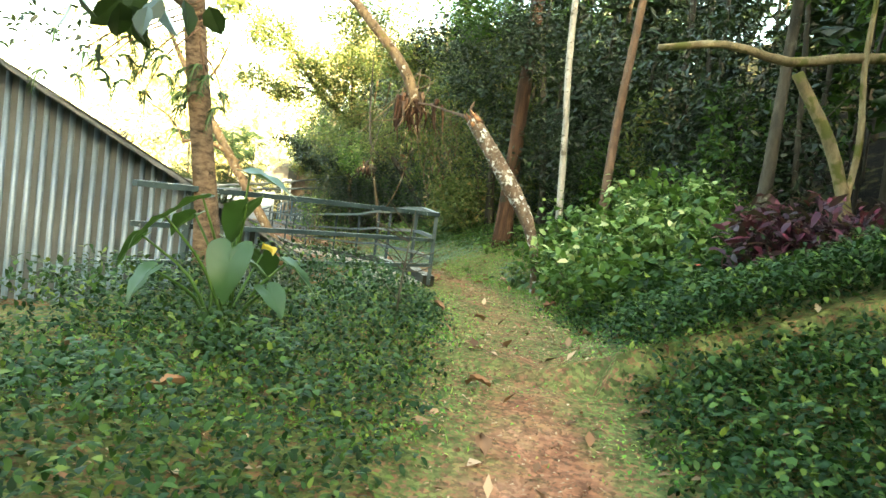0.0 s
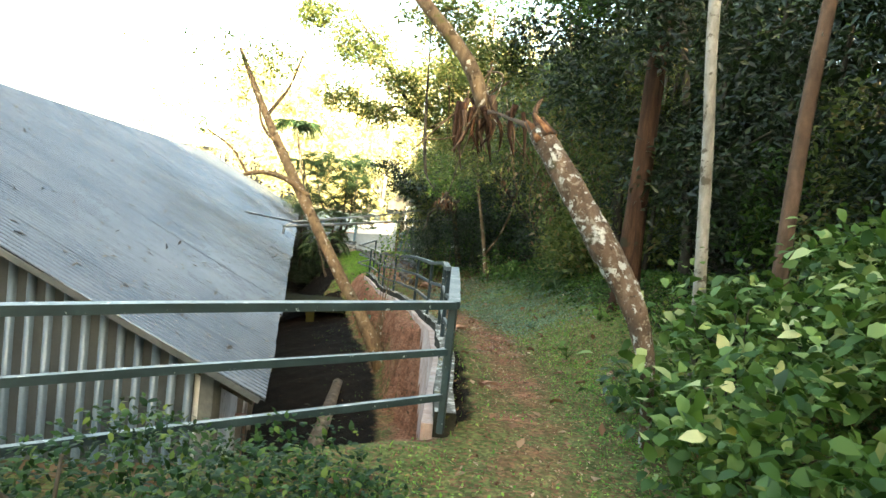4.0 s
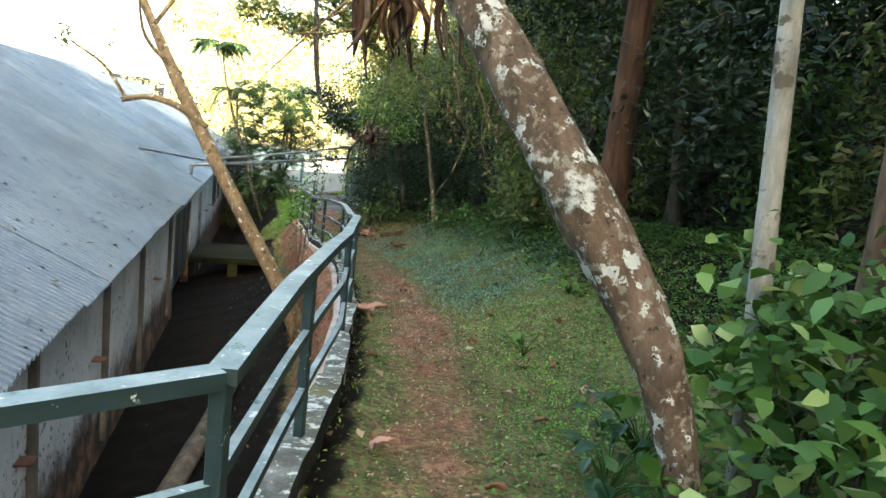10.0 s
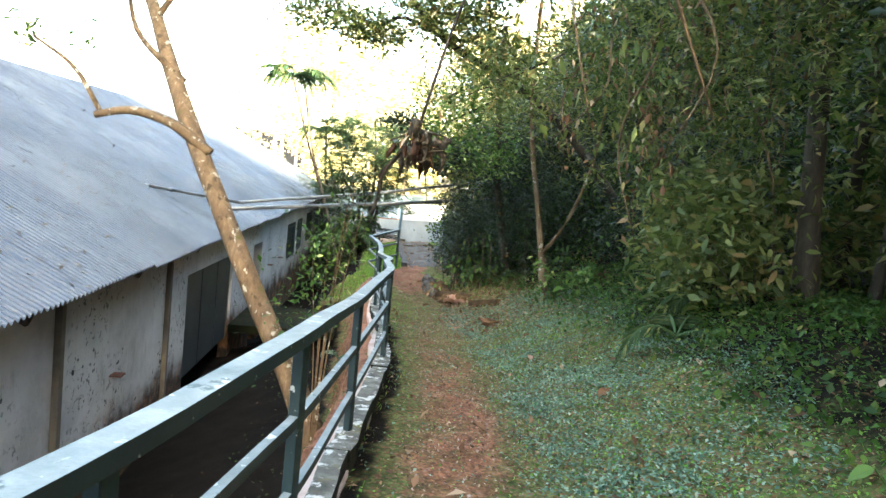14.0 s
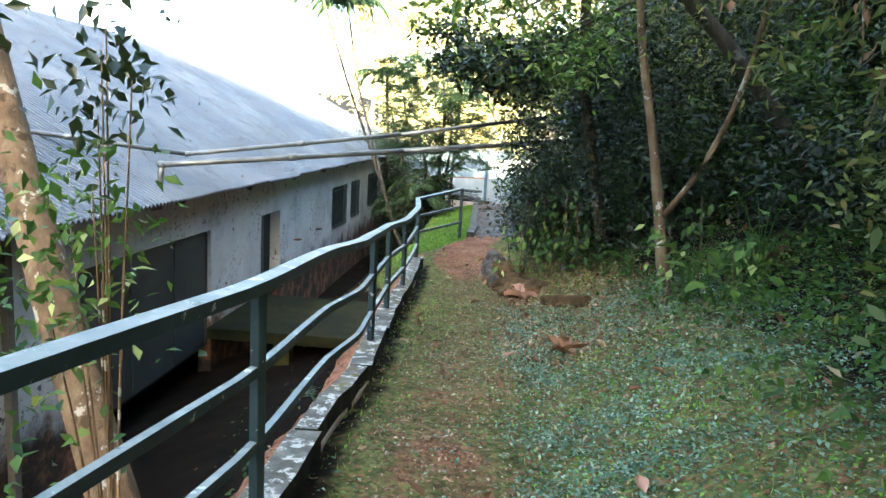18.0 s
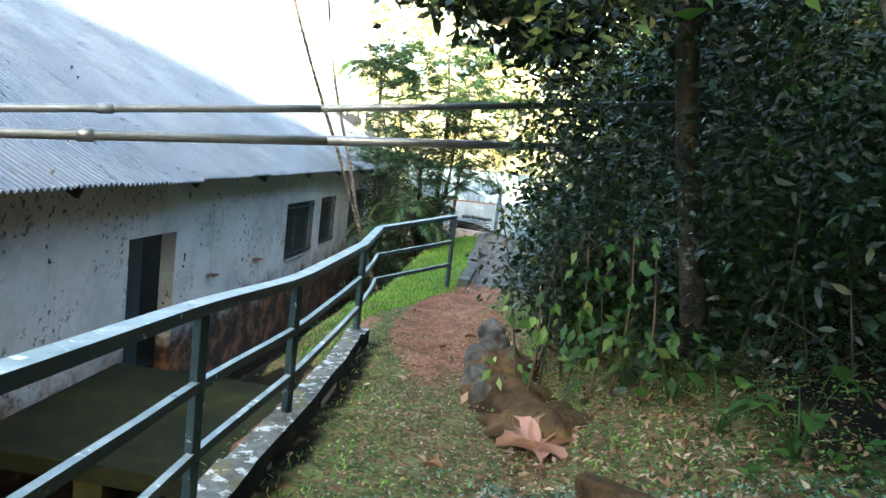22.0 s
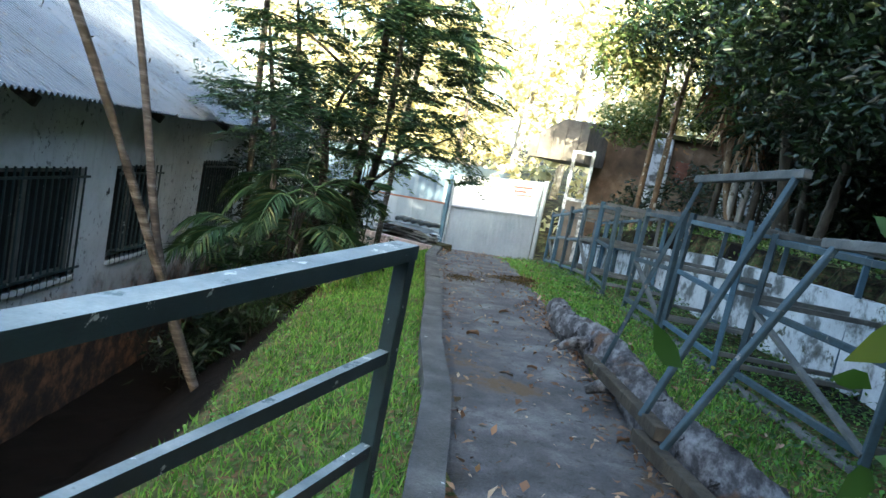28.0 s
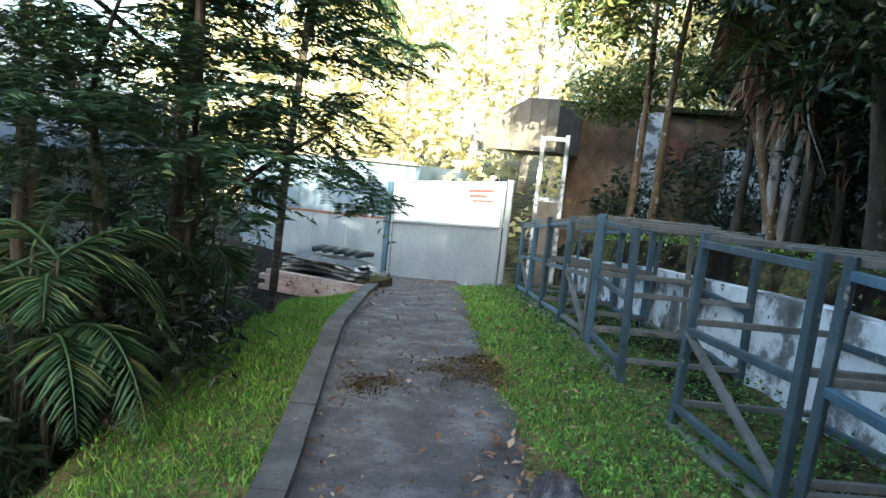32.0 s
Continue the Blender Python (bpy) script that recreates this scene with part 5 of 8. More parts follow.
# the snapped, leaning trunk
def broken_tree():
    root = thing("broken_tree", "leaning lichen-spotted trunk snapped off at the top, its crown hanging", "tree")
    foot = (1.36, 9.12, G(1.36, 9.12) - 0.1)
    part("trunk", limb_mesh([foot, (1.27, 9.25, 1.2), (1.09, 9.36, 1.6), (0.87, 9.42, 1.92), (0.55, 9.58, 2.38), (0.26, 9.74, 2.78)], [0.030, 0.048, 0.088, 0.112, 0.106, 0.092], 18, 44, 0.07, 2, 0.3), BARK_LICHEN, root)
    top = np.array([0.26, 9.74, 2.78])
    lean = np.array([-0.52, 0.26, 0.72])
    r = np.random.default_rng(6)
    for i in range(16):
        a = i * 6.283 / 16 + r.uniform(-0.2, 0.2)
        s = top + 0.068 * (math.cos(a) * np.array([0.80, 0.1, 0.58]) + math.sin(a) * np.array([0.0, 0.95, -0.3]))
        d = lean * r.uniform(0.03, 0.16) + r.normal(0, 0.015, 3)
        part("splinter", limb_mesh([s - lean * 0.12, s + d * 0.5, s + d], [0.042, 0.028, 0.006], 5, 5, 0.25, i), TORN_WOOD if i % 3 else BARK_BROWN, root)
    part("splinter", limb_mesh([top, top + (-0.05, 0.02, 0.16), top + (0.01, 0.03, 0.30)], [0.035, 0.022, 0.008], 6, 6, 0.2, 77), BARK_BROWN, root)
    # the snapped crown hangs behind, joined by torn bark
    part("torn_strip", limb_mesh([top + (-0.04, 0.0, 0.02), (-0.1, 10.6, 2.98), (-0.45, 11.7, 3.2), (-0.72, 12.8, 3.36)], [0.030, 0.016, 0.014, 0.03], 6, 12, 0.3, 78), BARK_BROWN, root)
    for i in range(22):
        s = np.array([-0.77, 12.87, 3.40]) + r.normal(0, 1, 3) * (0.16, 0.14, 0.10)
        e = s + np.array([r.normal(0, 0.10), r.normal(0, 0.08), -0.30 - r.uniform(0, 0.45)])
        part("torn_bark", limb_mesh([s, (s + e) / 2 + r.normal(0, 0.05, 3), e], [0.045, 0.030, 0.008], 5, 6, 0.3, 30 + i), BARK_RED if i % 3 else BARK_BROWN, root)
    part("limb", limb_mesh([(-0.74, 12.85, 3.30), (-0.98, 13.0, 3.85), (-1.75, 13.2, 4.75), (-2.7, 13.5, 5.7), (-4.0, 13.9, 6.9)], [0.11, 0.10, 0.085, 0.07, 0.03], 9, 18, 0.06, 9), BARK_TAN, root)
    for i in range(10):
        s = np.array([-0.9, 12.95, 3.7]) + r.normal(0, 1, 3) * (0.25, 0.2, 0.25)
        e = s + np.array([r.normal(0.1, 0.5), r.normal(0.2, 0.5), r.uniform(-1.3, -0.3)])
        part("hanging_twig", limb_mesh([s, (s + e) / 2 + r.normal(0, 0.12, 3), e], [0.016, 0.011, 0.004], 5, 8, 0.1, 130 + i), BARK_TAN, root)


broken_tree()

tree("slim_tree", "slender tree with pale smooth bark", [([(1.86, 10.35, 0.5), (1.76, 10.28, 1.6), (1.70, 10.24, 2.4), (1.66, 10.2, 2.9), (1.59, 10.16, 3.6), (1.55, 10.1, 7.0)], [0.062, 0.055, 0.05, 0.052, 0.046, 0.03])],
     [(1.7, 10.2, 7.3, 1.2, 1.2, 1.0)], 700, (0.10, 0.18), LEAF_DARK, BARK_PALE, 21)
tree("slim_tree", "slender brown-barked tree on the bank", [([(2.60, 11.1, 0.8), (2.60, 11.1, 2.4), (2.67, 11.3, 3.2), (2.86, 11.6, 5.0), (3.1, 11.8, 8.0)], [0.082, 0.074, 0.07, 0.062, 0.04])],
     [(2.9, 11.2, 8.0, 1.5, 1.5, 1.2)], 900, (0.10, 0.18), LEAF_DARK, BARK_BROWN, 22)
tree("slim_tree", "pale trunk standing back in the dark wood", [([(1.35, 19.3, G(1.35, 19.3) - 0.1), (1.3, 19.3, 1.5), (1.2, 19.3, 3.2), (1.1, 19.4, 6.0)], [0.12, 0.10, 0.095, 0.06])],
     [(1.6, 19.6, 5.9, 0.8, 0.8, 0.5)], 500, (0.10, 0.18), LEAF_DARK, BARK_DARK, 25)
# rough trunk beside the straight railing
tree("tree", "rough-barked tree behind the railing with drooping feathery twigs", [([(-1.95, 5.9, 0.0), (-2.12, 5.97, 1.4), (-2.22, 6.0, 1.9), (-2.38, 6.08, 2.7), (-2.8, 6.3, 6.5)], [0.125, 0.10, 0.10, 0.095, 0.075]),
                   ([(-2.35, 6.3, 2.9), (-3.1, 6.0, 3.3), (-4.0, 5.6, 3.3)], [0.06, 0.045, 0.02]), ([(-2.4, 6.3, 3.3), (-1.7, 6.0, 3.9), (-1.0, 5.6, 4.2)], [0.05, 0.04, 0.02])],
     [(-3.7, 6.0, 2.75, 0.9, 0.7, 0.35), (-4.4, 5.6, 3.2, 1.0, 0.8, 0.5), (-2.7, 6.3, 6.5, 2.2, 2.0, 1.3), (-1.5, 5.8, 4.5, 0.9, 0.8, 0.5)], 3200, (0.07, 0.13), LEAF_DARK, BARK_ROUGH, 23, (0.3, 0.45))


# the leaning tree in the ditch
def leaning_tree():
    base = (-3.38, 18.2, G(-3.38, 18.2) - 0.1)
    root = tree("leaning_tree", "leaning tan-barked tree growing from the ditch towards the shed", [
        ([base, (-3.95, 18.40, -0.75), (-4.55, 18.54, 0.02), (-5.28, 18.72, 1.0), (-5.90, 18.87, 1.85), (-6.45, 19.05, 2.6), (-7.6, 19.6, 4.1), (-8.6, 20.0, 5.6)], [0.16, 0.135, 0.13, 0.125, 0.12, 0.10, 0.08, 0.04]),
        ([(-5.85, 18.9, 2.0), (-6.35, 18.7, 2.35), (-6.9, 18.5, 2.45), (-7.25, 18.35, 2.35)], [0.075, 0.07, 0.06, 0.05]),
        ([(-7.2, 18.4, 2.38), (-7.55, 18.3, 2.9), (-8.2, 18.2, 3.3)], [0.035, 0.028, 0.015]),
        ([(-6.6, 19.2, 2.95), (-7.2, 18.9, 3.6), (-7.3, 18.8, 4.3)], [0.05, 0.035, 0.02]),
        ([(-7.4, 19.5, 3.9), (-6.9, 19.6, 4.7), (-6.6, 19.5, 5.4)], [0.05, 0.035, 0.02])],
        [(-8.4, 19.4, 5.2, 1.3, 1.2, 0.9), (-7.0, 19.4, 5.4, 0.9, 0.9, 0.6), (-8.0, 18.3, 3.4, 0.5, 0.5, 0.3)], 900, (0.08, 0.15), LEAF_OLIVE, BARK_TAN, 31)
    r = np.random.default_rng(4)
    p = np.array([-3.6, 17.6, 0.55]) + r.normal(0, 1, (130, 3)) * (0.22, 0.25, 0.34)
    tagged(part("side_shoot", leaf_mesh(p, (0.05, 0.10), (0.4, 0.6), seed=3, up=0.6), LEAF_MID, root, "fresh green shoots"), kind="stuff")


leaning_tree()

# the forked tree beside the path
tree("forked_tree", "young tan-barked tree forking low beside the path", [
    ([(-2.00, 23.3, G(-2.0, 23.3) - 0.1), (-2.09, 23.4, 0.25), (-2.24, 23.5, 0.93), (-2.45, 23.7, 1.8), (-2.68, 23.95, 2.6), (-2.8, 24.0, 8.2)], [0.062, 0.048, 0.044, 0.038, 0.034, 0.02]),
    ([(-2.22, 23.48, 0.88), (-1.92, 23.5, 1.35), (-1.62, 23.5, 2.1), (-1.4, 23.6, 3.6)], [0.034, 0.030, 0.027, 0.022])],
     [(-2.4, 23.6, 8.2, 1.3, 1.3, 0.7), (-1.2, 23.3, 4.0, 0.6, 0.7, 0.6)], 1400, (0.09, 0.16), LEAF_MID, BARK_TAN, 41)
# the big ribbed trunk
tree("big_tree", "thick ribbed reddish trunk of an old tree on the bank", [
    ([(1.38, 15.05, G(1.38, 15.05) - 0.15), (1.38, 15.05, 1.2), (1.39, 15.05, 2.2), (1.42, 15.1, 4.0), (1.6, 15.2, 9.0)], [0.19, 0.155, 0.145, 0.13, 0.09])],
     [(3.6, 17.5, 9.0, 2.0, 2.6, 1.6)], 2400, (0.12, 0.22), LEAF_DARK, BARK_RED, 42, sides=18)

# the wood on the bank: trunks, crowns and understorey
def wood():
    r = np.random.default_rng(77)
    spots = []
    for y in np.arange(1.5, 44, 0.8):
        for d in (3.6, 5.4, 7.6, 10.5, 14.5, 19.0):
            if r.uniform() < (0.0 if d < 7 and 21 < y < 28.5 else 0.55 if d > 5 else 0.4 if y > 28 else 0.0):
                x = edge_x(y) + d + (2.2 if y < 9 else 0) + (2.6 if y > 29 else 0) + r.uniform(-0.8, 0.8)
                spots.append((x, y + r.uniform(-0.4, 0.4), d))
    for k, (x, y, d) in enumerate(spots):
        g = G(x, y)
        h = r.uniform(5.5, 7.2) if d < 5 else r.uniform(7.5, 11.0) * (0.78 if y < 12 else 1.0)
        rad = r.uniform(0.035, 0.095)
        lean = r.normal(0, 0.5, 2)
        mid = (x + lean[0] * 0.4, y + lean[1] * 0.4, g + h * 0.5)
        top = (x + lean[0], y + lean[1], g + h)
        shift = 1.5 if d < 5 else 0.6
        clouds = [(top[0] + shift, top[1], top[2] - 0.5, 1.5, 1.5, 1.1)]
        for q in range(3):
            clouds.append((x + r.normal(0, 0.9) + shift, y + r.normal(0, 0.9), g + h * r.uniform(0.25, 0.75), 1.1, 1.1, 0.8))
        if y > 28 and d < 5:
            clouds = clouds[:2]
        big = d > 7
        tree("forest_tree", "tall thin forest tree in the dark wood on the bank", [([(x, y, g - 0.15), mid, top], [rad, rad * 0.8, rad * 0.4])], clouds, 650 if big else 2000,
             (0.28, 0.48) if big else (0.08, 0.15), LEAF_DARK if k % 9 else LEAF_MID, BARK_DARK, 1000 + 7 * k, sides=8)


wood()


def shrub(name, label, clouds, n, leaf, mat, seed, width=(0.4, 0.6), stems=6, category="shrub", up=0.55, shell=0.4, fine=True):
    root = thing(name, label, category)
    r = np.random.default_rng(seed)
    c = np.asarray(clouds, float)
    # high growth roots only on the bank, never on the path
    rooted = [q for q in c if q[2] < 1.7]
    for i in range(stems if rooted else 0):
        q = rooted[r.integers(0, len(rooted))]
        bx, by = q[0] + r.normal(0, q[3] * 0.3), q[1] + r.normal(0, q[4] * 0.3)
        e = q[:3] + r.normal(0, 0.5, 3) * q[3:]
        part("stem", limb_mesh([(bx, by, G(bx, by) - 0.05), ((bx + e[0]) / 2 + 0.05, (by + e[1]) / 2, (G(bx, by) + e[2]) / 2), e], [0.010, 0.007, 0.004], 5, 6, 0.05, seed + i), BARK_DARK, root)
    if not rooted or not stems:
        # growth that hangs from above: a woody branch running through its leaves
        x, y, z, a, b, h = c[0]
        part("branch", limb_mesh([(x + a * 1.2, y + 0.1, z + h * 0.8), (x + a * 0.3, y, z + h * 0.3), (x - a * 0.7, y - 0.1, z - h * 0.2)], [0.016, 0.011, 0.005], 5, 8, 0.05, seed), BARK_DARK, root)
    part("foliage", leaf_mesh(in_clouds(clouds, n, seed, shell), leaf, width, seed=seed, up=up, fine=fine), mat, root)
    return root


tree("lichen_tree", "dark trunk spotted with orange lichen in the undergrowth", [([(-3.38, 25.9, 0.0), (-3.48, 25.55, 0.9), (-3.60, 25.1, 2.0), (-3.75, 24.9, 5.2)], [0.085, 0.07, 0.065, 0.05])],
     [(-2.3, 25.5, 5.0, 0.8, 0.8, 0.5)], 700, (0.08, 0.15), LEAF_DARK, BARK_LICHEN_OCHRE, 26)


# vines and shrubs along the bank
def understorey():
    r = np.random.default_rng(5)
    for k, y in enumerate(np.arange(10.8, 28.5, 0.85)):
        for d, hi, n in ((2.9, 0.6, 700), (4.2, 1.7, 1300), (5.8, 3.2, 1700)):
            if d < 4 and y < 25.2 or d < 5 and y < 19.2:
                continue
            x = edge_x(y) + d + (0.7 if 21 < y < 25.2 else 0.0) + r.uniform(-0.3, 0.3)
            yy = y + r.uniform(-0.3, 0.3)
            g = G(x, yy)
            lift = hi * r.uniform(0.6, 1.0)
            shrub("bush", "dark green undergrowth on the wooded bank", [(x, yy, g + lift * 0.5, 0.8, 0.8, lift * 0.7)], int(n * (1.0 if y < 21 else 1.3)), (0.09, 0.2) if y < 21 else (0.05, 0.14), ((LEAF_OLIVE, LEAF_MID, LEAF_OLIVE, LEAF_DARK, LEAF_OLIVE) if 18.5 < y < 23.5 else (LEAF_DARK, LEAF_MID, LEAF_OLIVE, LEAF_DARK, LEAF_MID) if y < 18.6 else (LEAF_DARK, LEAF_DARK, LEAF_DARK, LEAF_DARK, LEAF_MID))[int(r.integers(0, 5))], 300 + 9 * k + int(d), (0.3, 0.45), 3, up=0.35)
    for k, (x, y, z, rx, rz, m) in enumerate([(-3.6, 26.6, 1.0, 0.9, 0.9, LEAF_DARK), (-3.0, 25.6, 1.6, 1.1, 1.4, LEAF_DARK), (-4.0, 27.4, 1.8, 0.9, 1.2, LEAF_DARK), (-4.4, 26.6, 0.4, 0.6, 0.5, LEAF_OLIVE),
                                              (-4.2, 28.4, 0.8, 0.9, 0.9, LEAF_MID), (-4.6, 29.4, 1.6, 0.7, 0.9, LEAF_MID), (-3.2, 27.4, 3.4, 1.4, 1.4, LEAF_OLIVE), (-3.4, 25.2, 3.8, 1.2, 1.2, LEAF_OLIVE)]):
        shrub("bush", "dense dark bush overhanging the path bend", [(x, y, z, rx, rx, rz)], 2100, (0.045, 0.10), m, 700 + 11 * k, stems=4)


understorey()
# tangled vine mass with dry leaves beyond the broken tree
shrub("vine_tangle", "olive vines and dry leaves hanging in a tangle", [(-1.0, 21.6, 4.6, 1.6, 1.5, 1.6), (-2.0, 23.4, 3.9, 1.0, 1.0, 1.1), (-0.2, 20.5, 5.2, 1.5, 1.5, 1.5), (0.6, 19.3, 3.4, 1.1, 1.2, 1.7), (0.9, 17.9, 3.8, 1.0, 1.1, 1.5), (0.2, 20.4, 3.0, 1.0, 1.0, 1.4), (-0.6, 22.0, 2.8, 0.9, 0.9, 1.2), (1.5, 16.5, 4.2, 0.8, 0.8, 1.6), (1.2, 17.0, 5.6, 1.0, 1.0, 1.2), (-2.6, 19.8, 5.5, 1.2, 1.2, 0.6), (-1.6, 18.6, 5.3, 1.0, 1.0, 0.6)], 17000, (0.07, 0.14), LEAF_OLIVE, 51, (0.25, 0.4), 14, fine=False)

# leafy boughs above the bank, and the dry vines hanging under them
def bank_canopy():
    r = np.random.default_rng(58)
    for k, (x, y, z, a, h, mat) in enumerate([(-2.9, 18.2, 6.1, 0.9, 0.6, LEAF_OLIVE), (-1.6, 18.0, 5.3, 0.9, 0.7, LEAF_OLIVE), (-0.4, 17.6, 5.6, 1.0, 0.8, LEAF_DARK), (0.8, 17.4, 5.9, 1.0, 0.9, LEAF_DARK), (0.5, 16.6, 4.4, 0.8, 0.8, LEAF_DARK),
                                              (1.7, 16.0, 3.4, 0.8, 1.0, LEAF_DARK), (2.2, 14.6, 2.9, 0.8, 1.0, LEAF_DARK), (2.6, 13.6, 4.6, 1.0, 1.0, LEAF_DARK), (1.4, 14.2, 5.2, 0.9, 0.8, LEAF_DARK), (0.2, 15.2, 6.0, 0.9, 0.6, LEAF_MID)]):
        shrub("overhanging_branch", "leafy bough of the wood reaching over the bank", [(x, y, z, a, a, h)], 1500, (0.09, 0.18), mat, 5200 + 9 * k, (0.3, 0.45), 0, "branch", up=0.35, fine=False)
    for k in range(26):
        x, y = r.uniform(-1.6, 1.1), r.uniform(17.0, 22.5)
        z = r.uniform(3.2, 5.2)
        le = r.uniform(0.8, 2.2)
        root = thing("hanging_vine", "dry brown vine with withered leaves hanging from the wood", "vine", "vines hanging over the bank")
        mid = (x + r.normal(0, 0.25), y - 0.2, z - le * 0.5)
        part("stem", limb_mesh([(x, y, z), mid, (x + r.normal(0, 0.35), y - 0.3, z - le)], [0.014, 0.011, 0.005], 5, 9, 0.1, k), BARK_TAN, root)
        p = np.array([x, y - 0.2, z]) + np.outer(r.uniform(0.1, 1, 34), [0, 0, -le]) + r.normal(0, 0.16, (34, 3))
        part("foliage", leaf_mesh(p, (0.07, 0.16), (0.3, 0.5), axis=np.tile([0, 0, -1.0], (34, 1)) + r.normal(0, 0.5, (34, 3)), seed=900 + k), LEAF_DEAD if k % 2 else LEAF_OLIVE, root)


bank_canopy()


def dead_tangle():
    """Dead bark, twigs and curled leaves caught in the vines beside the path."""
    r = np.random.default_rng(91)
    root = thing("dead_tangle", "dark tangle of dead bark and curled leaves hanging from a vine", "dead branch")
    part("vine", limb_mesh([(-1.3, 17.0, 4.6), (-1.75, 16.7, 3.4), (-1.95, 16.45, 2.3)], [0.014, 0.012, 0.010], 6, 12, 0.1, 1), BARK_DARK, root)
    part("stick", limb_mesh([(-1.98, 16.45, 2.36), (-2.12, 16.55, 2.12), (-2.33, 16.66, 1.88), (-2.36, 16.70, 1.74), (-2.44, 16.79, 1.58)], [0.014, 0.015, 0.019, 0.017, 0.014], 7, 22, 0.14, 2), BARK_DARK, root)
    part("stick", limb_mesh([(-1.96, 16.6, 2.2), (-1.95, 16.68, 2.0), (-1.94, 16.75, 1.76)], [0.011, 0.008, 0.005], 5, 10, 0.12, 3), BARK_DARK, root)
    part("twig", limb_mesh([(-2.2, 16.5, 2.2), (-1.95, 16.55, 2.3), (-1.75, 16.6, 2.26)], [0.008, 0.009, 0.005], 5, 8, 0.12, 4), BARK_DARK, root)
    for i in range(26):
        c = np.array([-1.98, 16.58, 2.24]) + r.normal(0, 1, 3) * (0.11, 0.10, 0.08)
        e = c + np.array([r.normal(0, 0.06), r.normal(0, 0.06), -r.uniform(0.08, 0.24)])
        part("bark_flake", limb_mesh([c, (c + e) / 2 + r.normal(0, 0.025, 3), e], [0.030, 0.026, 0.006], 5, 6, 0.35, 40 + i), BARK_RED if i % 3 == 0 else BARK_DARK, root)
    p = np.array([-1.98, 16.58, 2.22]) + r.normal(0, 1, (22, 3)) * (0.12, 0.11, 0.09)
    part("dead_leaves", leaf_mesh(p, (0.10, 0.18), (0.3, 0.45), axis=np.tile([0, 0, -1.0], (22, 1)) + r.normal(0, 0.6, (22, 3)), seed=5), LEAF_DEAD, root)
    strip_root = thing("hanging_bark", "torn strip of dark bark hanging over the railing", "bark")
    part("strip", limb_mesh([(-1.72, 13.2, 4.68), (-1.68, 13.2, 3.6), (-1.58, 13.1, 2.66), (-1.55, 13.08, 2.52), (-1.32, 12.87, 2.26)], [0.006, 0.008, 0.020, 0.028, 0.005], 6, 26, 0.25, 5), BARK_DARK, strip_root)
    # pale olive foliage trailing low over the far part of the path
    for k, (x, y, z, a, h) in enumerate([(-2.9, 20.2, 2.75, 0.45, 0.5), (-2.2, 19.5, 3.1, 0.6, 0.6), (-3.3, 21.6, 3.3, 0.8, 0.65), (-3.0, 22.6, 2.6, 0.5, 0.5), (-3.9, 23.1, 3.5, 0.8, 0.7), (-4.6, 24.6, 3.1, 0.75, 0.7), (-5.2, 25.4, 3.7, 0.9, 0.6), (-4.8, 26.0, 2.5, 0.45, 0.6), (-4.1, 24.2, 2.5, 0.5, 0.55)]):
        shrub("overhanging_branch", "thin olive-green foliage trailing over the path", [(x, y, z, a, a, h)], 800, (0.05, 0.11), LEAF_OLIVE if k % 3 else LEAF_LIME, 6100 + 9 * k, (0.3, 0.5), 0, "branch", up=0.35, fine=False)


dead_tangle()

for k, (x, y, z, a, h) in enumerate([(-5.3, 24.6, 2.6, 0.35, 0.18), (-4.95, 24.8, 2.5, 0.4, 0.22), (-4.55, 24.9, 2.35, 0.35, 0.25), (-5.7, 25.9, 3.0, 0.45, 0.22), (-6.3, 26.2, 3.3, 0.5, 0.2), (-4.2, 23.9, 2.6, 0.4, 0.25)]):
    shrub("overhanging_branch", "bough of broad dark leaves reaching over the bend", [(x, y, z, a, a, h)], 420, (0.08, 0.15), LEAF_DARK, 6500 + 9 * k, (0.4, 0.55), 0, "branch", up=0.35)

# a tree in the bank whose crown arches over the path towards the roof
tree("arching_tree", "leaning tree with a thin olive crown arching over the path", [
    ([(-0.5, 25.9, G(-0.5, 25.9) - 0.1), (-1.2, 25.3, 1.9), (-2.7, 24.4, 3.6), (-4.6, 23.3, 4.7), (-5.8, 22.9, 6.3), (-6.7, 22.6, 7.5)], [0.10, 0.085, 0.075, 0.06, 0.045, 0.02]),
    ([(-4.5, 23.3, 4.6), (-5.3, 23.2, 4.9), (-6.1, 23.3, 4.5), (-6.8, 23.2, 4.7)], [0.04, 0.035, 0.025, 0.012]),
    ([(-3.4, 23.8, 3.6), (-3.6, 23.4, 4.8), (-3.7, 23.3, 6.2)], [0.05, 0.035, 0.015])],
     [(-5.0, 22.8, 5.6, 0.9, 0.9, 0.55), (-6.3, 22.6, 6.5, 1.0, 1.0, 0.6), (-5.7, 23.1, 4.7, 0.8, 0.7, 0.35), (-4.2, 23.2, 4.9, 0.9, 0.9, 0.6), (-3.6, 23.4, 6.0, 1.1, 1.1, 0.8), (-6.9, 23.0, 5.0, 0.7, 0.6, 0.4), (-3.3, 23.3, 4.2, 0.8, 0.7, 0.5), (-7.5, 22.4, 7.2, 0.9, 0.8, 0.5)], 15000, (0.09, 0.18), LEAF_OLIVE, BARK_DARK, 4811, (0.3, 0.45))

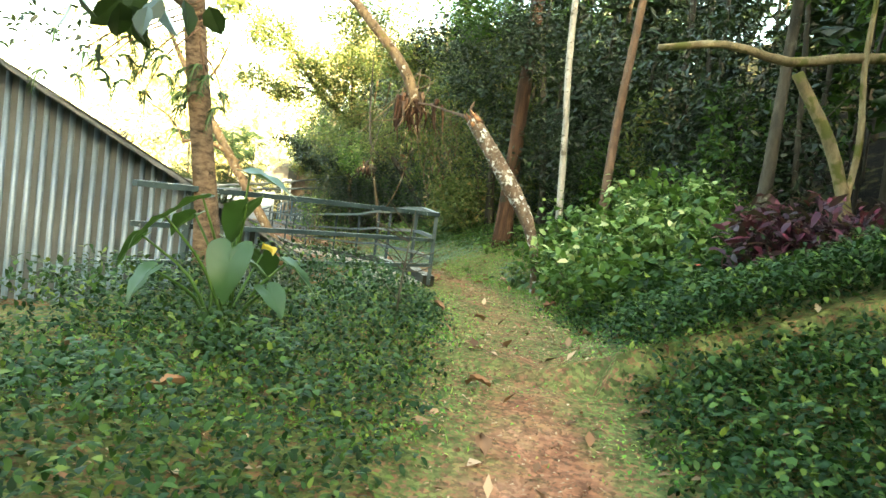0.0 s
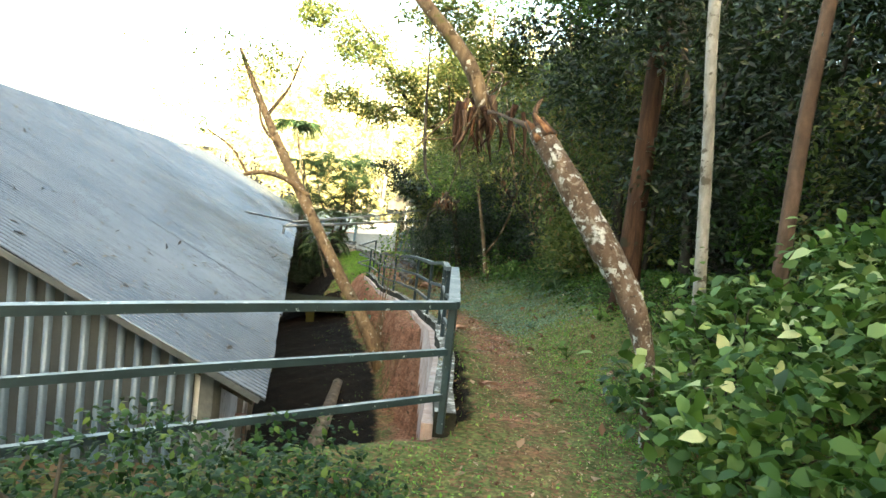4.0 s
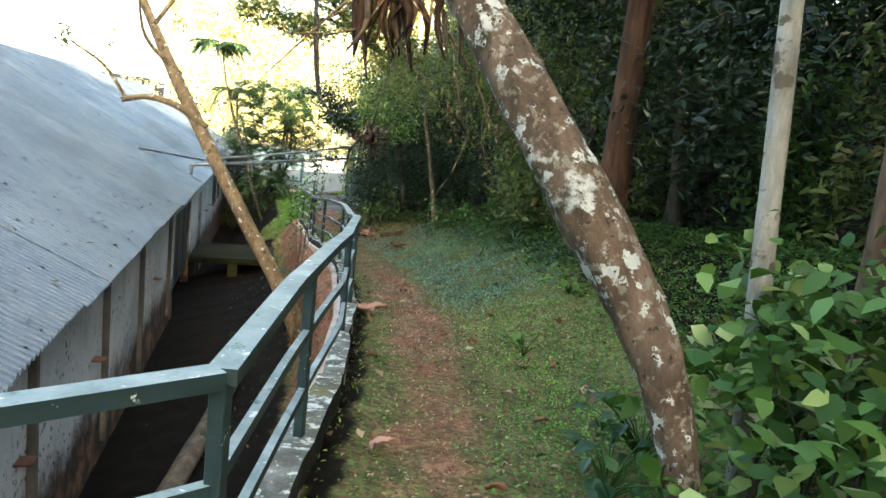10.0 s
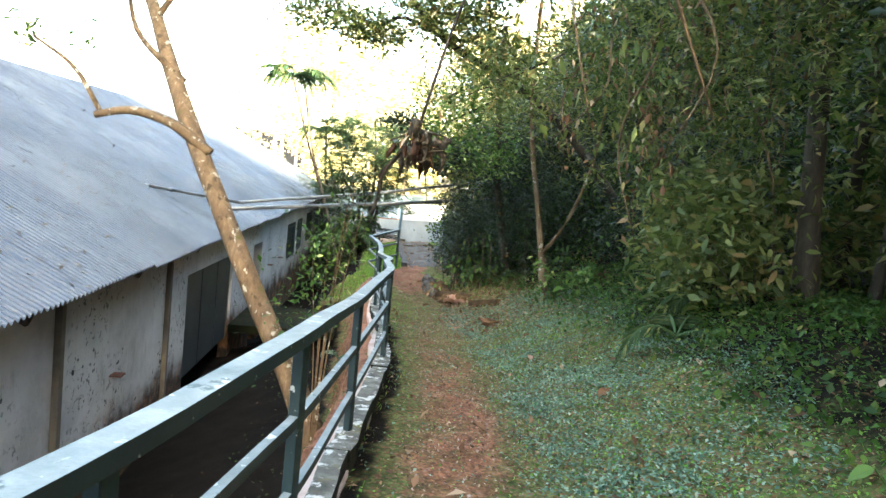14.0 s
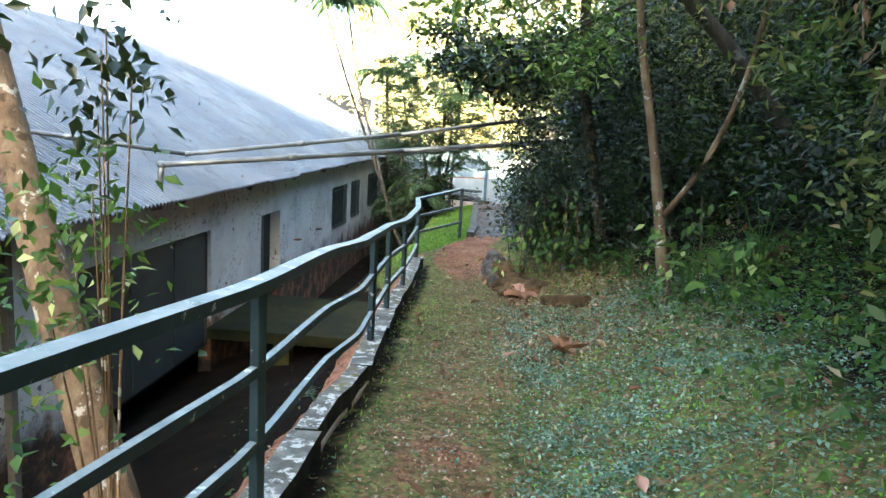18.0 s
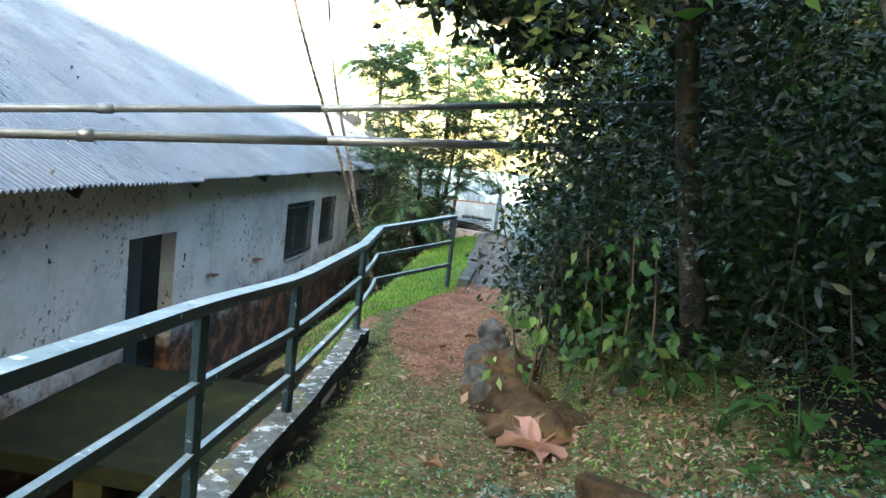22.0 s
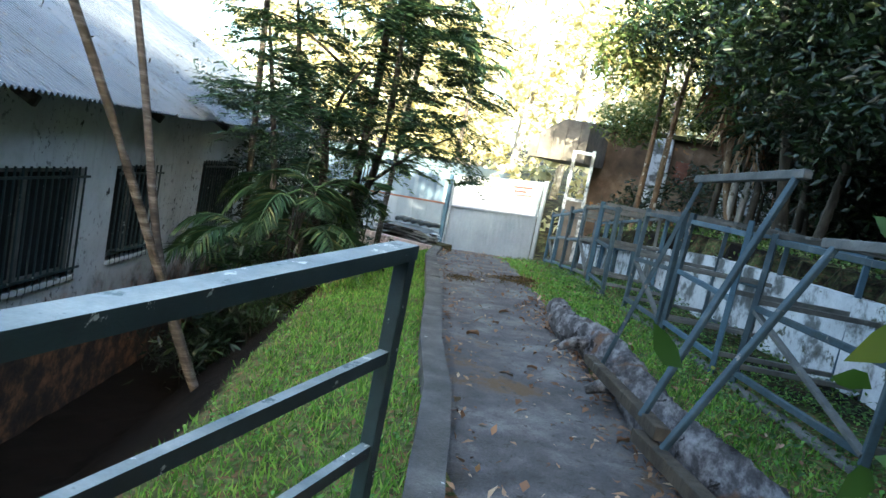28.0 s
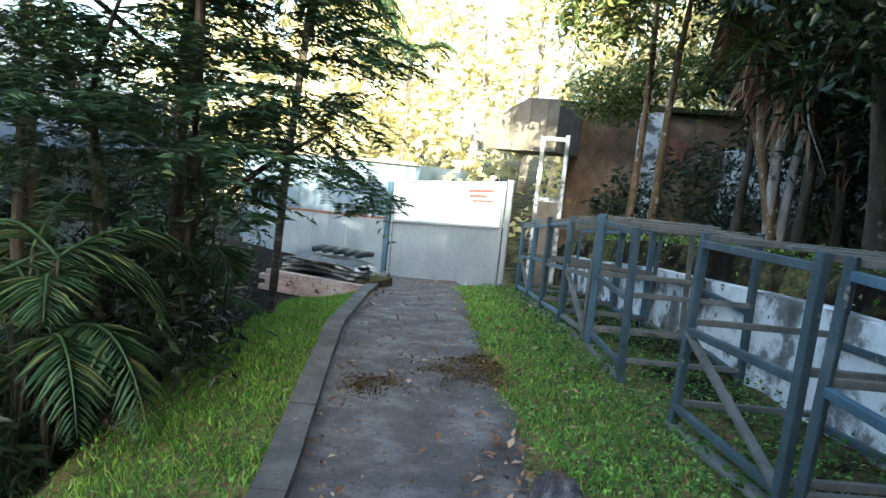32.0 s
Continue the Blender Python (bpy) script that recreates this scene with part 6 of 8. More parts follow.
# the leafy mound by the start
shrub("leafy_mound", "tangle of creeper leaves over the bare earth bank", [(2.4, 6.6, 1.0, 0.7, 0.7, 0.3), (3.2, 7.0, 1.15, 0.8, 0.7, 0.35), (4.1, 7.0, 1.3, 0.9, 0.8, 0.4), (5.0, 6.6, 1.4, 0.9, 0.8, 0.4)], 4200, (0.06, 0.14), LEAF_CREEPER, 66, (0.55, 0.8), 8, fine=False)
shrub("leafy_mound", "mound of broad lime-green creeper leaves on the bank", [(2.3, 9.4, 1.35, 0.9, 1.2, 0.45), (1.9, 8.3, 1.1, 0.6, 0.9, 0.4), (3.1, 8.6, 1.5, 0.9, 1.2, 0.4), (1.85, 10.2, 1.25, 0.5, 0.7, 0.4), (3.4, 10.0, 1.9, 1.0, 1.0, 0.5)], 2300, (0.07, 0.15), LEAF_PALE, 61, (0.6, 0.85), 12)
shrub("leafy_mound", "darker creeper leaves mixed through the leafy mound", [(2.3, 9.4, 1.35, 0.9, 1.2, 0.45), (1.9, 8.3, 1.1, 0.6, 0.9, 0.4), (3.1, 8.6, 1.5, 0.9, 1.2, 0.4), (1.85, 10.2, 1.25, 0.5, 0.7, 0.4), (3.4, 10.0, 1.9, 1.0, 1.0, 0.5)], 3000, (0.06, 0.16), LEAF_MID, 64, (0.6, 0.85), 12)
shrub("leafy_mound", "low dark green creeper spilling from the bank", [(1.75, 7.6, 0.85, 0.5, 0.7, 0.3), (2.2, 7.0, 0.9, 0.7, 0.8, 0.35), (1.5, 9.2, 0.9, 0.3, 0.6, 0.35)], 1800, (0.06, 0.13), LEAF_MID, 62, (0.6, 0.85), 6)
shrub("purple_shrub", "shrub with dark purple-red leaves rising from the creeper", [(2.95, 6.1, 1.50, 0.42, 0.35, 0.34), (3.45, 6.2, 1.55, 0.48, 0.35, 0.40), (3.95, 6.2, 1.62, 0.48, 0.35, 0.40)], 1900, (0.10, 0.19), LEAF_PURPLE, 63, (0.3, 0.45), 10)


def taro():
    """Broad heart-shaped leaves on long stalks."""
    r = np.random.default_rng(8)
    root = thing("elephant_ear", "plant with broad heart-shaped leaves on long stalks beside the path", "plant")
    bx, by = -1.22, 4.05
    g = G(bx, by)
    # where each blade's middle hangs, its heading, how far it tips down, its length
    blades_at = [(-1.10, 4.22, 1.54, 0.1, 0.10, 0.31), (-1.16, 3.85, 1.30, 2.6, 0.75, 0.28), (-0.99, 3.20, 1.08, 4.6, 1.05, 0.25), (-1.50, 3.95, 1.34, 3.3, 0.35, 0.26), (-1.62, 3.75, 1.20, 3.6, 0.55, 0.26),
                 (-1.05, 3.95, 1.02, 0.4, 0.30, 0.24), (-0.85, 4.25, 0.98, 0.0, 0.45, 0.26), (-1.30, 4.45, 1.05, 1.2, 0.5, 0.26), (-1.80, 3.95, 1.05, 3.3, 0.75, 0.22), (-1.55, 3.55, 0.92, 4.0, 0.7, 0.22),
                 (-1.65, 4.35, 1.22, 2.7, 0.4, 0.24), (-0.90, 3.85, 0.86, 5.6, 0.5, 0.20), (-1.2, 4.75, 0.95, 1.4, 0.7, 0.24)]
    half = [(0.08, 0.20), (0.20, 0.27), (0.33, 0.24), (0.43, 0.12), (0.47, -0.05), (0.44, -0.26), (0.34, -0.50), (0.18, -0.76)]
    outline = [(0, 0.02)] + [(-x, y) for x, y in half] + [(0, -1.0)] + [(x, y) for x, y in half[::-1]]
    for i, (x, y, z, a, tip, size) in enumerate(blades_at):
        bm = bmesh.new()
        rim = [bm.verts.new((u, v, 0.16 * abs(u) - 0.34 * v * v + 0.035 * math.sin(11 * v + 3 * u + i))) for u, v in outline]
        n = len(rim)
        inner = [bm.verts.new((u * 0.5, v * 0.55 - 0.18, 0.05 * abs(u) - 0.34 * (v * 0.55 - 0.18) ** 2)) for u, v in outline]
        for j in range(n):
            bm.faces.new((rim[j], rim[(j + 1) % n], inner[(j + 1) % n], inner[j]))
        mid = bm.verts.new((0, -0.25, -0.05))
        for j in range(n):
            bm.faces.new((inner[j], inner[(j + 1) % n], mid))
        turn = Euler((tip, r.uniform(-0.25, 0.25), a + 1.571)).to_matrix().to_4x4()
        m = Matrix.Translation((x, y, z)) @ turn @ Matrix.Scale(size, 4) @ Matrix.Translation((0, 0.36, 0))
        bmesh.ops.transform(bm, matrix=m, verts=bm.verts)
        part("leaf", bm, LEAF_TARO, root, smooth=True)
        end = m @ Vector((0, 0.02, 0.0))
        part("stalk", limb_mesh([(bx + r.normal(0, 0.05), by + r.normal(0, 0.05), g), ((bx + end.x) / 2, (by + end.y) / 2, g + (end.z - g) * 0.72), tuple(end)], [0.014, 0.011, 0.007], 6, 8, 0.02, i), LEAF_MID, root)


taro()


def frond(root, base, tip_dir, length, arch, seed, leaflets=34, width=0.32, mat=None):
    """A feather palm frond: a rib with leaflets on both sides."""
    r = np.random.default_rng(seed)
    d = np.array([math.cos(tip_dir), math.sin(tip_dir), 0])
    t = np.linspace(0, 1, 14)
    rib = np.asarray(base) + np.outer(t * length * (1 - 0.25 * t * arch), d) + np.outer(length * (0.75 * t - arch * t**2), [0, 0, 1])
    part("rib", limb_mesh(rib, [0.014, 0.009, 0.003], 5, 12, 0.0, seed), PALM, root)
    q = np.repeat(np.linspace(0.14, 1, leaflets), 2)
    pts = np.stack([np.interp(q, t, rib[:, i]) for i in range(3)], -1)
    side = np.tile([1, -1], leaflets)[:, None] * np.array([-d[1], d[0], 0])
    tang = np.stack([np.interp(q, t, np.gradient(rib[:, i], t)) for i in range(3)], -1)
    tang /= np.linalg.norm(tang, axis=1, keepdims=True)
    ax = side * 0.8 + tang * 0.65 + np.array([0, 0, -0.25]) + r.normal(0, 0.08, side.shape)
    le = width * np.sin(np.pi * (0.12 + 0.85 * q)) + 0.05
    me = leaf_mesh(pts, 1.0, 0.085, axis=ax, normal=np.tile([0, 0, 1.0], (len(q), 1)) + 0.2 * side, fold=0.3, seed=seed)
    co = np.empty(len(me.vertices) * 3, np.float32)
    me.vertices.foreach_get("co", co)
    co = co.reshape(-1, 4, 3)
    co[:, 1:] = co[:, :1] + (co[:, 1:] - co[:, :1]) * le[:, None, None]
    me.vertices.foreach_set("co", co.ravel())
    tagged(part("blade", me, mat or PALM, root), kind="stuff")


def palm(x, y, stems, label, seed, frond_n=9, frond_len=1.3, category="palm tree"):
    r = np.random.default_rng(seed)
    root = thing("palm", label, category)
    for pts, rad in stems:
        part("stem", limb_mesh(pts, rad, 9, 20, 0.03, seed), BARK_PALM, root)
        top = np.array(pts[-1], float)
        for i in range(frond_n):
            frond(root, top, r.uniform(0, 6.28), frond_len * r.uniform(0.75, 1.15), r.uniform(0.7, 1.3), seed + i)
    return root


def palms():
    r = np.random.default_rng(15)
    # low clump of feather palms below the lane
    for k, (x, y, n, le) in enumerate([(-11.2, 33.7, 17, 1.4), (-12.2, 35.0, 12, 1.4), (-11.7, 35.9, 9, 1.1), (-12.9, 36.8, 10, 1.3), (-12.0, 33.7, 12, 1.3)]):
        root = thing("palm_clump", "clump of arching feather palm fronds below the lane", "palm", "palms beside the lane")
        g = G(x, y)
        for i in range(n):
            b = (x + r.normal(0, 0.12), y + r.normal(0, 0.12), g + r.uniform(0.7, 1.8))
            part("stalk", limb_mesh([(x + r.normal(0, 0.08), y + r.normal(0, 0.08), g - 0.1), b], [0.014, 0.010], 5, 4, 0.0, i), BARK_DARK, root)
            frond(root, b, r.uniform(0, 6.28), le * r.uniform(0.7, 1.1), r.uniform(0.55, 1.15), 900 + 30 * k + i)
    # dark shrubs added in place of the black shade under the palms
    for k, (x, y) in enumerate([(-11.3, 33.3), (-12.0, 33.4), (-11.6, 34.3), (-12.5, 34.6), (-11.0, 34.6), (-11.6, 35.4)]):
        g = G(x, y)
        shrub("pit_bush", "added dark leaves standing in for shade beneath the feather palms", [(x, y, g + 0.35, 0.55, 0.55, 0.4), (x, y, g + 0.9, 0.4, 0.4, 0.4)], 900, (0.08, 0.2), LEAF_DARK, 6300 + 9 * k, (0.15, 0.3), 3, up=0.4, fine=False)
    # two thin leaning stems by the shed wall
    palm(-10.9, 31.7, [([(-10.3, 31.8, -2.0), (-10.45, 31.1, -0.5), (-10.60, 30.4, 1.0), (-10.8, 29.6, 2.6), (-11.0, 28.7, 4.6)], [0.045, 0.036, 0.032, 0.03, 0.026]),
                       ([(-10.1, 31.6, -1.9), (-10.5, 31.15, -0.5), (-11.0, 31.15, 1.0), (-11.7, 31.3, 2.6), (-12.3, 31.4, 4.9)], [0.045, 0.036, 0.032, 0.03, 0.026])], "pair of thin ringed palm stems leaning out from the shed wall", 71, 11, 1.55)
    palm(-12.2, 38.3, [([(-12.4, 38.0, -1.6), (-12.3, 38.0, 1.0), (-12.2, 38.1, 3.0)], [0.06, 0.05, 0.045])], "feather palm behind the fine-leaved tree", 72, 10, 1.6)
    palm(-13.6, 35.4, [([(-13.4, 35.6, -1.8), (-13.5, 35.5, 1.0), (-13.6, 35.4, 3.5)], [0.06, 0.05, 0.045])], "feather palm with pale arching fronds behind the shed end", 74, 12, 1.7)
    palm(-15.5, 48.0, [([(-15.5, 48, -1.4), (-15.4, 48, 2.0), (-15.4, 48, 4.2)], [0.08, 0.07, 0.06])], "sunlit feather palm beyond the fence", 73, 11, 2.0)


palms()
# fine-leaved tree with several stems beside the lane
def feathery_tree():
    root = tree("feathery_tree", "fine-leaved tree with several thin stems below the lane", [
        ([(-11.15, 34.5, -1.9), (-11.37, 34.47, -0.2), (-11.43, 34.4, 0.97), (-12.15, 34.74, 1.6), (-12.7, 35.0, 2.9)], [0.07, 0.06, 0.05, 0.04, 0.02]),
        ([(-11.8, 35.4, -1.7), (-11.46, 35.2, -0.34), (-10.9, 34.8, 0.47), (-10.53, 34.35, 1.2), (-10.6, 34.4, 2.8)], [0.06, 0.055, 0.05, 0.042, 0.02]),
        ([(-11.3, 35.1, -0.1), (-11.15, 34.9, 1.0), (-11.0, 34.75, 2.1), (-11.2, 34.8, 3.9)], [0.06, 0.052, 0.045, 0.02]),
        ([(-11.9, 34.3, -1.8), (-12.04, 34.3, 0.3), (-12.7, 34.8, 1.5), (-13.3, 35.2, 2.6)], [0.055, 0.045, 0.04, 0.02]),
        ([(-10.9, 34.8, 0.5), (-10.35, 34.9, 1.0), (-9.9, 35.0, 1.3)], [0.03, 0.022, 0.010]),
        ([(-11.43, 34.4, 0.9), (-11.0, 34.0, 1.5), (-10.6, 33.8, 1.9)], [0.03, 0.022, 0.010]),
        ([(-11.1, 34.8, 1.6), (-11.9, 34.4, 2.2), (-12.4, 34.2, 2.4)], [0.028, 0.02, 0.010])], [], 0, 0, FEATHER, BARK_DARK, 81)
    # sprays of leaflets, each spray a fan of feathered twigs
    r = np.random.default_rng(82)
    pts, axes, lens = [], [], []
    for k in range(235):
        u = r.uniform(0, 6.283)
        d = r.uniform(0.10, 1.0) ** 0.6
        c = np.array([-11.45 + 1.75 * d * math.cos(u), 34.75 + 1.1 * d * math.sin(u), 0])
        c[2] = r.uniform(1.0, 4.3) - 0.3 * d
        tilt = r.normal(0.05, 0.38)
        out = math.atan2(c[1] - 34.75, c[0] + 11.45)
        for q in range(8):
            a = out + r.normal(0, 0.9)
            le = r.uniform(0.35, 0.65)
            t = np.linspace(0.12, 1, 17)
            h = np.array([math.cos(a), math.sin(a), 0])
            rib = c + np.outer(t * le, h) + np.outer((0.08 + tilt * le) * t - 0.30 * le * t**2 + r.normal(0, 0.05), [0, 0, 1])
            for side in (1, -1):
                pts.append(rib)
                axes.append(np.tile(side * np.array([-h[1], h[0], 0]) + 0.55 * h + [0, 0, -0.12], (17, 1)) + r.normal(0, 0.12, (17, 3)))
    pts, axes = np.concatenate(pts), np.concatenate(axes)
    part("crown", leaf_mesh(pts, (0.06, 0.12), (0.18, 0.28), axis=axes, normal=np.tile([0, 0, 1.0], (len(pts), 1)) + r.normal(0, 0.45, pts.shape), seed=83), FEATHER, root)


feathery_tree()


# dark growth in the pit below the lane, and hanging growth over the low wall
def late_growth():
    r = np.random.default_rng(31)
    for k in range(6):
        y = 36.2 + k * 0.9
        x = edge_x(y) - r.uniform(3.2, 4.4)
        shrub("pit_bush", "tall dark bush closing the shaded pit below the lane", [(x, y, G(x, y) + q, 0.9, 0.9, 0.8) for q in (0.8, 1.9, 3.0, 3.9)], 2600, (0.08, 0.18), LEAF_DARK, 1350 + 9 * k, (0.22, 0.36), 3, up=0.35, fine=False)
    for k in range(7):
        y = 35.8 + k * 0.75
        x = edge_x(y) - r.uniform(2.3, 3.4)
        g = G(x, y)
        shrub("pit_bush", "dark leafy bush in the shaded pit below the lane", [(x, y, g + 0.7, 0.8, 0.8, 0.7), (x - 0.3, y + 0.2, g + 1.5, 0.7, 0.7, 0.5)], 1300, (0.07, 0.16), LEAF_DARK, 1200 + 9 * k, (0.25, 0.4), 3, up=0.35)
    for k in range(16):
        y = 30.2 + k * 0.95
        if y < 37:
            x = edge_x(y) + r.uniform(4.6, 5.4) / 0.91
            shrub("bush", "dark leaves hanging over the racks from the bank", [(x, y, 2.5 + r.uniform(-0.2, 0.3), 0.8, 0.8, 0.75), (x + 0.7, y, 3.6, 0.9, 0.9, 0.9)], 1900, (0.09, 0.2), LEAF_DARK, 1700 + 20 * k, (0.25, 0.4), 2, up=0.3, fine=False)
        for d, zc, rz, n in ((5.2, 2.6, 1.1, 1100), (6.6, 3.6, 1.5, 1100), (8.2, 2.2, 2.0, 800), (8.6, 5.2, 1.7, 800)):
            if d < 6 and 34.5 < y < 45:
                continue
            if d < 8 and y > 42:
                continue
            x = edge_x(y) + d / 0.91 + r.uniform(-0.4, 0.4)
            shrub("bush", "dark tangled growth hanging over the low wall", [(x, y, G(x, y) + zc - 0.9, 0.95, 0.95, rz)], n, (0.12, 0.28), LEAF_DARK, 1500 + 20 * k + int(d * 2), (0.22, 0.38), 3, up=0.3, fine=False)
    # hanging dead fronds and bare creepers
    for k in range(34):
        y = r.uniform(31.0, 42.0)
        x = edge_x(y) + r.uniform(5.4, 7.6)
        z1 = G(x, y) + r.uniform(2.6, 4.6)
        le = r.uniform(0.9, 2.2)
        root = thing("hanging_creeper", "dry grey-brown creeper hanging in the dark growth", "creeper", "creepers over the wall")
        part("stem", limb_mesh([(x, y, z1), (x - 0.15 + r.normal(0, 0.2), y + r.normal(0, 0.2), z1 - le * 0.5), (x - 0.25 + r.normal(0, 0.3), y + r.normal(0, 0.25), z1 - le)], [0.012, 0.018, 0.008], 5, 8, 0.1, k), BARK_PALE if k % 3 else BARK_BROWN, root)
        pts = np.array([x, y, z1]) + np.outer(np.linspace(0, 1, 26), [-0.25, 0, -le]) + r.normal(0, 0.10, (26, 3))
        part("foliage", leaf_mesh(pts, (0.2, 0.42), (0.07, 0.13), axis=np.tile([0.0, 0.0, -1.0], (26, 1)) + r.normal(0, 0.35, (26, 3)), seed=k), LEAF_DEAD if k % 2 else LEAF_DARK, root)
    # dark trees closing the slope above the wall
    for k in range(26):
        y = 28.2 + (k % 13) * 1.2
        d = 7.4 + 3.2 * (k // 13) + r.uniform(-0.6, 0.6)
        if y > 42:
            d += 2.0
        x = edge_x(y) + d / 0.91
        g = G(x, y)
        h = r.uniform(7.0, 9.0)
        clouds = [(x + r.normal(0, 0.5), y + r.normal(0, 0.5), g + q, 1.5, 1.5, 1.2) for q in (1.2, 2.8, 4.4, 6.0, 7.4)]
        tree("dark_tree", "dense dark tree closing the slope above the racks", [([(x, y, g - 0.1), (x + 0.2, y, g + h * 0.5), (x + 0.1, y, g + h)], [0.09, 0.07, 0.03])], clouds, 2600 if k < 13 else 1800, (0.2, 0.36) if k < 13 else (0.35, 0.6), LEAF_DARK, BARK_DARK, 3100 + 7 * k, (0.35, 0.5), up=0.35, sides=8)
    for k, (x, y, z) in enumerate([(-6.15, 28.3, 0.84), (-5.9, 28.3, 1.0), (-5.75, 28.2, 0.72), (-5.4, 28.2, 1.25), (-5.45, 28.5, 0.9)]):
        shrub("bush", "overhanging sprays of broad dark leaves beside the lane", [(x + 0.35, y, z, 0.34, 0.34, 0.2)], 260, (0.06, 0.12), LEAF_DARK if k % 3 else LEAF_MID, 3400 + 9 * k, (0.5, 0.7), 1, up=0.35)
    # dark canopy leaning over the bend of the lane
    for k, (x, y, z, rx, rz) in enumerate([(-4.7, 29.0, 2.3, 0.8, 0.7), (-4.2, 28.4, 3.0, 0.9, 0.9), (-4.4, 29.9, 2.4, 0.8, 0.7), (-3.8, 29.4, 3.6, 1.0, 1.0), (-4.6, 30.8, 2.6, 0.8, 0.7), (-3.9, 31.0, 3.4, 1.0, 1.0), (-3.2, 28.6, 1.6, 0.9, 1.2), (-3.4, 29.9, 1.4, 0.8, 1.0), (-3.0, 30.8, 4.8, 1.2, 1.2), (-2.8, 28.0, 4.6, 1.2, 1.2)]):
        shrub("bush", "dense dark leaves of a tree leaning over the lane", [(x, y, z, rx, rx, rz)], 2200, (0.08, 0.17), LEAF_DARK, 3500 + 9 * k, (0.3, 0.45), 3, up=0.35)
    for k, (x, y, z, rx, rz, m) in enumerate([(-8.9, 44.6, 0.6, 0.7, 0.9, LEAF_DARK), (-7.6, 44.2, 1.0, 0.9, 1.1, LEAF_DARK), (-6.4, 43.6, 1.6, 1.0, 1.3, LEAF_DARK), (-5.4, 42.6, 2.0, 1.0, 1.6, LEAF_DARK), (-9.4, 44.3, 2.9, 0.8, 0.5, LEAF_OLIVE), (-8.3, 43.6, 3.2, 0.9, 0.6, LEAF_OLIVE), (-7.0, 42.6, 3.4, 1.0, 0.8, LEAF_DARK)]):
        shrub("bush", "dark growth climbing before the old hut", [(x, y, z, rx, rx, rz)], 1300, (0.10, 0.2), m, 3700 + 9 * k, (0.25, 0.4), 5, up=0.3, fine=False)
    for k, (x, y, z, rx, rz) in enumerate([(-5.7, 30.2, 2.7, 0.5, 0.4), (-6.0, 31.0, 2.8, 0.55, 0.4), (-5.2, 29.6, 2.6, 0.6, 0.45), (-5.4, 31.6, 3.0, 0.6, 0.5), (-6.2, 32.2, 3.1, 0.6, 0.45), (-4.9, 25.7, 2.6, 0.5, 0.35), (-4.5, 26.4, 2.9, 0.6, 0.45), (-4.2, 25.3, 2.9, 0.6, 0.4), (-5.3, 26.6, 2.7, 0.4, 0.3), (-3.6, 25.0, 2.6, 0.6, 0.5), (-3.4, 26.2, 3.4, 0.7, 0.6)]):
        shrub("overhanging_branch", "dark leafy branches hanging over the bend", [(x, y, z, rx, rx, rz)], 1000, (0.05, 0.12), LEAF_DARK, 3900 + 9 * k, (0.35, 0.5), 1, "branch", up=0.35)
    # a dark tree behind the racks, its crown hanging low over them
    for k, (x, y) in enumerate([(edge_x(38.4) + 5.6, 38.4), (edge_x(36.6) + 6.6, 36.6)]):
        g = G(x, y)
        tree("dark_tree", "dark leaning tree with dense foliage behind the racks", [([(x, y, g - 0.1), (x - 0.25, y - 0.2, g + 1.6), (x - 0.7, y - 0.5, g + 3.4), (x - 0.9, y - 0.7, g + 5.4)], [0.10, 0.085, 0.07, 0.04])],
           [(x - 0.4, y - 0.6, 2.9, 0.9, 0.9, 0.8), (x - 0.9, y - 0.2, 3.6, 1.0, 1.0, 0.8), (x + 0.3, y - 1.2, 2.6, 0.8, 0.8, 0.9), (x + 0.6, y - 0.4, 4.0, 1.2, 1.2, 1.0), (x - 0.6, y - 0.9, 4.6, 1.2, 1.2, 0.9), (x + 1.2, y - 1.8, 3.6, 1.0, 1.0, 1.0)], 8000, (0.09, 0.2), LEAF_DARK, BARK_DARK, 4700 + 31 * k, (0.3, 0.45), up=0.35)
    # high boughs closing the view above the racks, olive at the lit edge
    for k, (x, y, z, a, h, mat) in enumerate([(-9.2, 41.2, 3.9, 0.8, 0.6, LEAF_OLIVE), (-8.4, 40.4, 4.6, 1.0, 0.8, LEAF_DARK), (-7.4, 39.8, 4.4, 1.0, 0.9, LEAF_DARK), (-6.4, 38.8, 4.2, 1.1, 1.0, LEAF_DARK), (-5.4, 37.6, 4.2, 1.1, 1.1, LEAF_DARK), (-4.6, 36.2, 4.0, 1.1, 1.1, LEAF_DARK),
                                              (-8.0, 41.0, 6.0, 1.2, 0.9, LEAF_DARK), (-6.6, 39.6, 5.9, 1.3, 1.0, LEAF_DARK), (-5.2, 38.0, 5.9, 1.3, 1.0, LEAF_DARK), (-6.6, 41.6, 3.0, 0.9, 0.8, LEAF_DARK), (-5.8, 40.6, 2.4, 0.9, 1.0, LEAF_DARK), (-5.0, 39.4, 2.2, 0.9, 1.0, LEAF_DARK),
                                              (-4.3, 34.4, 3.4, 1.0, 1.0, LEAF_DARK), (-4.4, 33.0, 3.2, 0.9, 0.9, LEAF_DARK), (-4.2, 35.0, 5.2, 1.2, 1.0, LEAF_DARK)]):
        shrub("overhanging_branch", "dark leafy bough hanging high above the racks", [(x, y, z, a, a, h)], 1700, (0.10, 0.2), mat, 5400 + 9 * k, (0.3, 0.45), 0, "branch", up=0.35, fine=False)
    # screw palm with a skirt of dry strap leaves
    screw = thing("screw_palm", "many-stemmed tree with drooping strap leaves, the lower ones dry", "tree")
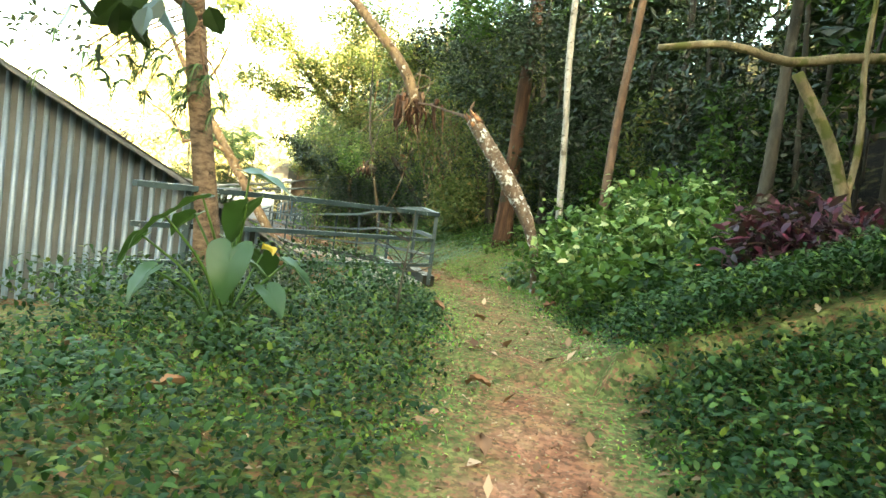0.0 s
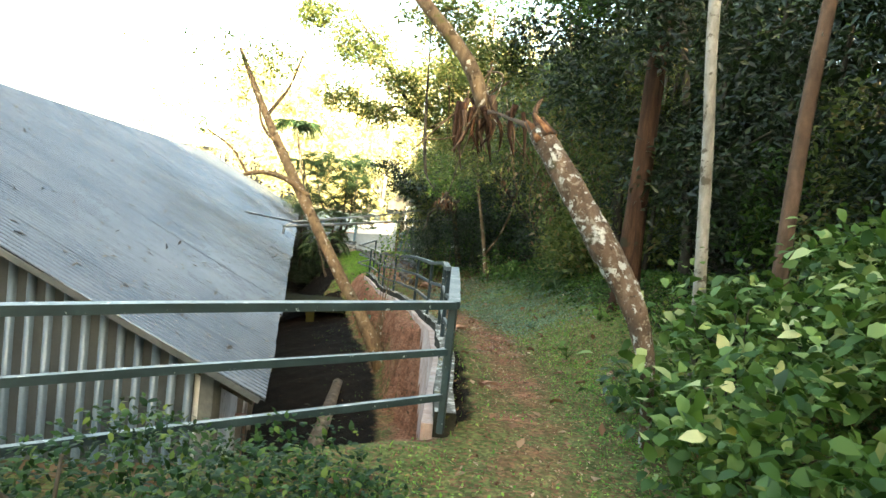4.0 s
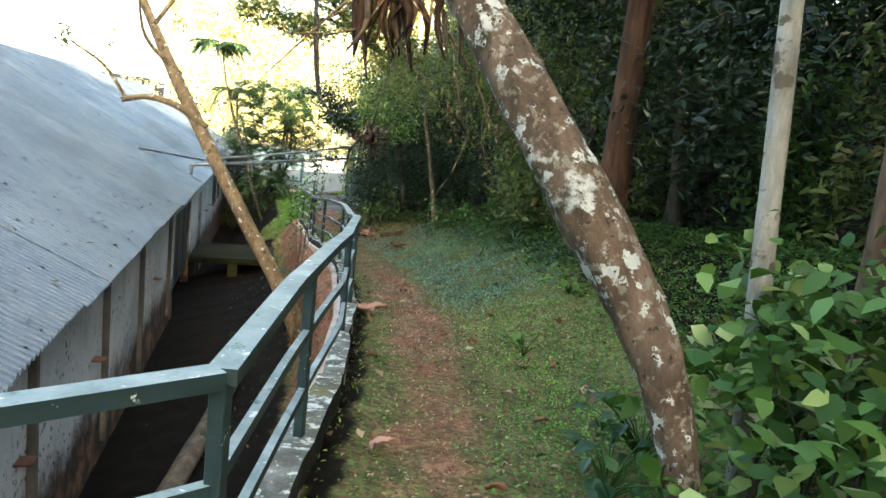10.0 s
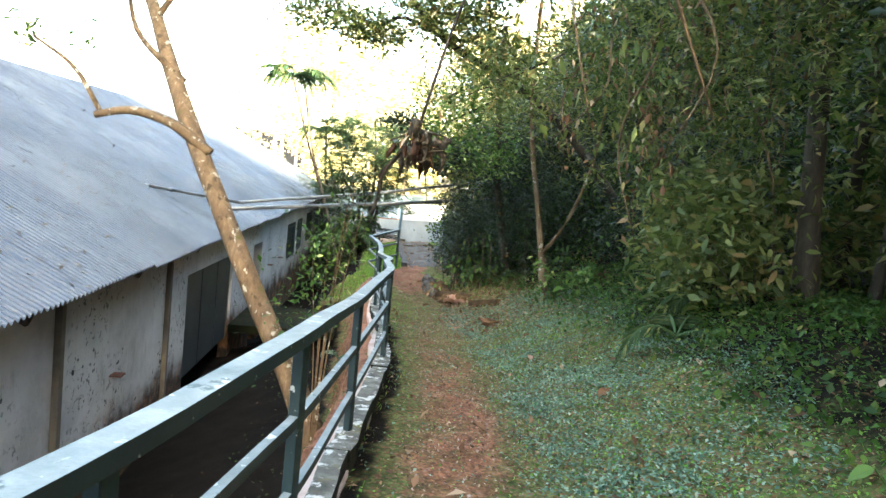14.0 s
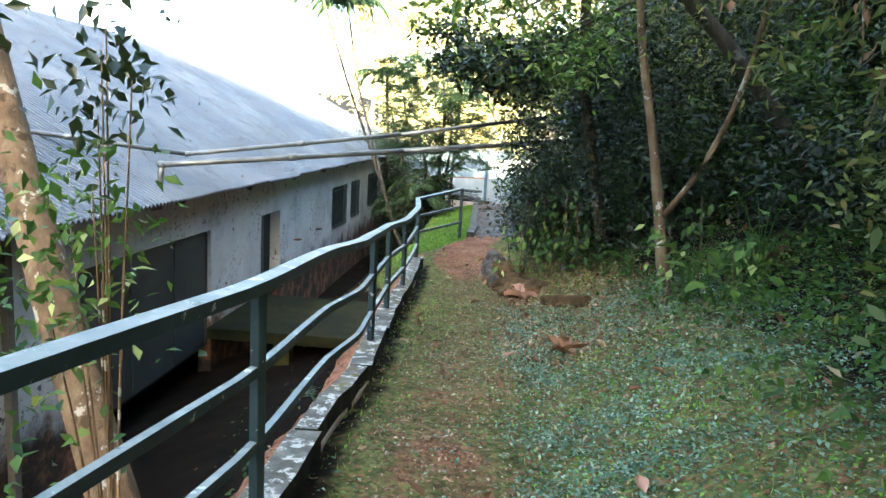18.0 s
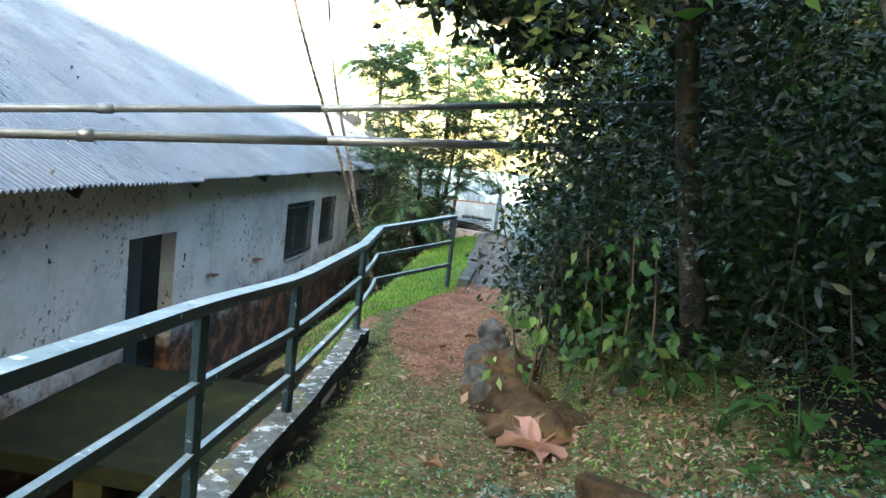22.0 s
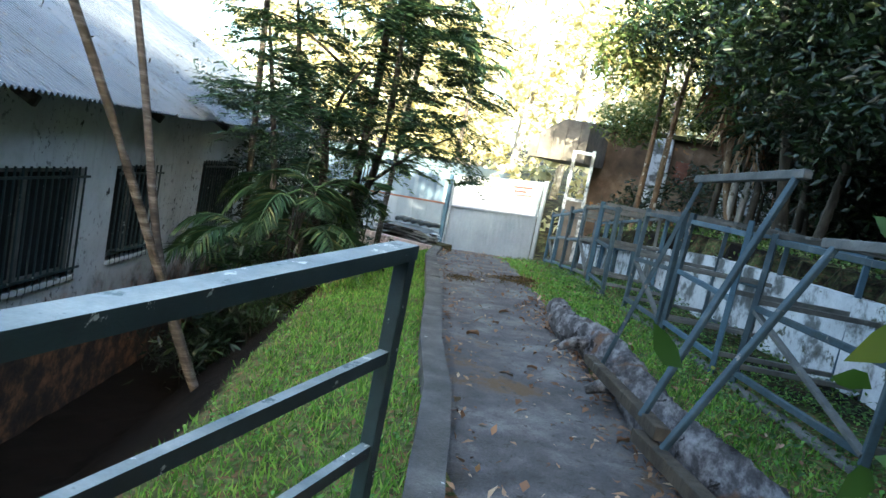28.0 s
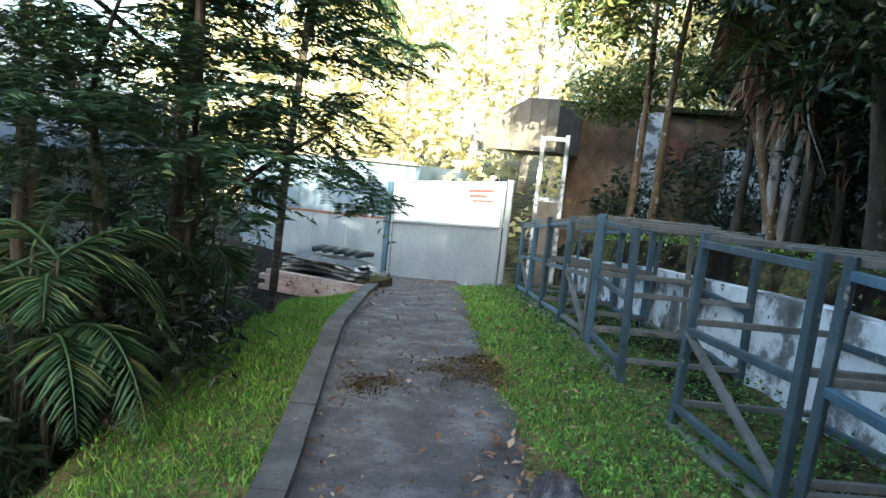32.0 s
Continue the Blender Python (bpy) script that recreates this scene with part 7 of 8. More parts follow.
    for k, (x, y, z) in enumerate([(-7.0, 40.9, 3.2), (-6.5, 40.4, 2.8), (-7.3, 41.2, 3.9), (-6.1, 40.2, 3.6), (-6.75, 40.6, 4.4)]):
        b = (-6.45 + r.normal(0, 0.12), 40.6 + r.normal(0, 0.1))
        part("stem", limb_mesh([(b[0], b[1], G(*b) - 0.1), ((b[0] + x) / 2 - 0.1, (b[1] + y) / 2, (G(*b) + z) / 2), (x, y, z)], [0.07, 0.06, 0.05], 8, 14, 0.06, 560 + k), BARK_PALE if k % 2 else BARK_TAN, screw)
        n = 90
        a = r.uniform(0, 6.283, n)
        up = r.uniform(-1.0, 0.7, n)
        ax = np.stack([np.cos(a), np.sin(a), up], -1)
        part("strap_leaves", leaf_mesh(np.tile([x, y, z], (n, 1)) + r.normal(0, 0.05, (n, 3)), (0.5, 0.95), (0.05, 0.08), axis=ax, seed=570 + k, fine=True), LEAF_DARK if k % 2 else LEAF_OLIVE, screw)
        n = 60
        a = r.uniform(0, 6.283, n)
        ax = np.stack([0.35 * np.cos(a), 0.35 * np.sin(a), np.full(n, -1.0)], -1)
        part("dry_skirt", leaf_mesh(np.tile([x, y, z - 0.1], (n, 1)) + r.normal(0, 0.08, (n, 3)), (0.6, 1.1), (0.04, 0.08), axis=ax, seed=580 + k, fine=True), LEAF_DEAD, screw)
    # tall dark trees beyond the hut
    for k in range(8):
        x, y = -6.6 + k * 1.35, 52.0 + (k % 3) * 1.6
        g, h = G(x, y), 10.5 + (k % 4)
        tree("dark_tree", "tall dark tree standing behind the old hut", [([(x, y, g - 0.2), (x + 0.2, y, g + h * 0.5), (x, y, g + h)], [0.2, 0.14, 0.05])],
             [(x + r.normal(0, 0.6), y, g + q * h, 1.9, 1.9, 1.5) for q in (0.3, 0.45, 0.6, 0.75, 0.92)], 2200, (0.35, 0.6), LEAF_DARK, BARK_DARK, 5600 + 7 * k, (0.4, 0.55), sides=8)
    # thin trunks before the old hut
    for k, (x, y, h) in enumerate([(-8.6, 42.6, 4.6), (-8.2, 42.2, 5.2), (-7.0, 41.4, 5.0), (-6.3, 40.4, 5.4), (-5.6, 39.2, 5.2)]):
        g = G(x, y)
        tree("slim_tree", "slender bare-stemmed tree before the old hut", [([(x, y, g - 0.1), (x + 0.05, y, g + h * 0.5), (x + 0.3 * math.sin(k * 2.1), y, g + h)], [0.07, 0.055, 0.03])],
             [(x + 0.2, y, g + h, 1.2, 1.2, 0.8), (x - 0.2, y, g + h * 0.72, 0.9, 0.9, 0.5)], 900, (0.08, 0.17), LEAF_OLIVE if k < 2 else LEAF_DARK, BARK_TAN if k < 2 else BARK_DARK, 1900 + 5 * k)


late_growth()


# ---- growth near the start ----
tree("mossy_branch_tree", "small tree with a long mossy branch reaching over the bank", [
    ([(5.1, 8.5, G(5.1, 8.5) - 0.1), (5.06, 8.5, 1.8), (4.7, 8.5, 2.86), (4.14, 8.5, 3.7)], [0.10, 0.085, 0.08, 0.075]),
    ([(5.4, 8.6, 4.05), (4.7, 8.5, 3.95), (4.05, 8.5, 3.82), (3.25, 8.5, 3.93), (2.39, 8.5, 3.79)], [0.07, 0.065, 0.058, 0.05, 0.042]),
    ([(4.98, 8.5, 2.1), (5.05, 8.5, 2.9), (4.96, 8.5, 3.9), (5.0, 8.5, 5.2)], [0.05, 0.045, 0.04, 0.03])],
     [(5.2, 8.6, 5.6, 1.2, 1.2, 0.8)], 700, (0.10, 0.18), LEAF_MID, BARK_MOSS, 24)


def broad_twig():
    """Dark broad leaves hanging into view over the start of the path."""
    r = np.random.default_rng(12)
    root = thing("overhanging_branch", "thin branch with dark broad leaves hanging over the creeper", "branch")
    part("twig", limb_mesh([(-2.72, 6.2, 3.1), (-2.1, 4.6, 2.9), (-1.62, 3.2, 2.45), (-1.3, 2.9, 2.3)], [0.03, 0.02, 0.012, 0.006], 6, 12, 0.05, 3), BARK_BROWN, root)
    for i in range(16):
        c = np.array([-1.5, 3.2, 2.24]) + r.normal(0, 1, 3) * (0.20, 0.18, 0.09)
        bm = bmesh.new()
        outline = [(0, 0), (-0.28, 0.2), (-0.38, 0.5), (-0.22, 0.8), (0, 1.0), (0.22, 0.8), (0.38, 0.5), (0.28, 0.2)]
        vs = [bm.verts.new((u, v, 0.25 * abs(u) - 0.15 * v * v)) for u, v in outline]
        m0 = bm.verts.new((0, 0.5, -0.05))
        for j in range(8):
            bm.faces.new((vs[j], vs[(j + 1) % 8], m0))
        bmesh.ops.transform(bm, matrix=Matrix.Translation(c) @ Euler((r.uniform(-2.2, -0.9), r.uniform(-0.5, 0.5), r.uniform(0, 6.28))).to_matrix().to_4x4() @ Matrix.Scale(r.uniform(0.12, 0.2), 4), verts=bm.verts)
        part("leaf", bm, LEAF_DARK, root)


broad_twig()


def bare_sapling():
    """Dead twigs standing in the creeper before the railing."""
    r = np.random.default_rng(19)
    root = thing("bare_sapling", "leafless grey sapling with fine dead twigs", "sapling")
    base = np.array([-0.27, 5.2, G(-0.27, 5.2) - 0.05])
    part("stem", limb_mesh([base, base + (0.02, 0, 0.45), base + (0.06, 0.02, 1.0)], [0.012, 0.009, 0.004], 6, 10, 0.05, 1), BARK_DARK, root)
    for k in range(14):
        s = base + np.array([0.03, 0.0, r.uniform(0.25, 0.9)])
        a = r.uniform(0, 6.28)
        e = s + np.array([math.cos(a) * 0.3, math.sin(a) * 0.2, r.uniform(0.05, 0.3)])
        part("twig", limb_mesh([s, (s + e) / 2 + r.normal(0, 0.03, 3), e], [0.005, 0.004, 0.002], 4, 6, 0.05, k), BARK_DARK, root)


bare_sapling()


def feathery_twigs():
    r = np.random.default_rng(14)
    for k in range(9):
        root = thing("feathery_twig", "drooping twig with small feathery leaflets", "twig", "twigs of the rough-barked tree")
        s = np.array([-2.3, 6.0, 2.6 + 0.06 * k])
        e = np.array([-1.95 - 0.24 * k, 5.75 + r.normal(0, 0.15), 2.12 + r.normal(0, 0.12)])
        part("twig", limb_mesh([s, (s + e) / 2 + (0, 0, 0.12), e], [0.010, 0.007, 0.003], 5, 8, 0.05, k), BARK_BROWN, root)
        for j in range(3):
            b = s + (e - s) * (0.5 + 0.22 * j) + (0, 0, 0.03)
            frond(root, b, r.uniform(0, 6.28), 0.26, 1.5, 2300 + 10 * k + j, 16, 0.06, FEATHER)


feathery_twigs()


def lime_sprig():
    """A leafy sapling beside the railing: dark leaves at its top, fresh lime ones below."""
    r = np.random.default_rng(16)
    root = thing("leafy_sapling", "thin sapling with dark upper leaves and fresh lime lower leaves", "sapling")
    foot = np.array([-3.5, 18.0, G(-3.5, 18.0) - 0.05])
    for k, (x, y, z, n, s) in enumerate([(-3.12, 17.75, 2.0, 46, 0.12), (-3.08, 17.7, 1.80, 46, 0.12), (-2.95, 17.72, 1.70, 22, 0.08), (-3.18, 17.75, 1.58, 40, 0.10), (-3.22, 17.75, 1.32, 70, 0.14), (-3.36, 17.75, 1.15, 80, 0.15), (-3.5, 17.7, 1.0, 60, 0.14), (-3.25, 17.8, 0.95, 60, 0.13), (-3.42, 17.8, 0.78, 50, 0.13)]):
        e = np.array([x, y, z])
        part("twig", limb_mesh([foot, (0.6 * foot[0] + 0.4 * x, 0.6 * foot[1] + 0.4 * y, 0.35 * foot[2] + 0.65 * (z - 0.1)), e], [0.011, 0.008, 0.003], 5, 9, 0.05, k), BARK_TAN, root)
        p = e + r.normal(0, s, (n, 3))
        part("foliage", leaf_mesh(p, (0.045, 0.085), (0.4, 0.55), axis=r.normal(0, 1, (n, 3)) + (0, 0, -0.5), seed=60 + k), LEAF_DARK if k < 4 else LEAF_LIME if k % 2 else LEAF_MID, root)


lime_sprig()


def bend_growth():
    """Bushes and climbing leaves close over the rocks at the bend."""
    r = np.random.default_rng(18)
    for k, (x, y, z, rx, rz, m) in enumerate([(-4.55, 25.9, 0.45, 0.55, 0.55, LEAF_DARK), (-4.75, 26.5, 0.7, 0.55, 0.8, LEAF_DARK), (-5.0, 27.2, 0.6, 0.5, 0.8, LEAF_DARK), (-4.9, 27.9, 1.0, 0.5, 0.9, LEAF_DARK), (-4.4, 25.4, 1.5, 0.5, 0.7, LEAF_DARK),
                                              (-4.9, 26.4, 1.8, 0.6, 0.6, LEAF_OLIVE), (-5.1, 28.4, 0.5, 0.5, 0.7, LEAF_MID), (-2.9, 25.2, 1.6, 0.7, 0.9, LEAF_DARK)]):
        shrub("bush", "dark glossy bush growing over the rocks at the bend", [(x, y, z, rx, rx, rz)], 1900, (0.04, 0.095), m, 2600 + 11 * k, (0.35, 0.5), 3, up=0.4)
    for k, (x, y, z0, z1) in enumerate([(-1.98, 22.66, -0.2, 0.9), (-1.75, 22.8, 0.0, 1.2), (-3.06, 25.8, 0.2, 2.6), (-1.4, 22.4, -0.1, 0.8), (-4.14, 25.2, 0.0, 0.95), (-3.78, 25.05, 0.05, 1.0), (-4.42, 25.1, -0.25, 0.5), (-3.58, 24.95, 0.0, 0.8), (-3.95, 25.1, -0.1, 0.5)]):
        root = thing("climbing_vine", "climbing vine with pale lime leaves", "vine")
        part("stem", limb_mesh([(x, y, z0 - 0.2), (x + 0.05, y - 0.03, (z0 + z1) / 2), (x, y, z1)], [0.012, 0.01, 0.005], 5, 8, 0.1, k), BARK_BROWN, root)
        n = 34 if k < 4 else 20
        p = np.array([x, y - 0.1, 0]) + r.normal(0, 1, (n, 3)) * (0.14, 0.08, 0.0)
        p[:, 2] = r.uniform(z0, z1, n)
        part("foliage", leaf_mesh(p, (0.07, 0.14), (0.45, 0.6), axis=np.tile([0, -0.4, -0.8], (n, 1)) + r.normal(0, 0.4, (n, 3)), normal=np.tile([0, -1.0, 0.5], (n, 1)) + r.normal(0, 0.3, (n, 3)), seed=70 + k), LEAF_LIME if k in (0, 3, 6) else LEAF_MID, root)


bend_growth()


# ---- beyond: sunlit woods, the belts added behind and beside to block the sun ----
def far_woods():
    r = np.random.default_rng(99)
    k = 0
    # the last two belts are additions that shade the path
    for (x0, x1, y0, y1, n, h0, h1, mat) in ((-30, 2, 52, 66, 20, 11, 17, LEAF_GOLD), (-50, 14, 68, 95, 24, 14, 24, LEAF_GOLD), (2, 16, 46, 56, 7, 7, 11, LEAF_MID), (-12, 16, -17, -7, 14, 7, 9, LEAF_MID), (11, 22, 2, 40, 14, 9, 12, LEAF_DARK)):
        for i in range(n):
            x, y = r.uniform(x0, x1), r.uniform(y0, y1)
            g, h = G(x, y), r.uniform(h0, h1)
            w = h * 0.23
            clouds = [(x + r.normal(0, w * 0.7), y + r.normal(0, w * 0.7), g + h * (r.uniform(0.06, 1.0) if y > 45 else r.uniform(0.35, 1.0)), w, w, w * 0.7) for _ in range(9 if y > 45 else 6)]
            tree("distant_tree", "tall tree added around the path to block the sun" if y < 45 else "sunlit tree on the slope beyond the gate", [([(x, y, g - 0.2), (x + r.normal(0, 0.3), y, g + h * 0.5), (x + r.normal(0, 0.5), y, g + h)], [h * 0.011, h * 0.008, h * 0.003])], clouds, 1700 if y > 45 else 1000, (0.28, 0.5), mat, BARK_PALE if y > 45 else BARK_DARK, 5000 + 3 * k, (0.45, 0.65), sides=8)
            k += 1


far_woods()


# ---- ground cover ----
def cover(name, label, x0, x1, y0, y1, n, keep, lift, leaf, mat, width=(0.5, 0.7), seed=0, up=0.75, category="ground cover", fine=False, base=0.004):
    r = np.random.default_rng(seed)
    x, y = r.uniform(x0, x1, n), r.uniform(y0, y1, n)
    d, side, yb = along(EDGE, x, y)
    w, _, yw = along(STEPS, x, y)
    ok = keep(x, y, d, side, w, yb) > r.uniform(0, 1, n)
    x, y = x[ok], y[ok]
    lim = lift(x, y, d[ok], side[ok], w[ok]) if callable(lift) else lift
    z = gz(x, y) + r.uniform(0, 1, len(x)) ** 0.7 * lim + base
    part_ob = part(name, leaf_mesh(np.stack([x, y, z], -1), leaf, width, seed=seed, up=up, droop=0.0, fine=fine), mat)
    tagged(part_ob, label, category, kind="stuff")


def blades(name, label, x0, x1, y0, y1, n, keep, high, seed):
    """Grass blades standing up."""
    r = np.random.default_rng(seed)
    x, y = r.uniform(x0, x1, n), r.uniform(y0, y1, n)
    d, side, yb = along(EDGE, x, y)
    w, _, _ = along(STEPS, x, y)
    ok = keep(x, y, d, side, w, yb) > r.uniform(0, 1, n)
    x, y = x[ok], y[ok]
    p = np.stack([x, y, gz(x, y) - 0.005], -1)
    ax = r.normal(0, 0.55, p.shape)
    ax[:, 2] = 1.0
    tagged(part(name, leaf_mesh(p, high, (0.10, 0.18), axis=ax, normal=r.standard_normal(p.shape), seed=seed), GRASS), label, "grass", kind="stuff")


noise2 = lambda x, y, s: 0.5 + 0.5 * np.sin(x * 1.9 * s + 1.7 * np.sin(y * 1.3 * s)) * np.sin(y * 2.3 * s + 1.1 * np.sin(x * 1.7 * s + 2))
# deep creeper left of the path at the start, and right of it
cover("ground_creeper", "knee-high carpet of small green creeper leaves", -5.5, 0.6, -1.0, 7.6, 88000, lambda x, y, d, s, w, yb: (s < 0) * smooth(0.45, 0.95, w) * (1 - smooth(4.2, 5.4, -x + noise2(x, y, 0.5))),
      lambda x, y, d, s, w: 0.05 + 0.50 * smooth(0.5, 1.4, w) * (0.35 + 0.65 * noise2(x, y, 1.6)), (0.030, 0.062), LEAF_CREEPER, seed=1, fine=True)
cover("ground_creeper", "low green creeper closing the verge of the trodden path", 0.9, 4.6, 0.8, 5.6, 26000, lambda x, y, d, s, w, yb: smooth(0.5, 0.8, w), 0.34, (0.035, 0.07), LEAF_CREEPER, seed=20, fine=True)
cover("ground_creeper", "deep green creeper leaves right of the trodden path", 0.4, 6.5, -1.0, 8.2, 110000, lambda x, y, d, s, w, yb: smooth(0.45, 0.95, w) * (1 - smooth(4.6, 6.3, x + noise2(x, y, 0.5))) * (1 - smooth(7.2, 8.2, y + noise2(x, y, 0.7))),
      lambda x, y, d, s, w: 0.05 + 0.42 * smooth(0.5, 1.6, w) * (0.35 + 0.65 * noise2(x, y, 1.4)), (0.030, 0.062), LEAF_CREEPER, seed=2, fine=True)
# low clover and moss on the path
cover("clover", "low clover and weeds in the trodden grass", -7.2, 3.0, 3.0, 28.3, 490000, lambda x, y, d, s, w, yb: (s < 0) * (d < 4.2) * (0.15 + 0.85 * smooth(0.2, 0.5, d)) * (0.05 + 0.85 * smooth(0.2, 0.95, w)) * (0.30 + 0.70 * noise2(x, y, 2.2)) * (1 - 0.62 * smooth(14.0, 16.5, y) * (1 - smooth(24.5, 26.0, y))),
      0.03, (0.014, 0.036), LEAF_GROUND, seed=3)
cover("blue_clover", "patch of grey-green ground ivy beside the path", -4.5, 1.0, 13.2, 23.8, 190000, lambda x, y, d, s, w, yb: (s < 0) * (0.05 + 0.95 * smooth(1.0, 1.6, d)) * (1 - smooth(2.9, 3.6, d)) * (0.12 + 0.88 * noise2(x, y, 1.6) ** 2 + 0.2 * noise2(x, y, 0.7)) * smooth(14.2, 16, y),
      0.04, (0.016, 0.042), LEAF_BLUE, seed=4)
blades("grass", "short grass blades on the path verge", -7.2, 3.0, 3.0, 28.0, 60000, lambda x, y, d, s, w, yb: (s < 0) * (d < 2.8) * smooth(0.25, 0.9, w) * noise2(x, y, 1.4), (0.03, 0.07), 5)
blades("lawn", "bright mown grass sloping down beside the lane kerb", -13.5, -6.8, 26.4, 42.5, 170000, lambda x, y, d, s, w, yb: (s > 0) * (d < 1.5) * (d > 0.03) * (1 - smooth(0.95, 1.35, d)) * smooth(26.5, 27.2, yb), (0.035, 0.085), 6)
blades("lawn", "grass strip between the lane and the racks", -12, -5.0, 29.5, 42.5, 130000, lambda x, y, d, s, w, yb: (s < 0) * smooth(1.28, 1.48, d + 0.1 * np.sin(y * 3.1)) * (1 - smooth(1.9, 2.5, d)), (0.035, 0.085), 7)
cover("clover", "low clover leaves in the grass strip beside the lane", -11.8, -4.6, 29.6, 42.5, 60000, lambda x, y, d, s, w, yb: (s < 0) * smooth(1.3, 1.55, d + 0.1 * np.sin(y * 3.1)) * (1 - smooth(2.6, 3.4, d)) * (0.3 + 0.7 * noise2(x, y, 1.7)), 0.05, (0.02, 0.045), LEAF_CLOVER, seed=18)
cover("clover", "low clover leaves in the mown bank below the kerb", -13.3, -7.0, 27.0, 42.0, 26000, lambda x, y, d, s, w, yb: (s > 0) * (d < 1.3) * (d > 0.05) * (0.15 + 0.6 * noise2(x, y, 1.9)), 0.04, (0.02, 0.04), LEAF_CLOVER, seed=19)
cover("weeds", "low dark weeds under the racks", -11.5, -4.2, 28.6, 42.5, 40000, lambda x, y, d, s, w, yb: (s < 0) * smooth(1.5, 2.3, d) * (d < 3.3), 0.09, (0.03, 0.06), LEAF_MID, seed=8)
cover("weeds", "grass and weeds on top of the low wall", -9.5, -2.0, 28.6, 44.5, 16000, lambda x, y, d, s, w, yb: (s < 0) * (d > 3.5) * (d < 5.5), 0.12, (0.04, 0.08), LEAF_LIME, seed=9)
cover("weeds", "taller dark green weeds along the foot of the bank", -3.5, 4.5, 8.5, 24.0, 90000, lambda x, y, d, s, w, yb: (s < 0) * smooth(2.2, 3.2, d) * (1 - smooth(4.6, 5.6, d)) * (0.2 + 0.8 * noise2(x, y, 1.2)), 0.16, (0.04, 0.09), LEAF_MID, seed=16, up=0.6)
# leaf litter
dead = lambda x, y, d, s, w, yb: (s < 0) * (d < 5.0) * (0.25 + 0.5 * smooth(1.2, 2.6, d)) * (yb < 28)
cover("leaf_litter", "scattered dry brown leaves", -7.5, 4.5, 0.0, 28.0, 13000, dead, 0.015, (0.05, 0.13), LEAF_DEAD, (0.4, 0.6), 10, 0.9, "leaf litter")
cover("leaf_litter", "fine dry leaf crumbs on the soil", -7.5, 3.0, 0.0, 28.0, 250000, lambda x, y, d, s, w, yb: (s < 0) * (d < 3.4) * (0.2 + 0.8 * smooth(0.2, 0.5, d)) * (0.8 - 0.5 * smooth(0.3, 0.9, w)) * (0.35 + 0.65 * noise2(x + 3, y, 1.1)), 0.02, (0.012, 0.034), LEAF_DEAD, (0.4, 0.7), 11, 0.9, "leaf litter")
cover("leaf_litter", "dull pinkish-brown leaf crumbs trodden into the path", -6.5, 1.0, 12.5, 26.0, 90000, lambda x, y, d, s, w, yb: (s < 0) * (d < 2.6) * smooth(0.2, 0.5, d) * (0.25 + 0.75 * noise2(x + 1, y + 2, 0.9)) * (1 - 0.6 * smooth(0.6, 1.6, w)), 0.018, (0.012, 0.036), LEAF_CRUMB, (0.35, 0.7), 21, 0.85, "leaf litter")
cover("leaf_litter", "dry leaves along the lane", -12.5, -5.8, 28.6, 42.0, 42000, lambda x, y, d, s, w, yb: (s < 0) * (d > 0.15) * (d < 2.6) * (0.04 + 0.9 * np.exp(-((d - 1.22) / 0.16) ** 2) * (1 - smooth(33, 35.5, y)) + 0.25 * np.exp(-((d - 0.2) / 0.08) ** 2)), 0.012, (0.03, 0.09), LEAF_DEAD, (0.4, 0.6), 12, 0.9, "leaf litter", base=0.05)
cover("leaf_litter", "specks of dry leaf scattered on the concrete lane", -12.8, -6.5, 29.3, 43.0, 16000, lambda x, y, d, s, w, yb: (s < 0) * (d > 0.15) * (d < 1.4) * (0.15 + 0.5 * noise2(x, y, 0.8)), 0.006, (0.012, 0.045), LEAF_DEAD, (0.4, 0.7), 17, 0.95, "leaf litter", base=0.05)
cover("moss", "brown moss patches spread on the concrete lane", -10.1, -8.3, 34.6, 36.3, 26000, lambda x, y, d, s, w, yb: (s < 0) * (d > 0.2) * (d < 1.45) * np.clip((np.exp(-((x + 9.0) / 0.32) ** 2 - ((y - 35.75) / 0.36) ** 2) + 0.7 * np.exp(-((x + 9.45) / 0.22) ** 2 - ((y - 35.05) / 0.24) ** 2)) * 1.6 * noise2(x, y, 4.0), 0, 1),
      0.004, (0.012, 0.034), MOSS_BROWN, (0.5, 0.8), 23, 0.95, "moss", base=0.048)
cover("leaf_litter", "dry leaves and soil crumbs in the ditch", -9.5, -0.4, 9.0, 26.0, 5000, lambda x, y, d, s, w, yb: (s > 0) * (0.6 * (d < 0.7) + 0.06 * (d < 2.6)), 0.01, (0.02, 0.06), LEAF_DEAD, (0.4, 0.6), 13, 0.9, "leaf litter")
cover("ditch_weeds", "low green weeds in the ditch", -9.5, -0.4, 9.0, 27.0, 6000, lambda x, y, d, s, w, yb: (s > 0) * (d < 1.8) * noise2(x, y, 1.5), 0.06, (0.03, 0.06), LEAF_MID, seed=14)


cover("leaf_litter", "drift of red-brown dry leaves on the bank at the bend", -6.0, -1.0, 21.5, 27.5, 16000, lambda x, y, d, s, w, yb: (s < 0) * smooth(1.1, 1.5, d) * (1 - smooth(2.6, 3.2, d)), 0.03, (0.03, 0.08), LEAF_DEAD, (0.3, 0.5), 15, 0.7, "leaf litter")


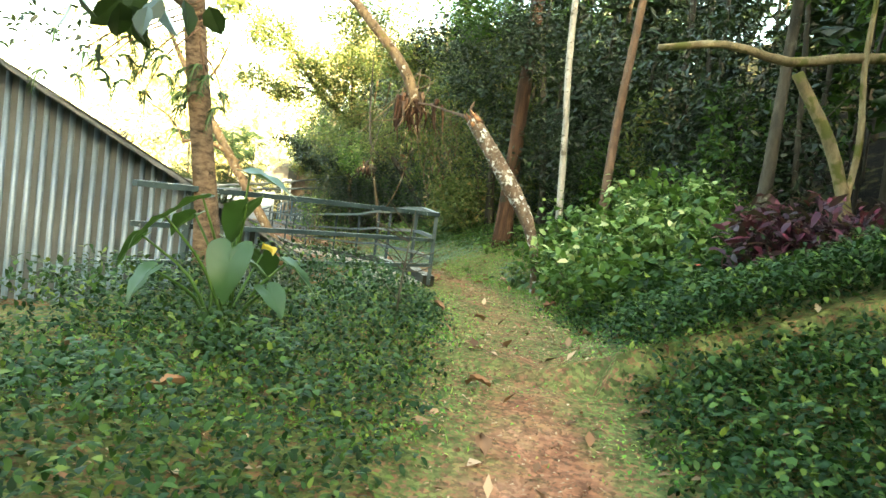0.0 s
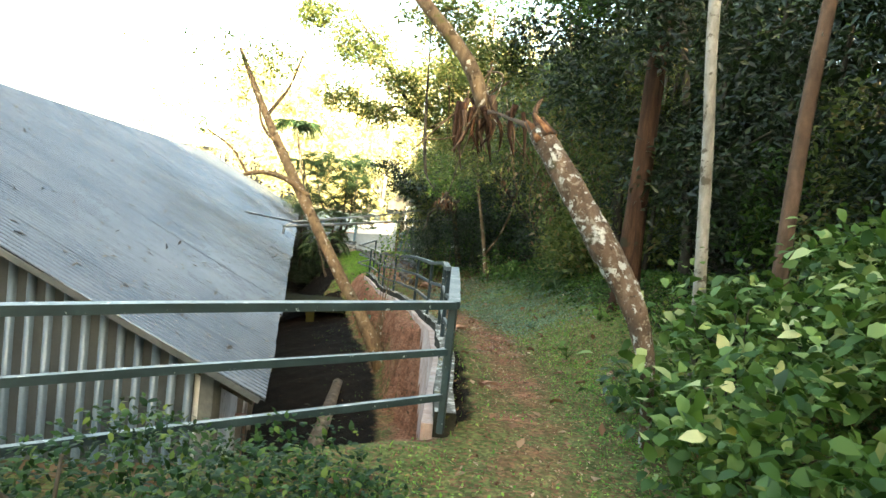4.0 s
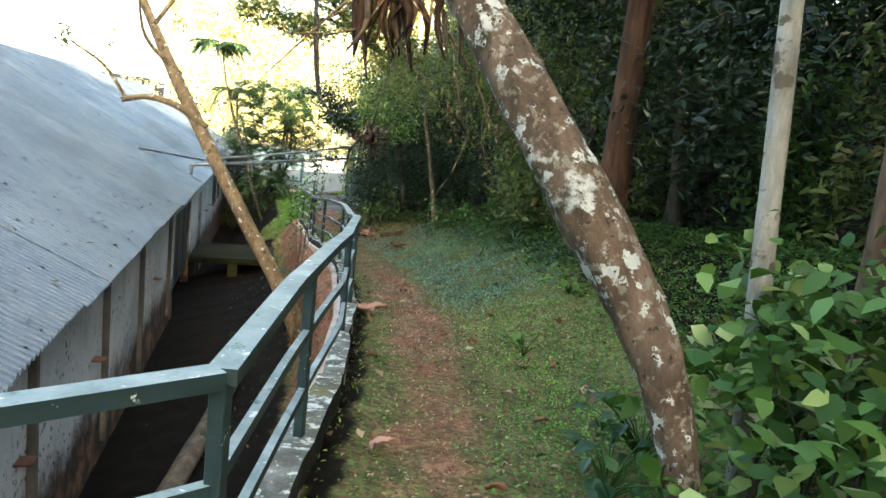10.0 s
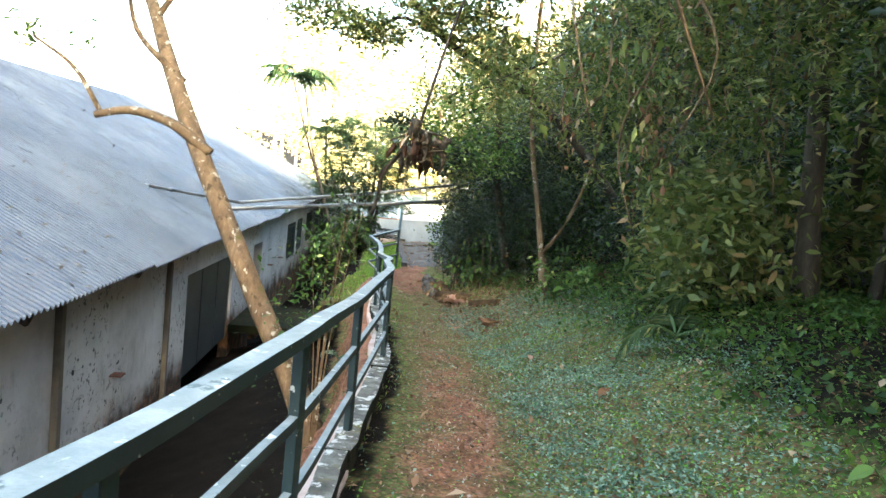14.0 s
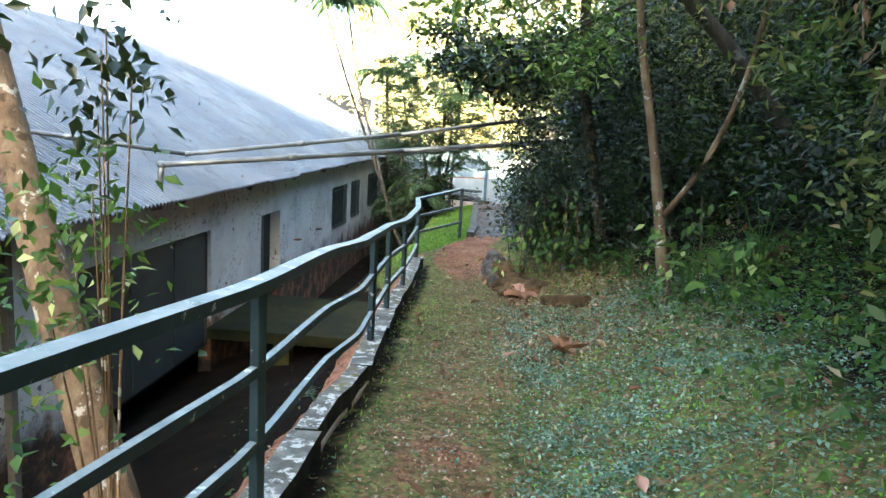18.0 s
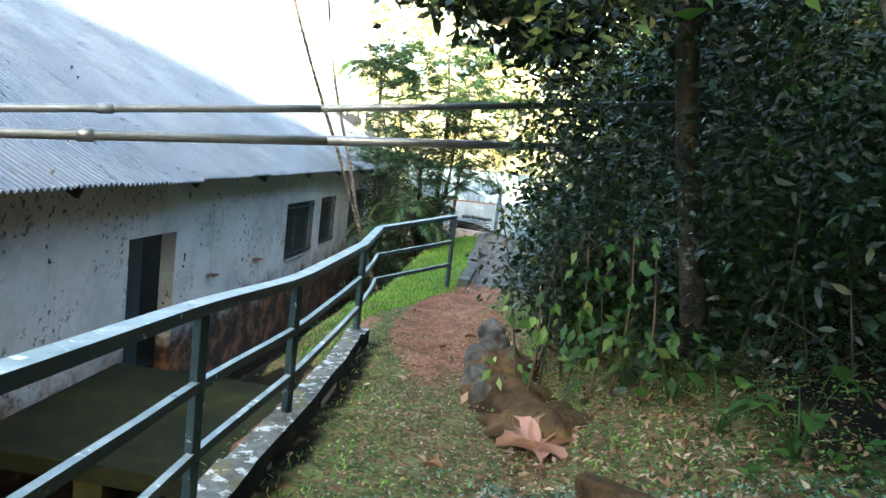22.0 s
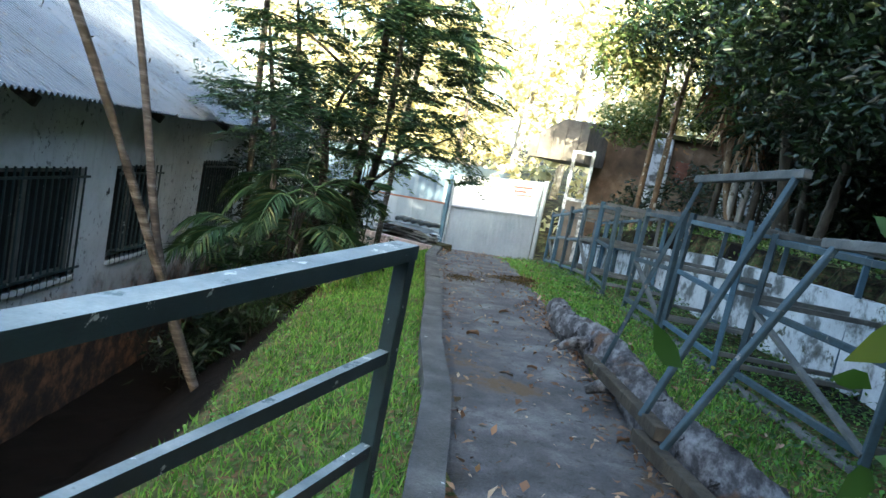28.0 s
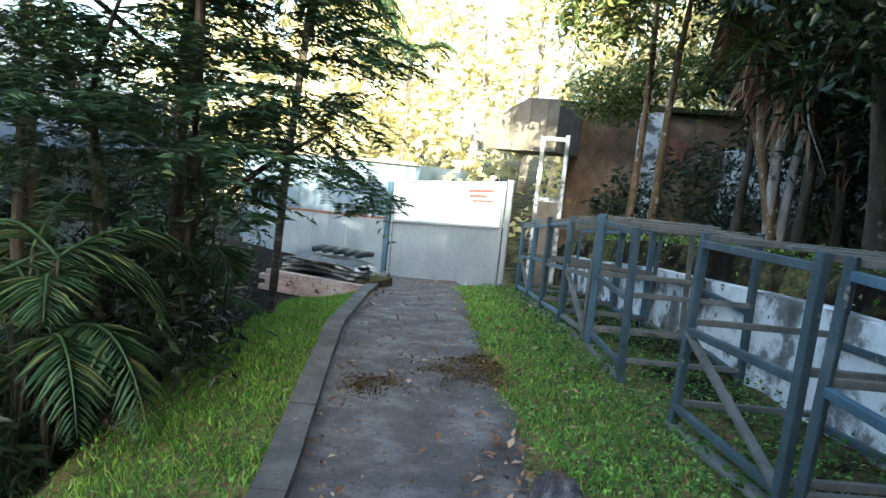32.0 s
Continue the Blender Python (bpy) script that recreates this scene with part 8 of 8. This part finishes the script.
# ---- single plants and fallen leaves ----
def broad_plant(name, label, x, y, n, high, spread, size, mat, seed, lift=0.0):
    """Broad pointed leaves on stalks from one root."""
    r = np.random.default_rng(seed)
    root = thing(name, label, "plant")
    g = G(x, y) + lift
    for i in range(n):
        a, o, h = r.uniform(0, 6.28), r.uniform(0.3, 1) * spread, r.uniform(0.35, 1) * high
        tip = np.array([x + math.cos(a) * o, y + math.sin(a) * o, g + h])
        part("stalk", limb_mesh([(x, y, g), ((x + tip[0]) / 2, (y + tip[1]) / 2, g + h * 0.7), tip], [0.006, 0.005, 0.003], 4, 5, 0.0, i), LEAF_MID, root)
        le = size * r.uniform(0.7, 1.2)
        bm = bmesh.new()
        outline = [(0, 0), (-0.24, 0.16), (-0.34, 0.42), (-0.20, 0.74), (0, 1.0), (0.20, 0.74), (0.34, 0.42), (0.24, 0.16)]
        vs = [bm.verts.new((u, v, -0.35 * v * v + 0.18 * abs(u))) for u, v in outline]
        mid = [bm.verts.new((0, v, -0.35 * v * v)) for v in (0.35, 0.7)]
        for q in ((0, 1, 8), (1, 2, 8), (2, 9, 8), (2, 3, 9), (3, 4, 9), (4, 5, 9), (5, 6, 9), (6, 8, 9), (6, 7, 8), (7, 0, 8)):
            al = vs + mid
            bm.faces.new([al[k] for k in q])
        m = Matrix.Translation(tip) @ Euler((r.uniform(-0.5, 0.5), r.uniform(-0.4, 0.4), a - 1.57 + r.normal(0, 0.4))).to_matrix().to_4x4() @ Matrix.Scale(le, 4)
        bmesh.ops.transform(bm, matrix=m, verts=bm.verts)
        part("leaf", bm, mat, root)


for k, (x, y, n, h, sp, si, mat) in enumerate([(-1.75, 22.55, 16, 0.75, 0.35, 0.16, LEAF_LIME), (-1.45, 22.2, 14, 0.55, 0.4, 0.17, LEAF_LIME), (-1.2, 22.75, 12, 0.9, 0.35, 0.15, LEAF_LIME), (-3.35, 24.9, 13, 0.5, 0.4, 0.16, LEAF_MID),
                                               (-3.0, 24.4, 9, 0.4, 0.35, 0.15, LEAF_LIME), (-3.75, 25.3, 12, 0.65, 0.35, 0.16, LEAF_MID), (-4.2, 26.0, 12, 0.7, 0.4, 0.15, LEAF_MID), (-2.6, 24.0, 10, 0.5, 0.35, 0.16, LEAF_MID),
                                               (1.05, 14.6, 10, 0.4, 0.35, 0.14, LEAF_LIME), (0.65, 13.1, 8, 0.3, 0.3, 0.12, LEAF_LIME), (1.45, 10.9, 34, 0.45, 0.4, 0.11, LEAF_TARO), (1.2, 10.3, 28, 0.35, 0.35, 0.11, LEAF_TARO),
                                               (-4.5, 27.0, 12, 1.0, 0.4, 0.15, LEAF_MID), (-4.95, 28.1, 10, 0.9, 0.4, 0.14, LEAF_MID)]):
    broad_plant("creeping_plant", "low plant with broad pale-veined leaves on the bank", x, y, n, h, sp, si, mat, 400 + k)


def fern(name, label, x, y, n, le, seed, mat=None, lift=0.1, dirs=None):
    r = np.random.default_rng(seed)
    root = thing(name, label, "fern")
    g = G(x, y)
    for i in range(n):
        frond(root, (x, y, g + lift), dirs[i] if dirs else r.uniform(0, 6.28), le * r.uniform(0.8, 1.15), r.uniform(0.8, 1.2), seed * 10 + i, 26, 0.22 * le, mat)


fern("young_palm", "young palm with yellowing fronds on the bank", 0.15, 18.6, 6, 0.95, 91)
fern("young_palm", "young palm with yellowing fronds on the bank", 0.45, 19.6, 5, 0.8, 92)
fern("fern", "pale fern growing on the ditch side of the kerb", -4.9, 21.2, 7, 0.5, 93, LEAF_BLUE, 0.6)


def fallen_leaf(x, y, size, n, label, mat, seed, lift=0.0):
    """A large curled dry leaf, or a hand of them."""
    r = np.random.default_rng(seed)
    root = thing("fallen_leaf", label, "dry leaf")
    g = G(x, y) + 0.015 + lift
    for i in range(n):
        a = r.uniform(0, 6.28) if n < 3 else i * 6.28 / n + r.normal(0, 0.25)
        le = size * r.uniform(0.75, 1.15)
        bm = bmesh.new()
        k = 6
        rows = []
        for j in range(k + 1):
            t = j / k
            w = 0.30 * math.sin(math.pi * min(1, 0.06 + t)) ** 0.8 * (1 - 0.15 * t)
            z = 0.16 * math.sin(t * 2.6 + r.uniform(-0.2, 0.2))
            rows.append([bm.verts.new((u * w, t, z + (0.16 + 0.1 * r.uniform()) * abs(u) ** 1.5)) for u in (-1, -0.5, 0, 0.5, 1)])
        for p, q in zip(rows, rows[1:]):
            for j in range(4):
                bm.faces.new((p[j], p[j + 1], q[j + 1], q[j]))
        m = Matrix.Translation((x, y, g)) @ Euler((r.uniform(0, 0.25), r.uniform(-0.2, 0.2), a)).to_matrix().to_4x4() @ Matrix.Scale(le, 4)
        bmesh.ops.transform(bm, matrix=m, verts=bm.verts)
        part("blade", bm, mat, root, smooth=True)


PINK_DRY = leafy("pinkish_dry_leaf", [(0.0, (0.33, 0.17, 0.13)), (1.0, (0.50, 0.30, 0.24))], rough=0.8, thin=0.05, spec=0.2)
fallen_leaf(-4.02, 24.35, 0.30, 7, "large pinkish dry palmate leaf on the path", PINK_DRY, 1)
fallen_leaf(-2.65, 21.86, 0.26, 5, "curled brown dry leaf on the path", LEAF_DEAD, 2)
fallen_leaf(-1.12, 13.94, 0.22, 5, "pinkish curled dry leaf against the kerb", PINK_DRY, 3)
r_leaf = np.random.default_rng(55)
for k in range(46):
    y = r_leaf.uniform(6.5, 27)
    x = edge_x(y) + r_leaf.uniform(0.25, 2.6)
    fallen_leaf(x, y, r_leaf.uniform(0.08, 0.17), 1 + (k % 5 == 0), "dry brown leaf lying on the path", LEAF_DEAD if k % 4 else PINK_DRY, 600 + k)
for k in range(14):
    y = r_leaf.uniform(1.5, 7)
    fallen_leaf(r_leaf.uniform(-2.0, 2.2), y, r_leaf.uniform(0.10, 0.2), 1, "dry brown leaf lying in the grass", LEAF_DEAD, 700 + k)
for k in range(12):
    y = r_leaf.uniform(29.5, 36)
    fallen_leaf(edge_x(y) + r_leaf.uniform(0.25, 1.4), y, r_leaf.uniform(0.06, 0.12), 1, "dry brown leaf on the concrete lane", LEAF_DEAD, 800 + k, 0.045)
fallen_leaf(-1.30, 5.14, 0.2, 2, "curled orange-brown dry leaf caught in the creeper", LEAF_DEAD, 41, 0.36)
fallen_leaf(-1.03, 2.52, 0.16, 1, "round brown dry leaf caught in the creeper", LEAF_DEAD, 42, 0.34)
fallen_leaf(-1.55, 2.89, 0.14, 1, "round brown dry leaf caught in the creeper", LEAF_DEAD, 43, 0.34)
YELLOWED = leafy("yellowed_leaf", [(0.0, (0.50, 0.33, 0.04)), (1.0, (0.60, 0.42, 0.08))], rough=0.6)
fallen_leaf(-1.10, 4.53, 0.2, 1, "yellowing orange leaf of the elephant ear", YELLOWED, 44, 0.55)


def red_flower():
    root = thing("red_flower", "small red flower standing above the creeper", "flower")
    x, y, z = 1.94, 5.06, G(1.94, 5.06)
    part("stalk", limb_mesh([(x, y, z), (x, y, z + 0.2), (x + 0.01, y, z + 0.46)], [0.004, 0.003, 0.003], 4, 5, 0.0, 1), LEAF_MID, root)
    for k in range(6):
        a = k * 1.047
        p = np.array([[x + 0.01, y, z + 0.46]])
        part("petal", leaf_mesh(p, 0.035, 0.7, axis=np.array([[math.cos(a), math.sin(a), 0.5]]), normal=np.array([[0, 0, 1.0]]), seed=k, fine=True), SIGN_RED, root)


red_flower()
bm = bar((-3.55, 23.83, G(-3.55, 23.83) + 0.03), (-2.87, 23.34, G(-2.87, 23.34) + 0.03), 0.12, 0.14, 0.015)
tagged(part("concrete_block", bm, EARTH), "broken length of earth-covered concrete beside the path", "concrete block")

# leaf scraps on the roof
def roof_scraps():
    r = np.random.default_rng(66)
    n = 5200
    s, o = r.uniform(S0, S1 - 3, n), r.uniform(-RIDGE, 0.4, n)
    p = [at(a, b, eave_z(a) + 0.055 + PITCH * -b) for a, b in zip(s, o)]
    tagged(part("roof_leaf_scraps", leaf_mesh(np.array([tuple(q) for q in p]), (0.02, 0.10), (0.3, 0.5), normal=np.tile([PITCH * OUT[0], PITCH * OUT[1], 1.0], (n, 1)), seed=6, droop=0.4), BARK_DARK), "dark leaf scraps scattered over the metal roof", "leaf litter", kind="stuff")


roof_scraps()
